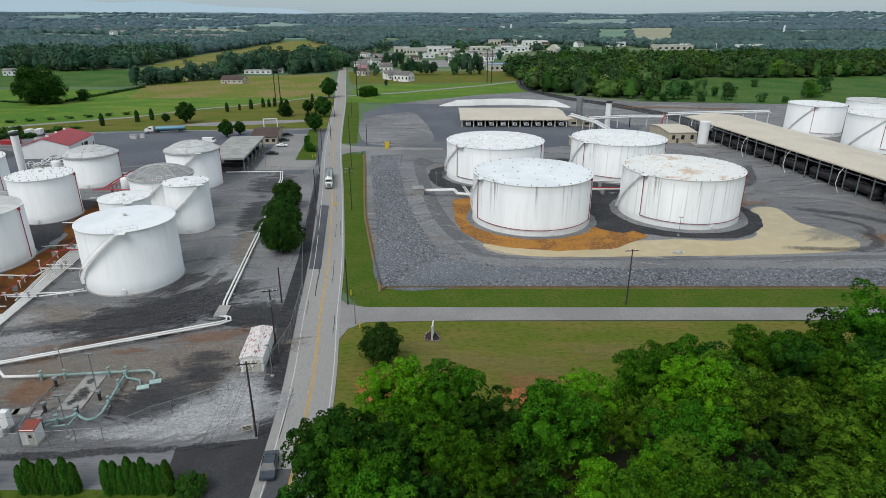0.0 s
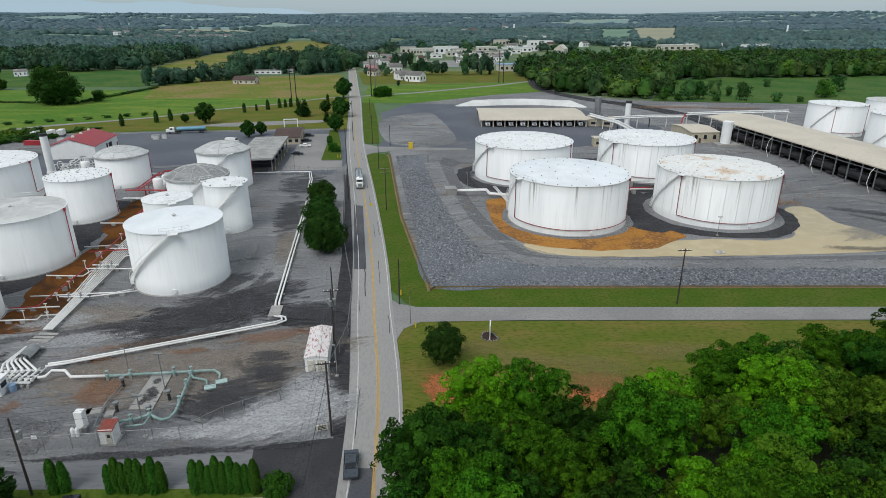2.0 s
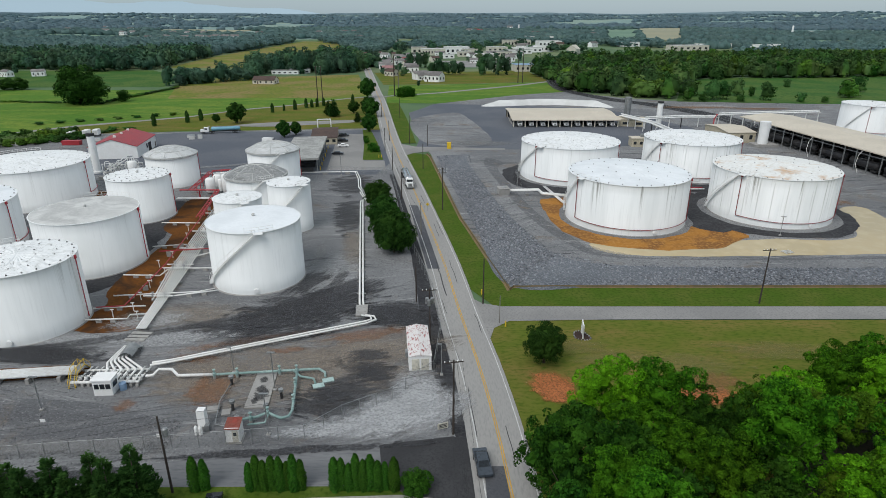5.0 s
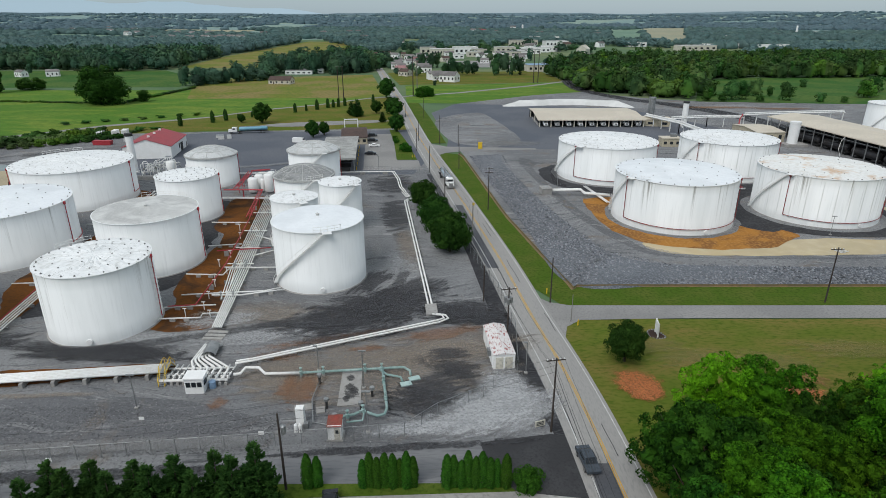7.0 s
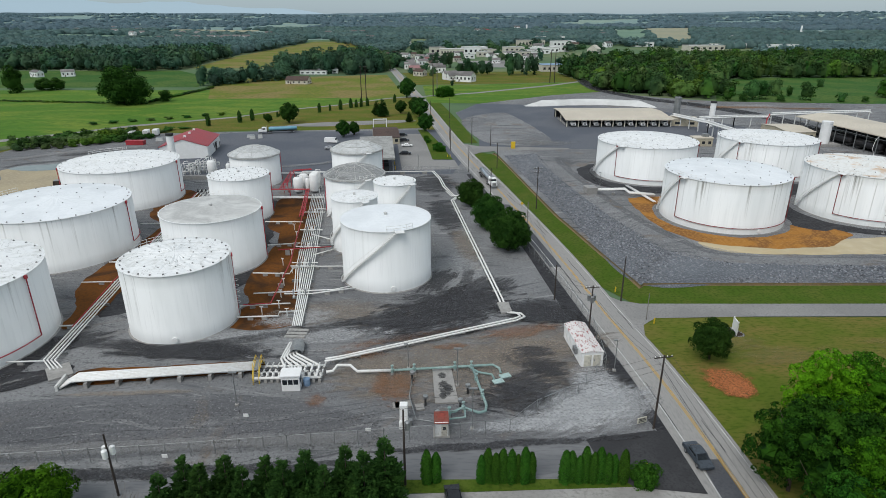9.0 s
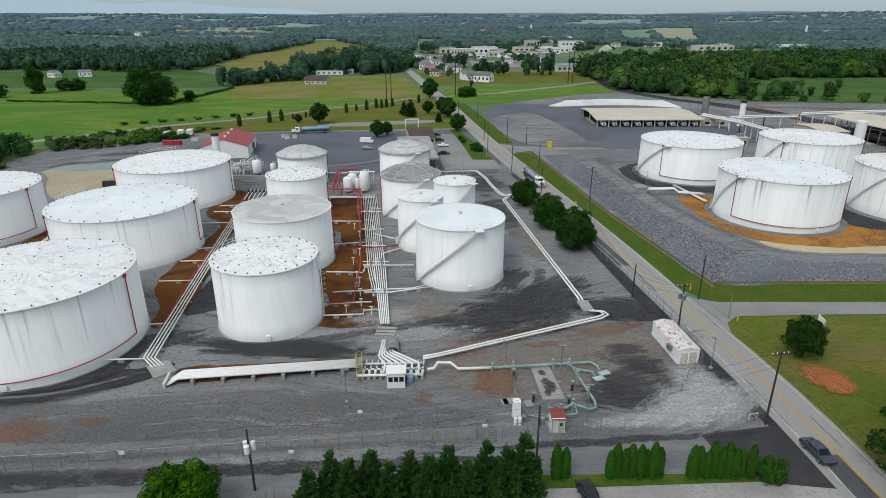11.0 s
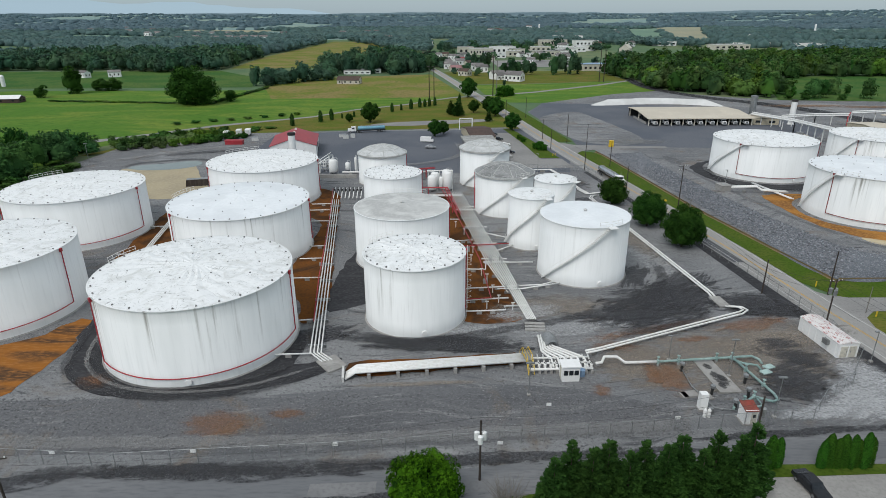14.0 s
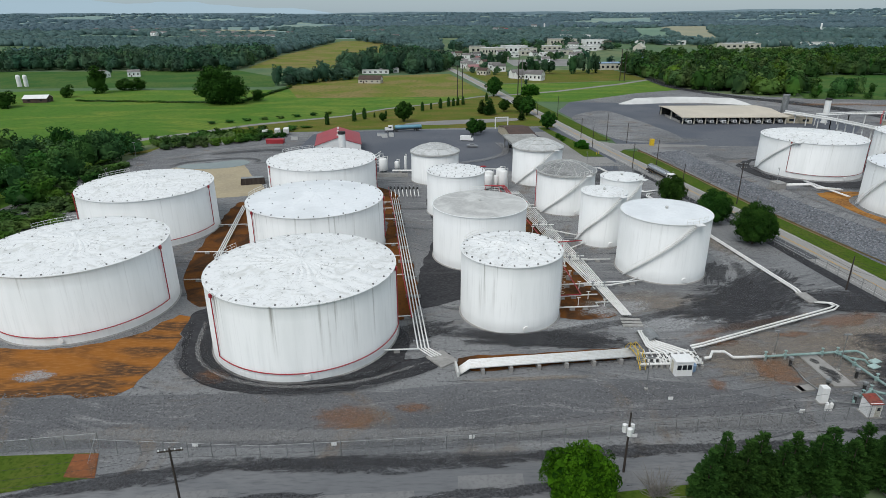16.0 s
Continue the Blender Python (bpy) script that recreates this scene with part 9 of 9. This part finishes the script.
def hamlet(cx, cy, wide, deep, count, seed):
    """Plots of a settlement, scattered but never too near one another."""
    pick, out = random.Random(seed), []
    while len(out) < count:
        x, y = cx + pick.uniform(-wide, wide), cy + pick.uniform(-deep, deep)
        if all(math.hypot(x - a, y - b) > 17 for a, b in out):
            out.append((x, y))
    return tuple(out)


HOMES += hamlet(20, 840, 70, 60, 8, 1) + hamlet(-100, 690, 34, 60, 5, 2) + hamlet(60, 1160, 190, 110, 9, 3) + hamlet(-650, 1530, 130, 60, 12, 4) + hamlet(-340, 1910, 60, 60, 3, 5)
HOMES += hamlet(-700, 1780, 240, 90, 7, 6) + hamlet(480, 1850, 260, 140, 7, 7) + hamlet(820, 1600, 220, 200, 6, 8) + hamlet(-1050, 2000, 160, 200, 5, 9) + hamlet(50, 2150, 260, 200, 5, 10)
HOMES = tuple(q for q in HOMES if not on_field(*q))
hr = random.Random(8)
grove("street_trees", "dark shade trees among the houses", fill([(-150, 620), (-104, 640), (-98, 700), (-124, 760), (-150, 900), (-210, 900)], 16, 10, 17, 31, 0.7)
      + fill([(-40, 960), (150, 1010), (240, 1150), (-60, 1140)], 22, 7, 10, 34, 0.16), 240, 0.09, TOWNGREEN, 30)
yard_trees = [(x + hr.uniform(-16, 16), y + hr.uniform(9, 20), hr.uniform(6, 10), hr.uniform(4, 6)) for x, y in HOMES + tuple((q[0], q[1]) for q in TOWN) if y < 1300 for k in range(1)]
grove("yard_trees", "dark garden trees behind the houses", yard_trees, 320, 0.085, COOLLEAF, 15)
homes = []
for variant, (wall, roof) in enumerate(((WHITE, GREYSHINGLE), (CREAM, BROWNROOF), (WHITE, REDROOF), (WHITE, GREYSHINGLE))):
    homes.append(house("pale gabled house in the town", 0, 0, 11 + variant, 8.5, 4.2 + variant * 0.5, 2.6, 0, wall, roof, 3, group="houses of the town"))
used = set()
for i, (x, y) in enumerate(HOMES):
    k = 0 if i % 5 == 1 else (1 if i % 5 == 3 else (2 if i % 13 == 6 else 3))
    k, s = (3 if x < -300 else k), 0.78 if x < -300 and y < 1000 else 0.9 if y < 1000 else 1.2 if y < 1400 else 1.4
    m = pose(x, y, hill(x, y) + (1.2 if y > 1800 else 0), 0, 0, hr.uniform(-40, 40))
    ob = homes[k] if k not in used else copy_thing(homes[k], m)
    ob.matrix_world = m @ Matrix.Diagonal((s, s, s, 1))
    used.add(k)
house("large white house with grey roof by the road", -33.6, 533, 15, 10, 5.2, 3.2, -30, WHITE, GREYSHINGLE, 4)
house("pale house with faded pink roof", -82, 636, 13, 8, 3.4, 2.4, 15, CREAM, PINKROOF, 3)
house("white house annex with grey roof", -44, 547, 11, 8, 3.6, 2.6, 20, WHITE, GREYSHINGLE, 3)
house("low cream farmhouse in the hay field", -175, 517, 19, 10, 3.0, 3.0, -8, CREAM, BROWNROOF, 4, "farmhouse")
flat_building("long low white shed behind the farmhouse", -180, 606, 26, 8, 3.4, 0, WHITE, FLATROOF, 5, "shed")
flat_building("small white shed by the trees", -161, 616, 6, 5, 3.4, 0, WHITE, WHITE, 1, "shed")
house("tall cream barn with pitched roof", 144, 819, 16, 13, 13, 5, 60, CREAM, CREAM, 2, "barn", "barn")
house("farm shed with pale tin roof", -386, 404, 15, 9, 2.6, 2.0, 8, BROWNROOF, WHITE, 2, "farm_shed", "shed")
for x, y, r, h in ((-462, 500, 1.7, 8), (-457, 501, 1.6, 8), (1020, 1900, 2.6, 19), (230, 2150, 2.8, 19)):
    so = thing("silo", "white farm silo with domed top", "silo", x, y, hill(x, y) + 0.1)
    part("body", Geo().lathe([(r, 0), (r, h)], 16), WHITE, so, smooth=True)
    part("dome", Geo().lathe([(r, h), (r * 0.75, h + r * 0.6), (0, h + r * 0.9)], 16), WHITE, so, smooth=True)
flat_building("pale hall beside a far silo", 1060, 1930, 60, 30, 10, 0, WHITE, FLATROOF, 4)


# ---- loose stone on the dikes ----
def loose_stone(name, label, spots, material, seed):
    """Rough eight-sided stones, in one mesh."""
    rng = np.random.default_rng(seed)
    base = np.array([(1, 0, 0), (-1, 0, 0), (0, 1, 0), (0, -1, 0), (0, 0, 1), (0, 0, -1)], float)
    tri = np.array([(0, 2, 4), (2, 1, 4), (1, 3, 4), (3, 0, 4), (2, 0, 5), (1, 2, 5), (3, 1, 5), (0, 3, 5)])
    n = len(spots)
    p = np.array([s[:3] for s in spots])
    r = np.array([s[3] for s in spots])
    v = base[None] * rng.uniform(0.55, 1.25, (n, 6, 1)) * r[:, None, None] * np.array([1, 1, 0.7]) + rng.normal(size=(n, 6, 3)) * r[:, None, None] * 0.15
    a = rng.uniform(0, 6.28, n)[:, None]
    v = np.stack([v[..., 0] * np.cos(a) - v[..., 1] * np.sin(a), v[..., 0] * np.sin(a) + v[..., 1] * np.cos(a), v[..., 2]], 2) + p[:, None]
    me = bpy.data.meshes.new(name)
    me.vertices.add(6 * n)
    me.vertices.foreach_set("co", v.astype(np.float32).ravel())
    idx = (tri[None] + 6 * np.arange(n)[:, None, None]).astype(np.int32).ravel()
    me.loops.add(len(idx))
    me.loops.foreach_set("vertex_index", idx)
    me.polygons.add(8 * n)
    me.polygons.foreach_set("loop_start", np.arange(0, 24 * n, 3, dtype=np.int32))
    me.materials.append(material)
    me.update(calc_edges=True)
    return tagged(new(name, me), label, "stones", kind="stuff")


def stone_mix(name="mixed_grey_stone", low=(0.045, 0.051, 0.061), high=(0.32, 0.335, 0.36)):
    m, nt, bsdf = fresh(name)
    geo = nt.nodes.new("ShaderNodeNewGeometry")
    col = mixed(nt, geo.outputs["Random Per Island"], low, high)
    col = mixed(nt, ramp_between(nt, noise_of(nt, stretched(nt, 1, 1, 1), 3.0, 4), 0.4, 0.7), col, (0.17, 0.172, 0.178))
    nt.links.new(col, bsdf.inputs["Base Color"])
    bsdf.inputs["Roughness"].default_value = 0.9
    return m


STONES = stone_mix()
rng = random.Random(77)
TOE = [(-28.6, 236), (-24.4, 200), (-20.3, 170), (-17, 145), (-12.6, 112.4), (10, 112.2), (40, 112.0), (100, 112.0), (150, 112.0)]
TOP = [(-16, 234), (-14.6, 200), (-10.6, 170), (-6.2, 147), (-1.2, 128), (10, 120.5), (40, 118.6), (100, 118.6), (150, 119)]
spots = []
for (a, b, c, d) in zip(TOE[:-1], TOE[1:], TOP[:-1], TOP[1:]):
    area = math.hypot(b[0] - a[0], b[1] - a[1]) * (math.hypot(c[0] - a[0], c[1] - a[1]) + math.hypot(d[0] - b[0], d[1] - b[1])) / 2
    for k in range(int(area * 4.5)):
        u, t = rng.random(), rng.random() ** 1.15
        x0, y0 = a[0] + (b[0] - a[0]) * u, a[1] + (b[1] - a[1]) * u
        x1, y1 = c[0] + (d[0] - c[0]) * u, c[1] + (d[1] - c[1]) * u
        spots.append((x0 + (x1 - x0) * t, y0 + (y1 - y0) * t, 1.3 * t + 0.04, rng.uniform(0.15, 0.42)))
loose_stone("riprap", "loose grey broken stone on the dike slope", spots, STONES, 1)
spots = []
for k in range(14000):
    x = rng.uniform(-200, -62)
    lo, hi = (57.6, 69.6) if x < -110 else (58.2 + (x + 110) * 0.06, 70.5 - max(0, x + 90) * 0.1)
    spots.append((x, rng.uniform(lo, hi), 0.03, rng.uniform(0.06, 0.17)))
loose_stone("coarse_gravel", "coarse loose gravel along the fence", spots, stone_mix("dark_gravel_stone", (0.05, 0.052, 0.056), (0.23, 0.235, 0.24)), 2)
